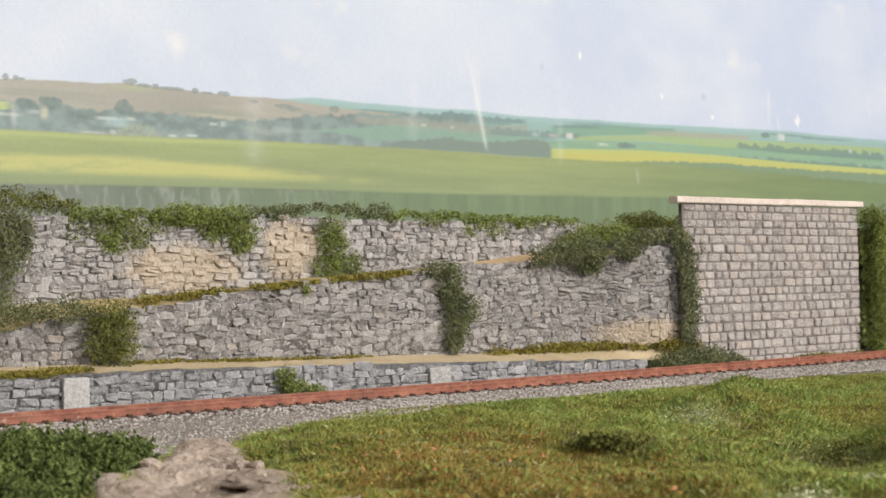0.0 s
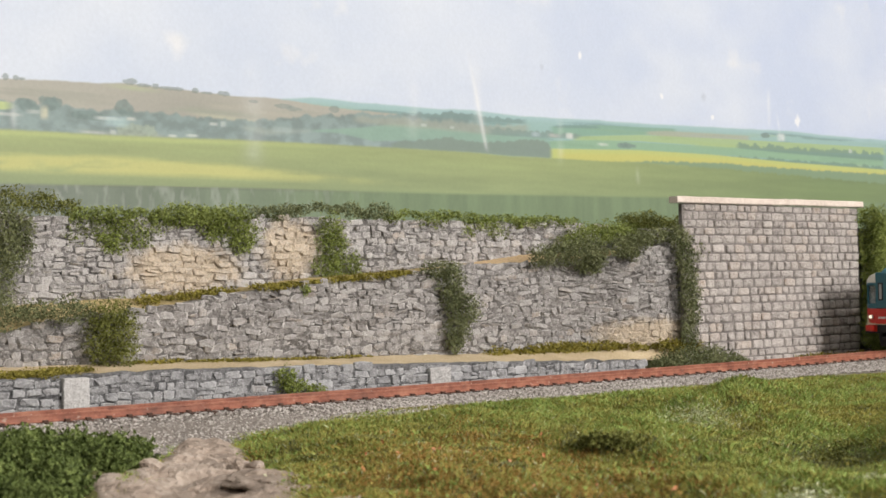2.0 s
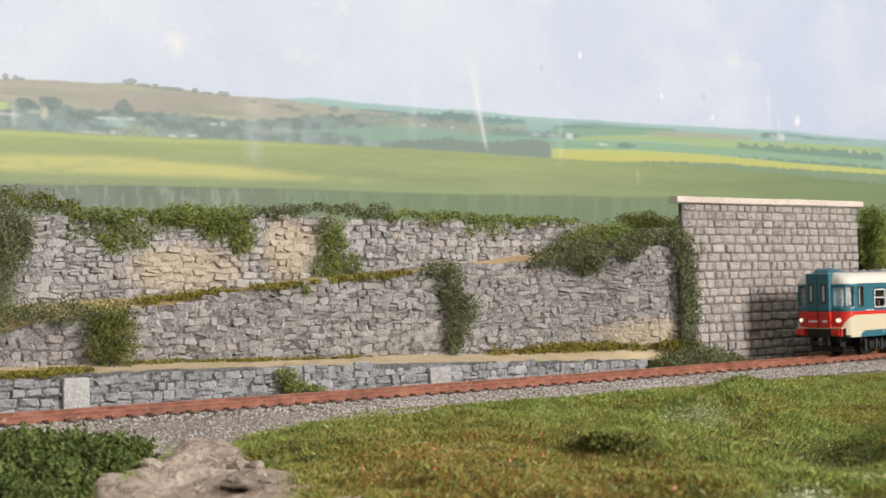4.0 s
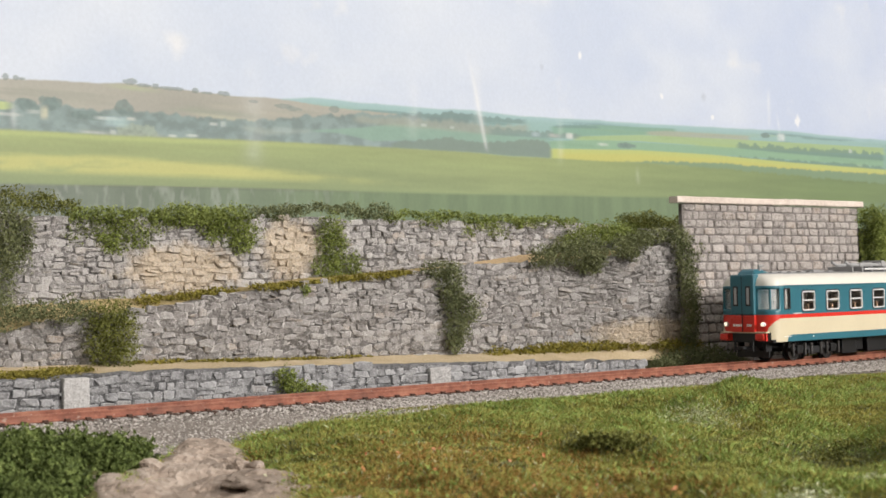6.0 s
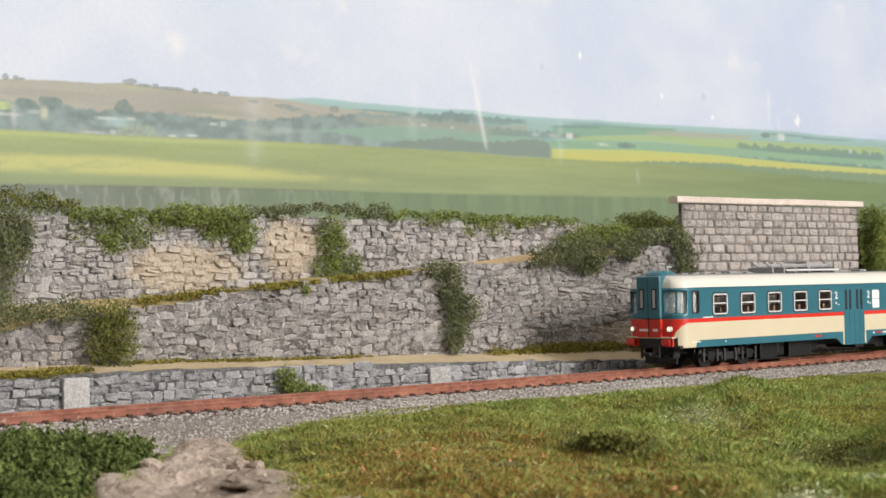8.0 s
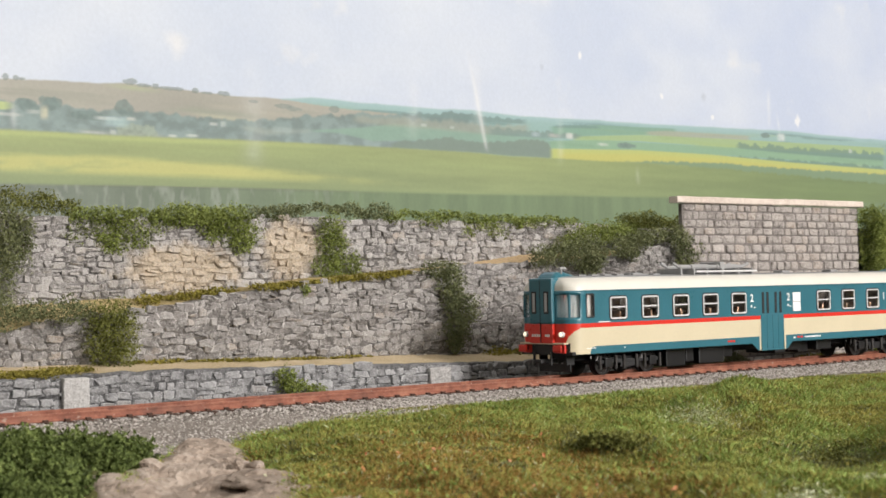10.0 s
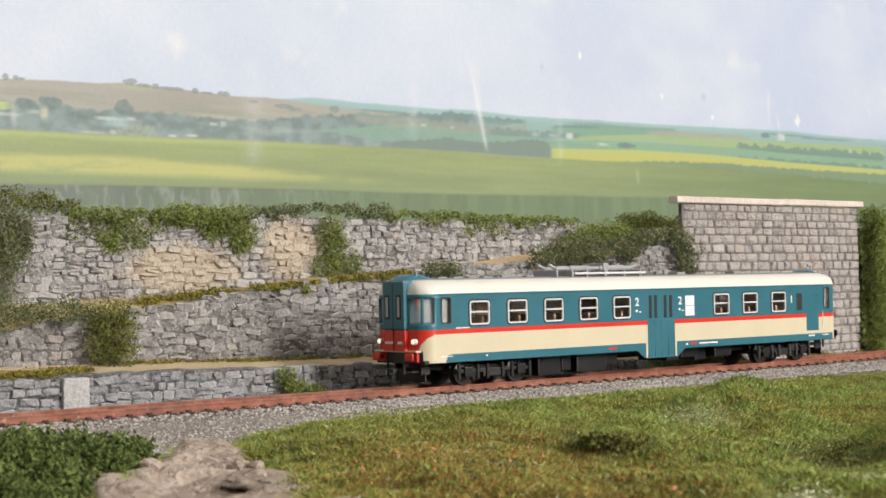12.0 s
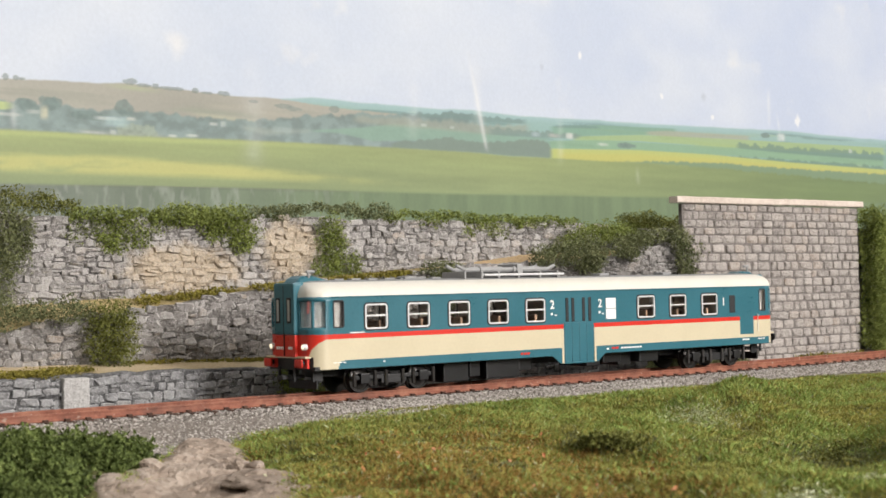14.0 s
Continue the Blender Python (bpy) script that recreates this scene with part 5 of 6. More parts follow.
    part("silencer", box((113.5 * MM, -6.4 * MM, 43 * MM), (116.6 * MM, 6.4 * MM, 48.6 * MM), 0.0005), P_TUBE, car, "grey roof silencer box")
    for xx in range(24, 80, 8):
        part("roof_rib", box((xx * MM, -1.6 * MM, 43.0 * MM), ((xx + 4.5) * MM, 1.6 * MM, 43.7 * MM), 0.0003), P_GREY, car)
    for xx in (57, 165, 205):
        part("roof_vent", box((xx * MM, -3 * MM, 42.8 * MM), ((xx + 6) * MM, 3 * MM, 44.2 * MM), 0.0007), P_GREY, car)

    # ---- under the floor ----
    for xa, xb, y, z0 in ((70, 83, -10, 1.6), (84.5, 90, -9, 3), (92, 110, -10.5, 1.9), (112, 119, -8, 4), (150, 158, -9, 4.0), (161, 172, -8, 5), (181, 193, -10.5, 4.6), (172, 180, -6, 3.5)):
        part("equipment_box", box((xa * MM, y * MM, z0 * MM), (xb * MM, -y * MM, 9.8 * MM), 0.0005), P_DGREY, car, "dark grey underfloor equipment box")
    part("centre_sill", box((12 * MM, -4 * MM, 6.5 * MM), (259 * MM, 4 * MM, 9.7 * MM)), P_BLACK, car)
    sets = []
    for pivot in (43.7, 229.5):
        bg = part("bogie", box(((pivot - 17) * MM, -6 * MM, 5.5 * MM), ((pivot + 17) * MM, 6 * MM, 7.6 * MM), 0.0004), P_BLACK, car, "black two-axle bogie")
        for s in (-1, 1):
            bm = bmesh.new()
            y0, y1 = sorted((s * 10.6 * MM, s * 12.2 * MM))
            box_into(bm, ((pivot - 20) * MM, y0, 5.0 * MM), ((pivot + 20) * MM, y1, 6.6 * MM), 0.0003)
            box_into(bm, ((pivot - 6) * MM, y0, 3.2 * MM), ((pivot + 6) * MM, y1, 5.2 * MM), 0.0003)
            part("side_frame", bm, P_BLACK, bg)
            for dx in (-14.1, 14.1):
                part("axle_box", box(((pivot + dx - 2.2) * MM, min(y0, y0 + s * MM), 3.4 * MM), ((pivot + dx + 2.2) * MM, max(y1, y1 + s * .9 * MM), 7.4 * MM), 0.0004), P_DGREY, bg)
            for dx in (-19, -9.2, -4, 4, 9.2, 19):
                bm = bmesh.new()
                tube_into(bm, ((pivot + dx) * MM, s * 12.4 * MM, 2.6 * MM), ((pivot + dx) * MM, s * 12.4 * MM, 8.4 * MM), 0.0008, 8)
                part("spring", bm, P_STEEL, bg)
            for dx in (-8.6, 8.6):
                part("brake_shoe", box(((pivot + dx - .6) * MM, min(s * 7.2, s * 9.2) * MM, 2 * MM), ((pivot + dx + .6) * MM, max(s * 7.2, s * 9.2) * MM, 6 * MM), 0.0002), P_STEEL, bg)
        for dx in (-14.1, 14.1):
            ax = new("wheelset")
            ax.parent = car
            ax.location = ((pivot + dx) * MM, 0, 5.3 * MM)
            bm = bmesh.new()
            tube_into(bm, (0, -11 * MM, 0), (0, 11 * MM, 0), 0.0011, 8)
            part("axle", bm, P_STEEL, ax)
            for s in (-1, 1):
                bm = bmesh.new()
                prof_w = [(0.9, 9.2), (2.2, 9.4), (4.3, 8.9), (4.5, 9.4), (5.3, 9.4), (5.35, 7.4), (6.0, 7.2), (6.0, 6.7), (4.2, 6.8), (2.0, 7.2)]
                rg = [[bm.verts.new((r * math.cos(i * math.tau / 24) * MM, s * y * MM, r * math.sin(i * math.tau / 24) * MM)) for i in range(24)] for r, y in prof_w]
                for a, b in zip(rg, rg[1:]):
                    for i in range(24):
                        bm.faces.new((a[i], a[(i + 1) % 24], b[(i + 1) % 24], b[i]))
                for i in range(6):
                    t = i * math.tau / 6
                    tube_into(bm, (3 * math.cos(t) * MM, s * 9.0 * MM, 3 * math.sin(t) * MM), (3 * math.cos(t) * MM, s * 9.5 * MM, 3 * math.sin(t) * MM), 0.0004, 6)
                bmesh.ops.recalc_face_normals(bm, faces=bm.faces)
                part("wheel", bm, P_STEEL, ax)
            sets.append((ax, pivot + dx))
    return car, sets


railcar, wheelsets = build_railcar()

# ---- planting ----


def leaves_mesh(name, centres, size, mat, rng, up=0.0, index=None):
    """Small bent leaves, each two triangles, turned at random about their places."""
    n = len(centres)
    a = rng.randn(n, 3)
    a[:, 2] += up
    a /= np.linalg.norm(a, axis=1, keepdims=True)
    b = np.cross(a, rng.randn(n, 3))
    b /= np.linalg.norm(b, axis=1, keepdims=True) + 1e-9
    c = np.cross(a, b)
    s = size * (0.55 + 0.9 * rng.rand(n, 1))
    v = np.stack([centres - a * s, centres + b * s * 0.55 + c * s * 0.25, centres + a * s, centres - b * s * 0.55 + c * s * 0.25], 1)
    f = np.arange(n * 4).reshape(n, 4)
    ob = from_arrays(name, v.reshape(-1, 3), f, mat)
    if index is not None:
        ob.data.polygons.foreach_set("material_index", index.astype(np.int32))
    return ob


def wall_bush(name, label, category, blobs, k, mat, seed, size=0.00052, density=2.2, group=""):
    """Foliage hugging a wall. blobs: (x, z, half length, half height, depth, out)."""
    rng = np.random.RandomState(seed)
    top = empty(name, label, category, group)
    for x, z, rx, rz, dep, o in blobs:
        n = int(density * 1.5e6 * 4 * (rx * rz + dep * (rx + rz) * 0.8)) + 40
        d = rng.randn(n, 3)
        d /= np.linalg.norm(d, axis=1, keepdims=True)
        d[:, 1] = np.where(rng.rand(n) < 0.8, np.abs(d[:, 1]), d[:, 1])
        r = (0.35 + 0.8 * rng.rand(n, 1) ** 0.6)
        lump = np.array([noise.noise(Vector((p[0] * 2.6 + seed, p[1] * 2.6 + x * 90, p[2] * 2.6))) + 0.6 * noise.noise(Vector((p[0] * 7, p[1] * 7 + x * 90, p[2] * 7 + seed))) for p in d])[:, None]
        p = d * r * (1 + 0.5 * lump)
        lx, lo, lz = p[:, 0] * rx * 1.27, o + p[:, 1] * dep, z + p[:, 2] * rz
        s = slope(x)
        h = math.hypot(s, 1)
        c = np.stack([x + lx / h + lo * s / h, ycen(x) + k - bend(x, k) + lx * s / h - lo / h, lz], -1)
        leaves_mesh("leaf_clump", c, size, mat, rng).parent = top
    return top


def run_blobs(x0, x1, zf, step, rz, dep, out, seed, jitter=0.4):
    rng = random.Random(seed)
    rows, x = [], x0
    while x < x1:
        q = 1 + rng.uniform(-jitter, jitter)
        rows.append((x, zf(x) + rng.uniform(-0.3, 0.3) * rz, step * 0.8 * q, rz * q, dep * q, out))
        x += step
    return rows


ctop = lambda x: prof(C_TOP, x)
wall_bush("ivy", "dark green ivy hanging down the upper wall's end", "ivy", [(-0.176, 0.066, 0.006, 0.012, 0.005, 0.002), (-0.172, 0.058, 0.007, 0.008, 0.005, 0.002), (-0.176, 0.048, 0.006, 0.010, 0.005, 0.002), (-0.168, 0.066, 0.004, 0.007, 0.004, 0.002)], KC, L_DARK, 1, group="plants on the upper wall")
wall_bush("shrub", "olive green shrub on the upper wall's crest", "shrub", [(-0.174, 0.077, 0.008, 0.006, 0.006, 0), (-0.162, 0.0765, 0.006, 0.005, 0.006, 0), (-0.153, 0.0748, 0.004, 0.0035, 0.005, 0)], KC + 0.004, L_OLIVE, 2, group="plants on the upper wall")
wall_bush("ivy", "bright green ivy sheet over the upper wall's crest", "ivy", run_blobs(-0.148, -0.085, lambda x: ctop(x) + 0.0015, 0.007, 0.0034, 0.004, 0.001, 3), KC, L_IVY, 3, group="plants on the upper wall")
wall_bush("ivy", "thin green ivy trailing over pale stones", "ivy", [(-0.139, 0.066, 0.006, 0.007, 0.0022, 0.001), (-0.131, 0.065, 0.005, 0.005, 0.0022, 0.001), (-0.137, 0.0615, 0.004, 0.004, 0.002, 0.001), (-0.123, 0.068, 0.005, 0.005, 0.002, 0.001), (-0.1355, 0.0590, 0.005, 0.0035, 0.002, 0.001), (-0.127, 0.0615, 0.004, 0.004, 0.0018, 0.001)], KC, L_IVY, 4, density=1.3, group="plants on the upper wall")
wall_bush("ivy", "sparse ivy tendrils on rough stones", "ivy", [(-0.149, 0.066, 0.004, 0.006, 0.0015, 0.001), (-0.112, 0.0695, 0.006, 0.003, 0.0015, 0.001)], KC, L_IVY, 5, density=0.8, group="plants on the upper wall")
wall_bush("ivy", "lush green ivy hanging from the crest", "ivy", [(-0.097, 0.069, 0.010, 0.004, 0.003, 0.001), (-0.089, 0.066, 0.007, 0.007, 0.0034, 0.001), (-0.0885, 0.0605, 0.005, 0.005, 0.003, 0.001), (-0.099, 0.065, 0.005, 0.004, 0.002, 0.001)], KC, L_IVY, 6, group="plants on the upper wall")
wall_bush("shrub", "dark shrub row along the upper wall's crest", "shrub", run_blobs(-0.082, -0.024, lambda x: ctop(x) + 0.003 + 0.0025 * math.exp(-((x + 0.053) / 0.009) ** 2), 0.0065, 0.0036, 0.004, 0.0, 7), KC + 0.002, L_DARK, 7, group="plants on the upper wall")
wall_bush("ivy", "green ivy curtain hanging to the path", "ivy", [(-0.052, 0.066, 0.006, 0.007, 0.003, 0.002), (-0.051, 0.057, 0.006, 0.008, 0.0035, 0.002), (-0.053, 0.049, 0.0065, 0.006, 0.004, 0.002), (-0.043, 0.0495, 0.004, 0.006, 0.003, 0.002)], KC, L_IVY, 8, group="plants on the upper wall")
wall_bush("ivy", "low olive fringe along the wall's crest", "ivy", run_blobs(-0.024, 0.068, lambda x: ctop(x) + 0.002 + 0.001 * math.sin(x * 300), 0.006, 0.0027, 0.004, 0.0, 9), KC + 0.001, L_IVY, 9, density=1.5, group="plants on the upper wall")
wall_bush("ivy", "thin ivy strands over pale rubble", "ivy", [(0.021, 0.069, 0.007, 0.003, 0.002, 0.001), (0.026, 0.0655, 0.006, 0.003, 0.0015, 0.001), (0.043, 0.0705, 0.008, 0.0025, 0.002, 0.001), (0.012, 0.066, 0.003, 0.003, 0.0015, 0.001)], KC, L_IVY, 10, density=0.9, group="plants on the upper wall")
# the rising path and the middle wall
wall_bush("bush", "dark green bush on the path's low end", "bush", [(-0.171, 0.0335, 0.008, 0.006, 0.006, 0.004), (-0.160, 0.033, 0.006, 0.004, 0.005, 0.003), (-0.149, 0.0335, 0.0075, 0.005, 0.006, 0.004), (-0.175, 0.029, 0.004, 0.005, 0.005, 0.004)], KB, L_DARK, 11, group="plants on the middle wall")
wall_bush("bush", "tall olive brown bush against the middle wall", "bush", [(-0.134, 0.031, 0.0085, 0.006, 0.005, 0.004), (-0.134, 0.024, 0.0085, 0.008, 0.006, 0.005), (-0.134, 0.0165, 0.008, 0.006, 0.006, 0.005)], KB, L_OLIVE, 12, group="plants on the middle wall")
wall_bush("vine", "dark green vine climbing the middle wall", "vine", [(-0.003, 0.0475, 0.009, 0.004, 0.005, 0.002), (0.001, 0.041, 0.006, 0.006, 0.005, 0.003), (0.0015, 0.034, 0.005, 0.006, 0.005, 0.003), (0.0065, 0.029, 0.0065, 0.007, 0.006, 0.003), (0.003, 0.020, 0.006, 0.007, 0.005, 0.003), (0.0025, 0.0135, 0.0035, 0.005, 0.004, 0.003)], KB, L_DARK, 13, group="plants on the middle wall")
wall_bush("bush", "dense dark bush spilling over the middle wall", "bush", [(0.044, 0.0530, 0.006, 0.0050, 0.006, 0.004), (0.054, 0.0550, 0.007, 0.0062, 0.007, 0.004), (0.064, 0.0555, 0.007, 0.0075, 0.008, 0.004), (0.071, 0.0540, 0.006, 0.0075, 0.007, 0.004), (0.070, 0.0480, 0.005, 0.004, 0.005, 0.004)], KB, L_DARK, 14, group="plants on the middle wall")
wall_bush("bush", "yellow green bush behind the middle wall", "bush", [(0.072, 0.065, 0.010, 0.005, 0.007, 0.004), (0.084, 0.0650, 0.010, 0.0055, 0.007, 0.004), (0.094, 0.0645, 0.008, 0.006, 0.006, 0.004), (0.062, 0.0615, 0.006, 0.004, 0.005, 0.004), (0.058, 0.0575, 0.004, 0.003, 0.005, 0.008)], KC - 0.006, L_IVY, 15, group="plants on the middle wall")
wall_bush("bush", "dark bush arching over the wall's rounded top", "bush", [(0.086, 0.058, 0.006, 0.0055, 0.006, 0.003), (0.096, 0.0610, 0.007, 0.0040, 0.006, 0.003), (0.107, 0.0635, 0.008, 0.0040, 0.004, 0.001), (0.117, 0.0635, 0.006, 0.005, 0.004, 0.001), (0.091, 0.055, 0.004, 0.004, 0.005, 0.003), (0.127, 0.056, 0.006, 0.007, 0.006, 0.0)], KB, L_DARK, 16, group="plants on the middle wall")
wall_bush("bush", "shadowy brown green hedge behind the walls", "bush", run_blobs(0.098, 0.135, lambda x: 0.0712, 0.007, 0.0045, 0.006, 0.0, 17), KC + 0.012, L_OLIVE, 17, group="plants on the middle wall")
wall_bush("vine", "dark vine climbing the abutment's corner", "vine", [(0.1190, 0.0605, 0.0055, 0.006, 0.0035, 0.001), (0.1210, 0.052, 0.0052, 0.007, 0.0035, 0.001), (0.1215, 0.042, 0.0050, 0.007, 0.004, 0.002), (0.1222, 0.032, 0.0055, 0.007, 0.0045, 0.002), (0.1225, 0.022, 0.0048, 0.008, 0.004, 0.002), (0.121, 0.012, 0.0045, 0.007, 0.004, 0.002)], KD, L_DARK, 18, group="plants on the abutment")
wall_bush("bush", "low dark bush at the abutment's foot", "bush", [(0.108, 0.0, 0.007, 0.004, 0.005, 0.002), (0.118, 0.0015, 0.009, 0.005, 0.006, 0.003), (0.13, 0.002, 0.009, 0.005, 0.006, 0.004), (0.141, -0.0005, 0.008, 0.0035, 0.005, 0.004), (0.149, -0.002, 0.005, 0.0022, 0.004, 0.004)], KD, L_DARK, 19, group="plants on the abutment")
wall_bush("ivy", "green ivy covering the far wall", "ivy", [(0.2445, 0.068, 0.007, 0.010, 0.005, 0.010), (0.258, 0.066, 0.008, 0.012, 0.005, 0.005), (0.243, 0.052, 0.006, 0.012, 0.005, 0.010), (0.2425, 0.036, 0.005, 0.012, 0.005, 0.010), (0.2425, 0.020, 0.006, 0.012, 0.005, 0.010), (0.262, 0.050, 0.006, 0.012, 0.005, 0.004), (0.268, 0.030, 0.010, 0.014, 0.005, 0.004), (0.242, 0.006, 0.007, 0.008, 0.006, 0.010), (0.275, 0.064, 0.01, 0.012, 0.005, 0.004), (0.2395, 0.064, 0.0035, 0.012, 0.004, 0.013), (0.239, 0.046, 0.003, 0.012, 0.004, 0.013), (0.2395, 0.028, 0.0035, 0.012, 0.004, 0.013), (0.239, 0.010, 0.004, 0.012, 0.004, 0.013), (0.2455, 0.060, 0.004, 0.014, 0.005, 0.003), (0.2455, 0.040, 0.004, 0.014, 0.005, 0.003), (0.2455, 0.018, 0.004, 0.014, 0.005, 0.003), (0.2445, 0.074, 0.005, 0.006, 0.005, 0.003), (0.2385, 0.072, 0.003, 0.008, 0.004, 0.009), (0.2385, 0.056, 0.003, 0.011, 0.004, 0.009), (0.2385, 0.038, 0.003, 0.011, 0.004, 0.009), (0.2385, 0.020, 0.003, 0.011, 0.004, 0.009), (0.2390, 0.004, 0.004, 0.009, 0.005, 0.009)], KD + 0.012, L_IVY, 20, group="plants on the abutment")
wall_bush("ivy", "green ivy creeping round the abutment's far edge", "ivy", [(0.2385, 0.0745, 0.0034, 0.005, 0.003, 0.001), (0.2405, 0.066, 0.004, 0.008, 0.003, 0.001), (0.2400, 0.054, 0.004, 0.008, 0.003, 0.001), (0.2412, 0.042, 0.004, 0.008, 0.003, 0.001), (0.2410, 0.030, 0.004, 0.008, 0.003, 0.001), (0.2402, 0.018, 0.004, 0.008, 0.003, 0.001), (0.2395, 0.006, 0.005, 0.007, 0.004, 0.002), (0.248, 0.002, 0.006, 0.006, 0.004, 0.003)], KD, L_IVY, 30, group="plants on the abutment")
wall_bush("weed", "small brown green weeds at the abutment's foot", "weed", run_blobs(0.19, 0.238, lambda x: -0.0032, 0.006, 0.0018, 0.003, 0.002, 21), KD, L_MOSS, 21, density=1.1, group="plants on the abutment")
# moss and turf along the terraces
moss = "moss along the terraces"
wall_bush("moss", "ochre green moss at the upper wall's foot", "moss", run_blobs(-0.127, -0.091, lambda x: prof(C_BASE, x) - 0.0015, 0.004, 0.0019, 0.006, 0.006, 22), KC, L_MOSS, 22, 0.00055, 1.3, group=moss)
wall_bush("moss", "ochre green moss on the rising path", "moss", run_blobs(-0.076, -0.012, lambda x: prof(B_TOP, x) + 0.0010, 0.004, 0.0013, 0.006, -0.003, 23), KB, L_MOSS, 23, 0.00055, 1.3, group=moss)
wall_bush("moss", "green brown moss on the lower path", "moss", run_blobs(-0.175, -0.128, lambda x: prof(A_TOP, x) + 0.0012, 0.004, 0.0014, 0.010, -0.012, 24), KA, L_MOSS, 24, 0.00055, 1.3, group=moss)
wall_bush("moss", "thin moss line under the middle wall", "moss", run_blobs(-0.125, -0.03, lambda x: prof(B_BASE, x) - 0.0002, 0.005, 0.0007, 0.003, 0.002, 25, 0.7), KB, L_MOSS, 25, 0.00055, 0.9, group=moss)
wall_bush("moss", "tufted olive moss under the middle wall", "moss", run_blobs(0.022, 0.124, lambda x: prof(B_BASE, x) - 0.0003, 0.0050, 0.0024, 0.004, 0.003, 26, 0.5), KB, L_MOSS, 26, 0.0006, 1.4, group=moss)
wall_bush("weed", "small green plant by the low wall", "weed", [(-0.0665, 0.0045, 0.0042, 0.0042, 0.003, 0.003), (-0.064, 0.0005, 0.005, 0.003, 0.004, 0.004), (-0.056, -0.001, 0.004, 0.0018, 0.003, 0.004)], KA, L_IVY, 27, group="weeds")
wall_bush("weed", "tiny green tuft on the wall's edge", "weed", [(-0.0605, 0.0395, 0.0018, 0.0026, 0.002, 0.001)], KB, L_IVY, 28, group="weeds")


# ---- foreground: rock, bush, turf ----


def in_rock(x, y):
    """How far inside the bare rock a place lies; above 0 is rock."""
    cx = -0.059 - (y - 0.36) * 0.148
    half = 0.031 - (y - 0.36) * 0.148
    return 1 - abs(x - cx) / max(half, 0.006) + 0.35 * fbm(x, y, 40, 3, 2.0) - max(0, (y - 0.497) / 0.022) ** 2


def rock():
    xs, ys = np.arange(-0.125, -0.02, 0.0009), np.arange(0.30, 0.52, 0.0009)
    v = np.zeros((len(xs), len(ys), 3))
    for i, x in enumerate(xs):
        for j, y in enumerate(ys):
            w = max(-0.5, min(1, in_rock(x, y) * 2.2))
            ridge = 1 - abs(noise.noise(Vector((x * 42 + 5, y * 26, 1.7))))
            cell = noise.cell(Vector((x * 60 + 0.02 * y, y * 130 + 2.5 * noise.noise(Vector((x * 30, y * 30, 0))), 4)))
            wx = x + 0.006 * noise.noise(Vector((x * 50, y * 50, 8)))
            wy = y + 0.008 * noise.noise(Vector((x * 40, y * 40, 3)))
            slab = noise.cell(Vector((wx * 45, wy * 70, 2)))
            crag = noise.ridged_multi_fractal(Vector((wx * 28, wy * 60, 1)), 0.8, 2.1, 5, 1.0, 2.0)
            h = 0.0016 * ridge + 0.0020 * slab + 0.0017 * crag + 0.0010 * cell * (ridge > 0.7) + 0.0008 * fbm(x, y, 220, 4, 1.0)
            v[i, j] = (x, y, ground_z(x, y) + 0.0007 + 0.55 * h * max(w, 0) + 0.004 * min(w + 0.15, 0))
    n = len(ys)
    i = (np.arange(len(xs) - 1)[:, None] * n + np.arange(n - 1)[None]).ravel()
    top = empty("rock_outcrop", "brown grey plaster rock outcrop in the turf", "rock")
    from_arrays("rock_base", v.reshape(-1, 3), np.stack([i, i + n, i + n + 1, i + 1], -1), ROCK, top)
    for x, y, rx, ry, h, turn in ((-0.077, 0.466, 0.0080, 0.016, 0.0026, 0.3), (-0.073, 0.487, 0.0065, 0.011, 0.0018, 0.5), (-0.073, 0.412, 0.0090, 0.020, 0.0034, 0.2), (-0.063, 0.428, 0.0080, 0.017, 0.0030, -0.2), (-0.050, 0.410, 0.0085, 0.017, 0.0030, 0.4),
                                  (-0.077, 0.383, 0.0085, 0.016, 0.0036, -0.3), (-0.063, 0.378, 0.0085, 0.014, 0.0034, 0.3), (-0.050, 0.378, 0.0080, 0.015, 0.0028, 0.1), (-0.038, 0.372, 0.0075, 0.014, 0.0026, 0.4), (-0.085, 0.425, 0.0050, 0.012, 0.0030, 0.1), (-0.055, 0.350, 0.014, 0.016, 0.003, 0.0)):
        bm = bmesh.new()
        bmesh.ops.create_icosphere(bm, subdivisions=4, radius=1.0)
        m = Matrix.Translation((x, y, ground_z(x, y) + 0.0006)) @ Matrix.Rotation(turn, 4, "Z") @ Matrix.Diagonal((rx, ry, 0.62 * h, 1))
        for q in bm.verts:
            p = q.co * 1.25
            off = Vector((x * 200, y * 200, 0))
            # steps that run through the rock like bedding, and rough breaks
            r = 1 + 0.30 * noise.noise(p * 1.1 + off) + 0.16 * noise.noise(p * 3 + off) + 0.06 * noise.noise(p * 8 + off)
            q.co *= r
            q.co.z = 0.7 * q.co.z + 0.3 * round(q.co.z * 2.5) / 2.5 + 0.10 * q.co.x
            q.co = m @ q.co
        part("rock_slab", bm, ROCK, top)


rock()


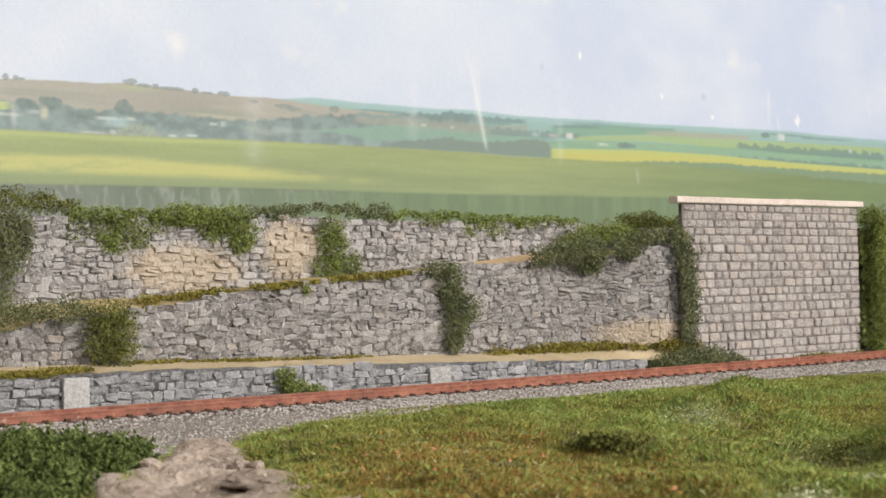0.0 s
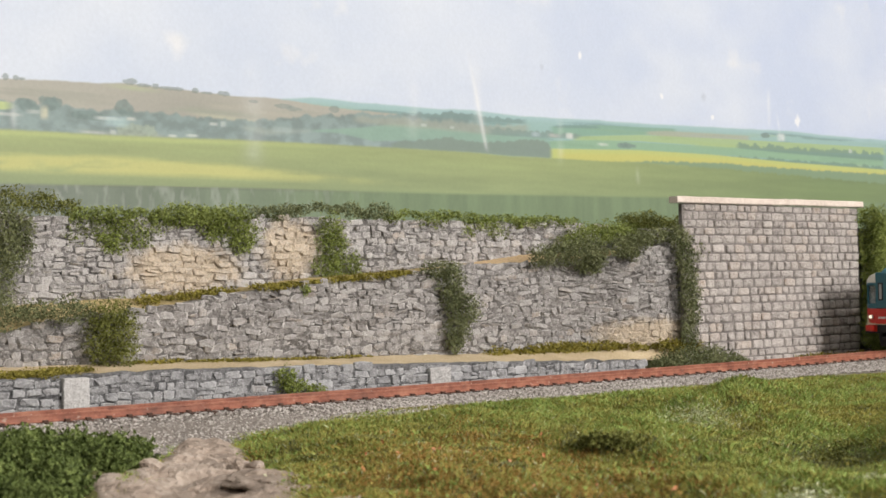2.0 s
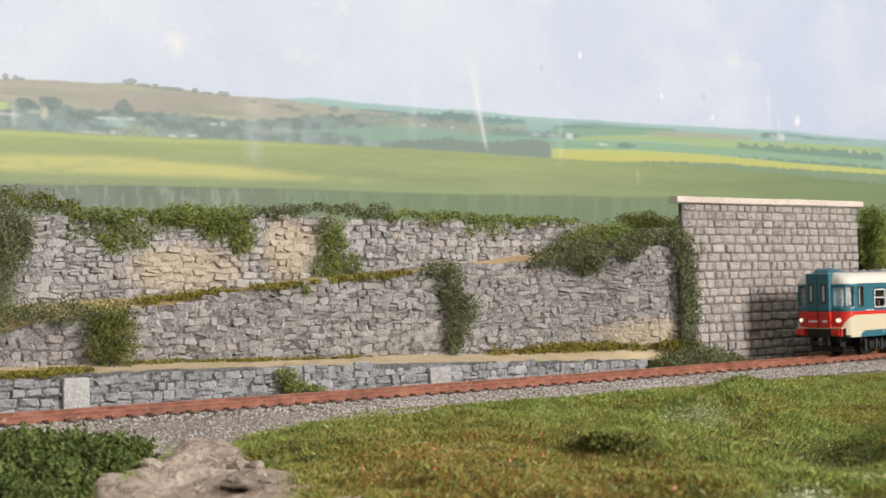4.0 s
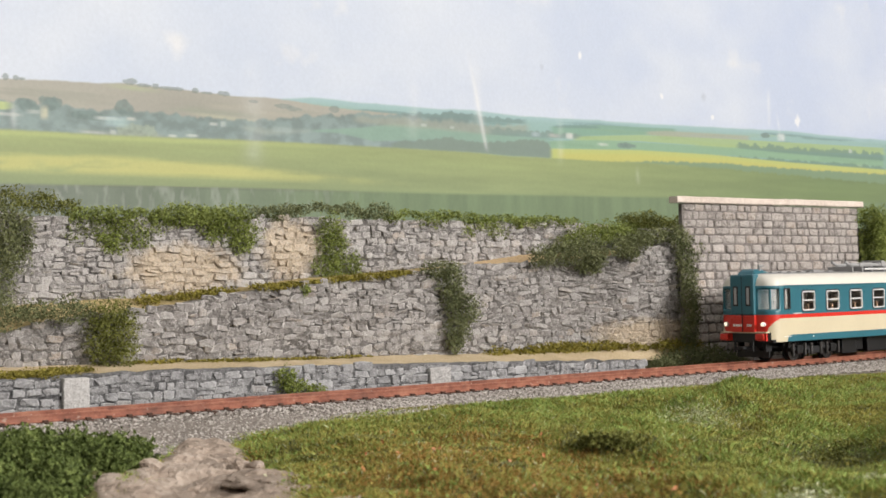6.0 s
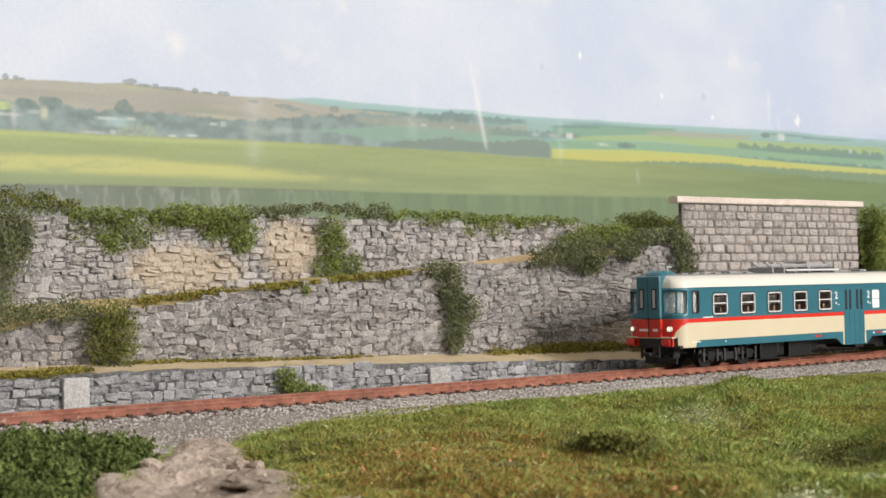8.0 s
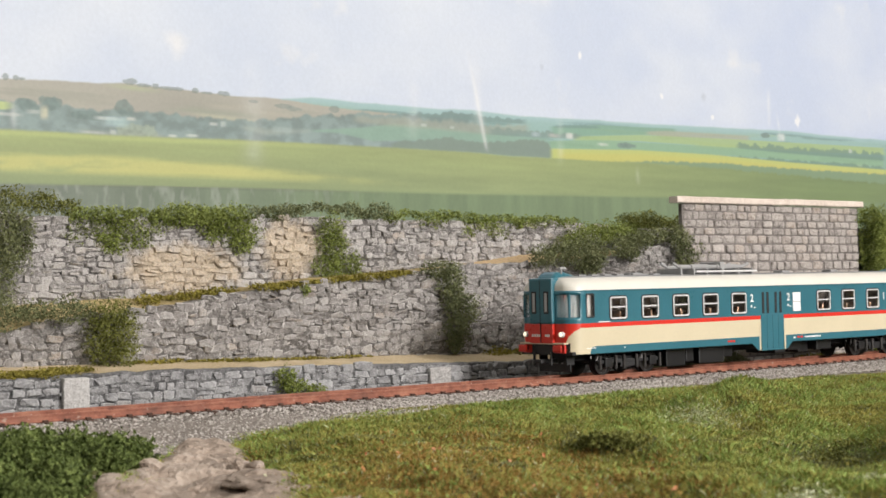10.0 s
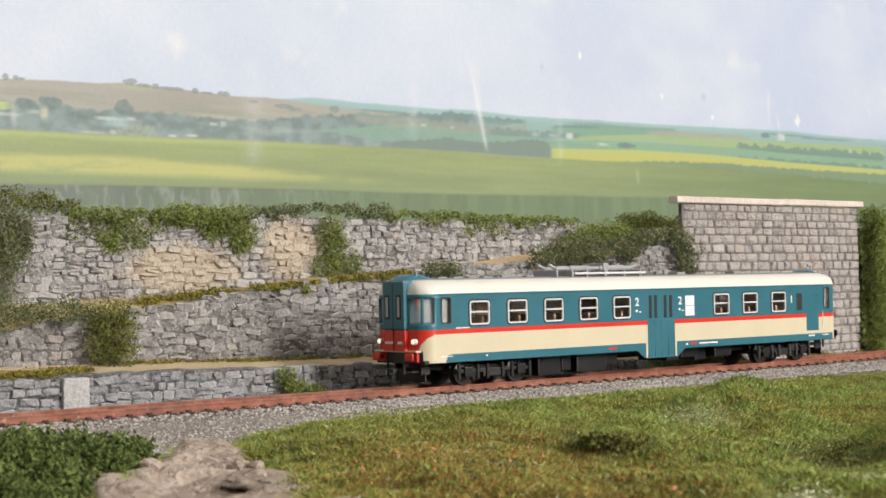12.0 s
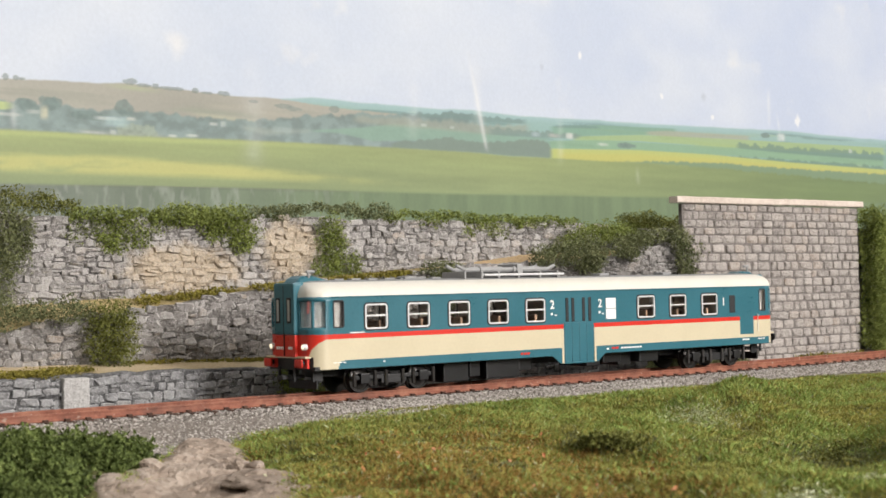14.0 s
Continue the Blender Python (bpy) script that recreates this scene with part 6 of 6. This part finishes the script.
def loose_rocks():
    rng = random.Random(8)
    for x, y, s in ((-0.0665, 0.452, 0.0048), (-0.060, 0.449, 0.0036), (-0.0555, 0.446, 0.0028), (-0.073, 0.457, 0.003), (-0.084, 0.437, 0.0035)):
        bm = bmesh.new()
        bmesh.ops.create_icosphere(bm, subdivisions=2, radius=s)
        for v in bm.verts:
            v.co *= 1 + 0.45 * noise.noise(v.co * 330 + Vector((x * 99, 0, 0)))
            v.co.z *= 0.62
            v.co += Vector((x, y, ground_z(x, y) + 0.0026))
        tagged(link("rock", bm, ROCK), "rough brown stone lying on the outcrop", "rock", "loose rocks")


loose_rocks()


def ground_bush(name, label, blobs, mat, seed, size=0.00078, density=1.7):
    rng = np.random.RandomState(seed)
    top = empty(name, label, "bush", "ground bushes")
    for x, y, r, h in blobs:
        n = int(density * 7e6 * r * (r + h))
        d = rng.randn(n, 3)
        d /= np.linalg.norm(d, axis=1, keepdims=True)
        d[:, 2] = np.abs(d[:, 2])
        lump = np.array([noise.noise(Vector((p[0] * 2.4 + seed, p[1] * 2.4 + x * 50, p[2] * 2.4))) + 0.6 * noise.noise(Vector((p[0] * 7, p[1] * 7 + x * 90, p[2] * 7 + seed))) for p in d])[:, None]
        p = d * (0.4 + 0.65 * rng.rand(n, 1) ** 0.5) * (1 + 0.45 * lump) * np.array((r, r, 0.9 * h))
        leaves_mesh("leaf_clump", p + np.array((x, y, ground_z(x, y) - 0.001)), size, mat, rng).parent = top


ground_bush("bush", "dense mid-green foam bush beside the rock", [(-0.140, 0.455, 0.018, 0.011), (-0.125, 0.458, 0.016, 0.012), (-0.110, 0.462, 0.013, 0.011), (-0.098, 0.463, 0.010, 0.010), (-0.118, 0.430, 0.015, 0.011), (-0.135, 0.420, 0.017, 0.011), (-0.109, 0.410, 0.012, 0.010), (-0.108, 0.385, 0.012, 0.010), (-0.152, 0.470, 0.013, 0.011), (-0.121, 0.375, 0.015, 0.010), (-0.107, 0.36, 0.011, 0.009), (-0.128, 0.395, 0.015, 0.010), (-0.097, 0.435, 0.008, 0.009), (-0.101, 0.405, 0.009, 0.009), (-0.103, 0.375, 0.009, 0.009), (-0.1, 0.35, 0.009, 0.008)], L_GREEN, 40)
# the next two scrubs stand for the shade in hollows of the turf
ground_bush("low_bush", "dark brown green scrub put in for a shaded hollow", [(0.049, 0.463, 0.008, 0.0045), (0.055, 0.459, 0.007, 0.004), (0.043, 0.468, 0.006, 0.004)], L_OLIVE, 41, 0.0007, 1.0)
ground_bush("low_bush", "dark tangled scrub put in for a hollow's shade", [(0.112, 0.460, 0.009, 0.003), (0.122, 0.462, 0.010, 0.003), (0.124, 0.478, 0.010, 0.003), (0.131, 0.492, 0.009, 0.003), (0.119, 0.490, 0.007, 0.0025), (0.121, 0.446, 0.007, 0.003)], L_OLIVE, 42, 0.0006, 0.8)
ground_bush("grass_tuft", "pale grass tuft in the turf", [(0.0850, 0.3670, 0.008, 0.0030), (0.0790, 0.3630, 0.005, 0.0025), (0.0900, 0.3730, 0.005, 0.0025)], L_PALE, 44, 0.0006, 0.9)
ground_bush("grass_tuft", "pale grass tuft in the turf", [(0.1050, 0.3790, 0.006, 0.0030), (0.1095, 0.3830, 0.005, 0.003)], L_PALE, 45, 0.0006, 0.9)
ground_bush("low_bush", "small dark tuft by the rock", [(-0.041, 0.458, 0.006, 0.004), (-0.036, 0.462, 0.004, 0.003)], L_OLIVE, 43, 0.0007, 0.9)


def grass():
    g_green = leaf_mat("fresh_grass", (0.135, 0.205, 0.045), (0.265, 0.36, 0.085), (0.43, 0.53, 0.17))
    g_olive = leaf_mat("olive_grass", (0.17, 0.165, 0.04), (0.29, 0.275, 0.065), (0.44, 0.40, 0.11))
    g_rust = leaf_mat("rust_turf", (0.22, 0.135, 0.035), (0.36, 0.225, 0.06), (0.52, 0.33, 0.11))
    g_pale = leaf_mat("dry_pale_grass", (0.36, 0.40, 0.20), (0.52, 0.55, 0.32), (0.70, 0.72, 0.52))
    mats = [g_green, g_olive, g_rust, g_pale, L_DARK]
    rng = np.random.RandomState(77)
    pts = []
    total = 285000
    while len(pts) < total:
        y = 0.27 + 0.55 * rng.rand() ** 0.9
        x = (rng.rand() - 0.5) * 2 * (0.31 * y + 0.01)
        d = (ycen(x) - y) * 0.79
        if d < float(bank_edge(x)) + 0.003 * noise.noise(Vector((x * 200, y * 200, 0))):
            continue
        if in_rock(x, y) > -0.12 + 0.5 * rng.rand() ** 3:
            continue
        if x < -0.088 + 0.05 * max(0, 0.42 - y) and y < 0.49:
            continue
        pts.append((x, y))
    p = np.array(pts)
    z = np.array([ground_z(a, b) for a, b in pts])
    zone = np.array([noise.noise(Vector((a * 22, b * 22, 9))) for a, b in pts])
    fine = np.array([noise.noise(Vector((a * 90, b * 90, 3))) for a, b in pts])
    rust = np.exp(-((p[:, 0] - 0.012 - (0.40 - p[:, 1]) * 0.12) / 0.052) ** 2 - ((p[:, 1] - 0.41) / 0.09) ** 2) + 0.45 * fine + 0.35 * zone
    pale = np.exp(-((p[:, 0] - 0.0845) / 0.008) ** 2 - ((p[:, 1] - 0.357) / 0.014) ** 2) + 0.5 * np.exp(-((p[:, 0] - 0.091) / 0.016) ** 2 - ((p[:, 1] - 0.552) / 0.02) ** 2) + 0.7 * np.exp(-((p[:, 0] - 0.101) / 0.006) ** 2 - ((p[:, 1] - 0.352) / 0.006) ** 2)
    # darker blades put the hollow's shade into the grass colour
    dark = np.exp(-((p[:, 0] - 0.121) / 0.015) ** 2 - ((p[:, 1] - 0.468) / 0.03) ** 2) * 0.8
    r = rng.rand(total)
    idx = np.where(r + 0.8 * (zone + fine) < 0.45, 1, 0)
    idx = np.where(rng.rand(total) < np.clip(rust * 1.4 - 0.2, 0, 0.74), 2, idx)
    idx = np.where((rng.rand(total) < np.clip(rust, 0, 0.45)) & (idx == 0), 1, idx)
    idx = np.where(rng.rand(total) < np.clip(pale * 1.2 - 0.1, 0.015, 0.85), 3, idx)
    idx = np.where(rng.rand(total) < np.clip(dark + np.maximum(0, -fine - 0.25) * 1.2, 0, 0.7), 4, idx)
    h = 0.0019 * (0.5 + 0.9 * rng.rand(total)) * (1 + 0.35 * zone) * np.where(idx == 2, 0.7, 1)
    lean = rng.randn(total, 2) * 0.55
    th = rng.rand(total) * math.tau
    w = 0.00009 + 0.00008 * rng.rand(total)
    base = np.column_stack([p, z - 0.0003])
    side = np.column_stack([np.cos(th) * w, np.sin(th) * w, np.zeros(total)])
    tip = base + np.column_stack([lean[:, 0] * h, lean[:, 1] * h, h])
    mid = base + np.column_stack([lean[:, 0] * h * 0.3, lean[:, 1] * h * 0.3, h * 0.6])
    v = np.stack([base - side, base + side, mid + side * 0.8, tip, mid - side * 0.8], 1).reshape(-1, 3)
    f = np.arange(total * 5).reshape(total, 5)
    ob = from_arrays("grass", v, f, mats)
    ob.data.polygons.foreach_set("material_index", idx.astype(np.int32))
    tagged(ob, "mixed green and rust static grass on the bank", "grass", kind="stuff")
    # crumbs of ground foam between the blades
    pick = rng.rand(total) < 0.40
    c = base[pick] + np.column_stack([rng.randn(pick.sum(), 2) * 0.0005, 0.0004 + 0.0012 * rng.rand(pick.sum())])
    ob = leaves_mesh("turf_crumbs", c, 0.00045, mats, rng, index=idx[pick])
    tagged(ob, "coloured foam turf crumbs among the grass", "turf", kind="stuff")
    # a few fallen orange flecks
    rs = np.flatnonzero(rust > 0.45)
    fl = base[rng.choice(rs, 36)] + np.array((0, 0, 0.0022))
    orange = leaf_mat("orange_fleck", (0.45, 0.16, 0.07), (0.6, 0.25, 0.12), (0.7, 0.36, 0.2))
    tagged(leaves_mesh("fallen_leaves", fl, 0.0008, orange, rng), "orange foam flecks lying in the grass", "leaves", kind="stuff")


grass()

# ---- stones of the walls, last ----


def stone_variants(count, jitter, chamfer, face, tilt_most, seed):
    """Angular unit stones: x and z from -0.5 to 0.5, the face towards -y. Two points near each corner, knocked about."""
    rng = random.Random(seed)
    out = []
    for _ in range(count):
        base = []
        for sx, sz in ((1, 1), (-1, 1), (-1, -1), (1, -1)):
            ca, cb = rng.uniform(0.4, 1.6) * chamfer, rng.uniform(0.4, 1.6) * chamfer
            two = [(sx * 0.5, sz * (0.5 - ca)), (sx * (0.5 - cb), sz * 0.5)]
            if sx * sz < 0:
                two.reverse()
            base += [(x * (1 - rng.uniform(0, jitter)), z * (1 - rng.uniform(0, jitter))) for x, z in two]
        n = len(base)
        tilt, tip = rng.uniform(-tilt_most, tilt_most), rng.uniform(-tilt_most, tilt_most)
        v = [(x, 0.6, z) for x, z in base]
        v += [(x, -0.40 + tilt * x + tip * z, z) for x, z in base]
        k = face * rng.uniform(0.94, 1.05)
        ox, oz = rng.uniform(-0.05, 0.05), rng.uniform(-0.05, 0.05)
        v += [(x * k + ox, -0.85 + 1.3 * tilt * x + 1.3 * tip * z + rng.uniform(-0.16, 0.16), z * k + oz) for x, z in base]
        v.append((rng.uniform(-0.2, 0.2), -0.9 + rng.uniform(-0.22, 0.1), rng.uniform(-0.2, 0.2)))
        f = []
        for l in (0, n):
            for i in range(n):
                j = (i + 1) % n
                f += [(l + i, l + j, l + n + j), (l + i, l + n + j, l + n + i)]
        f += [(2 * n + i, 2 * n + (i + 1) % n, 3 * n) for i in range(n)]
        rim = [0] * (2 * n) + [1 if rng.random() < 0.7 else 0 for _ in range(n) for _ in (0, 1)] + [0] * n
        out.append((np.array(v), np.array(f), np.array(rim, np.int32)))
    return out


def lay_stones(wall, name, k, rows, variants, mats, single):
    """rows: (x, z, width, height, depth, turn). Stones for which single(x) holds are parts; the others are joined."""
    meshes, loose_v, loose_f, loose_m, count, nv = [], [], [], [], 0, 0
    for v, f, rim in variants:
        me = bpy.data.meshes.new(name)
        me.from_pydata([tuple(p) for p in v], [], [tuple(int(a) for a in t) for t in f])
        for m in mats:
            me.materials.append(m)
        me.polygons.foreach_set("material_index", rim)
        meshes.append(me)
    rng = random.Random(len(rows))
    for x, z, w, h, d, turn in rows:
        i = rng.randrange(len(variants))
        m = Matrix.Translation((*on_wall(x, k, wob(x, z)), z)) @ Matrix.Rotation(math.atan(slope(x) - (bend(x + 0.001, k) - bend(x - 0.001, k)) / 0.002), 4, "Z") @ Matrix.Rotation(turn, 4, "Y") @ Matrix.Diagonal((w, d, h, 1))
        if single(x) and count < 300:
            ob = new(name, meshes[i])
            ob.parent, ob.matrix_basis = wall, m
            count += 1
        else:
            mm = np.array(m)
            v, f, rim = variants[i]
            loose_v.append(v @ mm[:3, :3].T + mm[:3, 3])
            loose_f.append(f + nv)
            loose_m.append(rim)
            nv += len(v)
    if loose_v:
        ob = from_arrays("joined_stones", np.concatenate(loose_v), np.concatenate(loose_f), mats, wall)
        ob.data.polygons.foreach_set("material_index", np.concatenate(loose_m))
        tagged(ob, kind="stuff")


def courses(x0, x1, base, top, h0, h1, w0, w1, d0, d1, seed, gap=0.9, wave=0.0012, turn=0.12):
    rng = random.Random(seed)
    rows, z = [], -0.006
    while z < 0.085:
        h = rng.uniform(h0, h1)
        x = x0 + rng.uniform(0, 0.004)
        while x < x1:
            w = rng.uniform(w0, w1)
            dx = w / math.hypot(1, slope(x))
            xc = x + dx / 2
            zc = z + h / 2 + wave * noise.noise(Vector((xc * 45, z * 60, seed))) + rng.uniform(-0.12, 0.12) * h
            if base(xc) < zc < top(xc) + h * 0.05:
                if rng.random() < 0.16:
                    for q in (-0.27, 0.27):
                        rows.append((xc, zc + q * h, w * gap, h * 0.5, rng.uniform(d0, d1), rng.uniform(-turn, turn)))
                else:
                    rows.append((xc, zc, w * gap * rng.uniform(0.94, 1.06), h * gap * rng.uniform(0.9, 1.2), rng.uniform(d0, d1), rng.uniform(-turn, turn)))
            x += dx
        z += h
    return rows


rubble = stone_variants(60, 0.42, 0.15, 0.85, 0.9, 1)
slabs = stone_variants(40, 0.34, 0.16, 0.84, 0.7, 5)
block = stone_variants(30, 0.17, 0.14, 0.76, 0.40, 2)
lay_stones(wall_lower, "stone", KA, courses(-0.185, 0.0965, lambda x: -0.005, lambda x: prof(A_TOP, x) - 0.0005, 0.0020, 0.0036, 0.0034, 0.0095, 0.0005, 0.0015, 11, 1.12, 0.0014, 0.12), slabs, (ST_BLUE, ED_BLUE), lambda x: True)
lay_stones(wall_middle, "stone", KB, courses(-0.19, 0.134, lambda x: prof(B_BASE, x) - 0.001, lambda x: prof(B_TOP, x) + 0.0002, 0.0019, 0.0036, 0.0030, 0.0088, 0.0003, 0.0015, 12, 1.18, 0.0024, 0.24), rubble, (ST_GREY, ED_GREY), lambda x: -0.058 < x < 0.03)
lay_stones(wall_upper, "stone", KC, courses(-0.19, 0.085, lambda x: prof(C_BASE, x) - 0.001, lambda x: prof(C_TOP, x) + 0.0004, 0.0020, 0.0035, 0.0030, 0.0086, 0.0004, 0.0016, 13, 1.16, 0.0018, 0.17), rubble, (ST_PALE, ED_PALE), lambda x: -0.165 < x < -0.075)
lay_stones(wall_far, "stone", KD + 0.012, courses(0.242, 0.30, lambda x: -0.004, lambda x: 0.066, 0.003, 0.0045, 0.004, 0.008, 0.0006, 0.001, 15), rubble, (ST_PALE, ED_PALE), lambda x: True)


def block_rows():
    rng = random.Random(14)
    rows, z = [], -0.0045
    while z < 0.0781:
        h = min(rng.uniform(0.0038, 0.0053), 0.0791 - z)
        if 0.0791 - z - h < 0.003:
            h = 0.0791 - z
        x = 0.1213
        while x < 0.2360:
            w = rng.choice((0.0052, 0.0066, 0.0078, 0.0092, 0.0105)) * rng.uniform(0.92, 1.08)
            dx = w / math.hypot(1, slope(x))
            if x + dx > 0.2335:
                dx = 0.2367 - x
                w = dx * math.hypot(1, slope(x))
            rows.append((x + dx / 2, z + h / 2, w * 0.965, h * 0.95, rng.uniform(0.0006, 0.0013), rng.uniform(-0.015, 0.015)))
            x += dx
        z += h
    return rows


lay_stones(wall_abutment, "block", KD, block_rows(), block, (ST_BLOCK, ED_BLOCK), lambda x: True)


def piers():
    pale = stone_mat("pale_pier", (0.27, 0.26, 0.25), (0.42, 0.41, 0.40), (0.58, 0.57, 0.56), dusty=0.6)
    for x0, x1, z1 in ((-0.1422, -0.1340, 0.0087), (-0.0083, 0.0008, 0.0045)):
        bm = bmesh.new()
        xc = (x0 + x1) / 2
        w = (x1 - x0) * math.hypot(1, slope(xc)) / 2
        box_into(bm, (-w, -0.0030, -0.0055), (w, 0.004, z1), 0.0004)
        bmesh.ops.subdivide_edges(bm, edges=bm.edges, cuts=3, use_grid_fill=True)
        m = Matrix.Translation((*on_wall(xc, KA), 0)) @ Matrix.Rotation(math.atan(slope(xc)), 4, "Z")
        for v in bm.verts:
            v.co += Vector((0, 1, 0)) * 0.0005 * noise.noise(v.co * 420) + Vector((0, 0, 0.0004 * noise.noise(v.co * 300)))
            v.co = m @ v.co
        tagged(link("stone_pier", bm, pale), "pale grey square stone pier in the low wall", "stone pier", "piers of the low wall")


piers()


def foot_stones():
    rng = random.Random(4)
    for x, s in ((0.137, 0.0022), (0.1405, 0.0026), (0.146, 0.0020), (0.1475, 0.0024), (0.152, 0.0018)):
        bm = bmesh.new()
        bmesh.ops.create_icosphere(bm, subdivisions=2, radius=s)
        a, b = on_wall(x, KD, 0.011 + rng.uniform(-0.002, 0.002))
        for v in bm.verts:
            v.co *= 1 + 0.4 * noise.noise(v.co * 500 + Vector((x * 300, 0, 0)))
            v.co.x *= 1.3
            v.co.z *= 0.7
            v.co += Vector((a, b, -0.0035))
        tagged(link("loose_stone", bm, ST_PALE), "pale loose stone at the abutment's foot", "stone", "loose stones by the abutment")


foot_stones()


def car_pose(xp):
    """The railcar with its front bogie pivot at xp along the track and its rear pivot on the track behind."""
    x2 = xp + 0.14
    for _ in range(25):
        x2 -= 0.79 * (math.hypot(x2 - xp, ycen(x2) - ycen(xp)) - 0.1832)
    th = math.atan2(ycen(x2) - ycen(xp), x2 - xp)
    return Matrix.Translation((xp - 0.0437 * math.cos(th), ycen(xp) - 0.0437 * math.sin(th), 0)) @ Matrix.Rotation(th, 4, "Z")


RUN = [(0.0, 0.318), (0.5, 0.306), (1.0, 0.294), (1.5, 0.281), (2, 0.2679), (2.5, 0.2572), (3, 0.2463), (5.5, 0.1849), (6.0, 0.1751), (6.5, 0.1614), (7.0, 0.1481), (7.5, 0.1379), (8.0, 0.1245), (10.5, 0.0585), (11.0, 0.0432), (11.5, 0.03), (12.0, 0.0123), (12.5, -0.0012), (13.0, -0.0157), (13.5, -0.0269), (14, -0.0275)]


def motions():
    walk(railcar, [(t, car_pose(x)) for t, x in RUN])
    # the wheels roll by the way run, a row each tenth of a second
    steps = [i / 10 for i in range(141)]
    way = [(RUN[0][1] - float(np.interp(t, [r[0] for r in RUN], [r[1] for r in RUN]))) * 1.29 for t in steps]
    for axle, x in wheelsets:
        walk(axle, [(t, pose(x * MM, 0, 5.3 * MM, 0, -math.degrees(w / (5.3 * MM)), 0)) for t, w in zip(steps, way)])


motions()
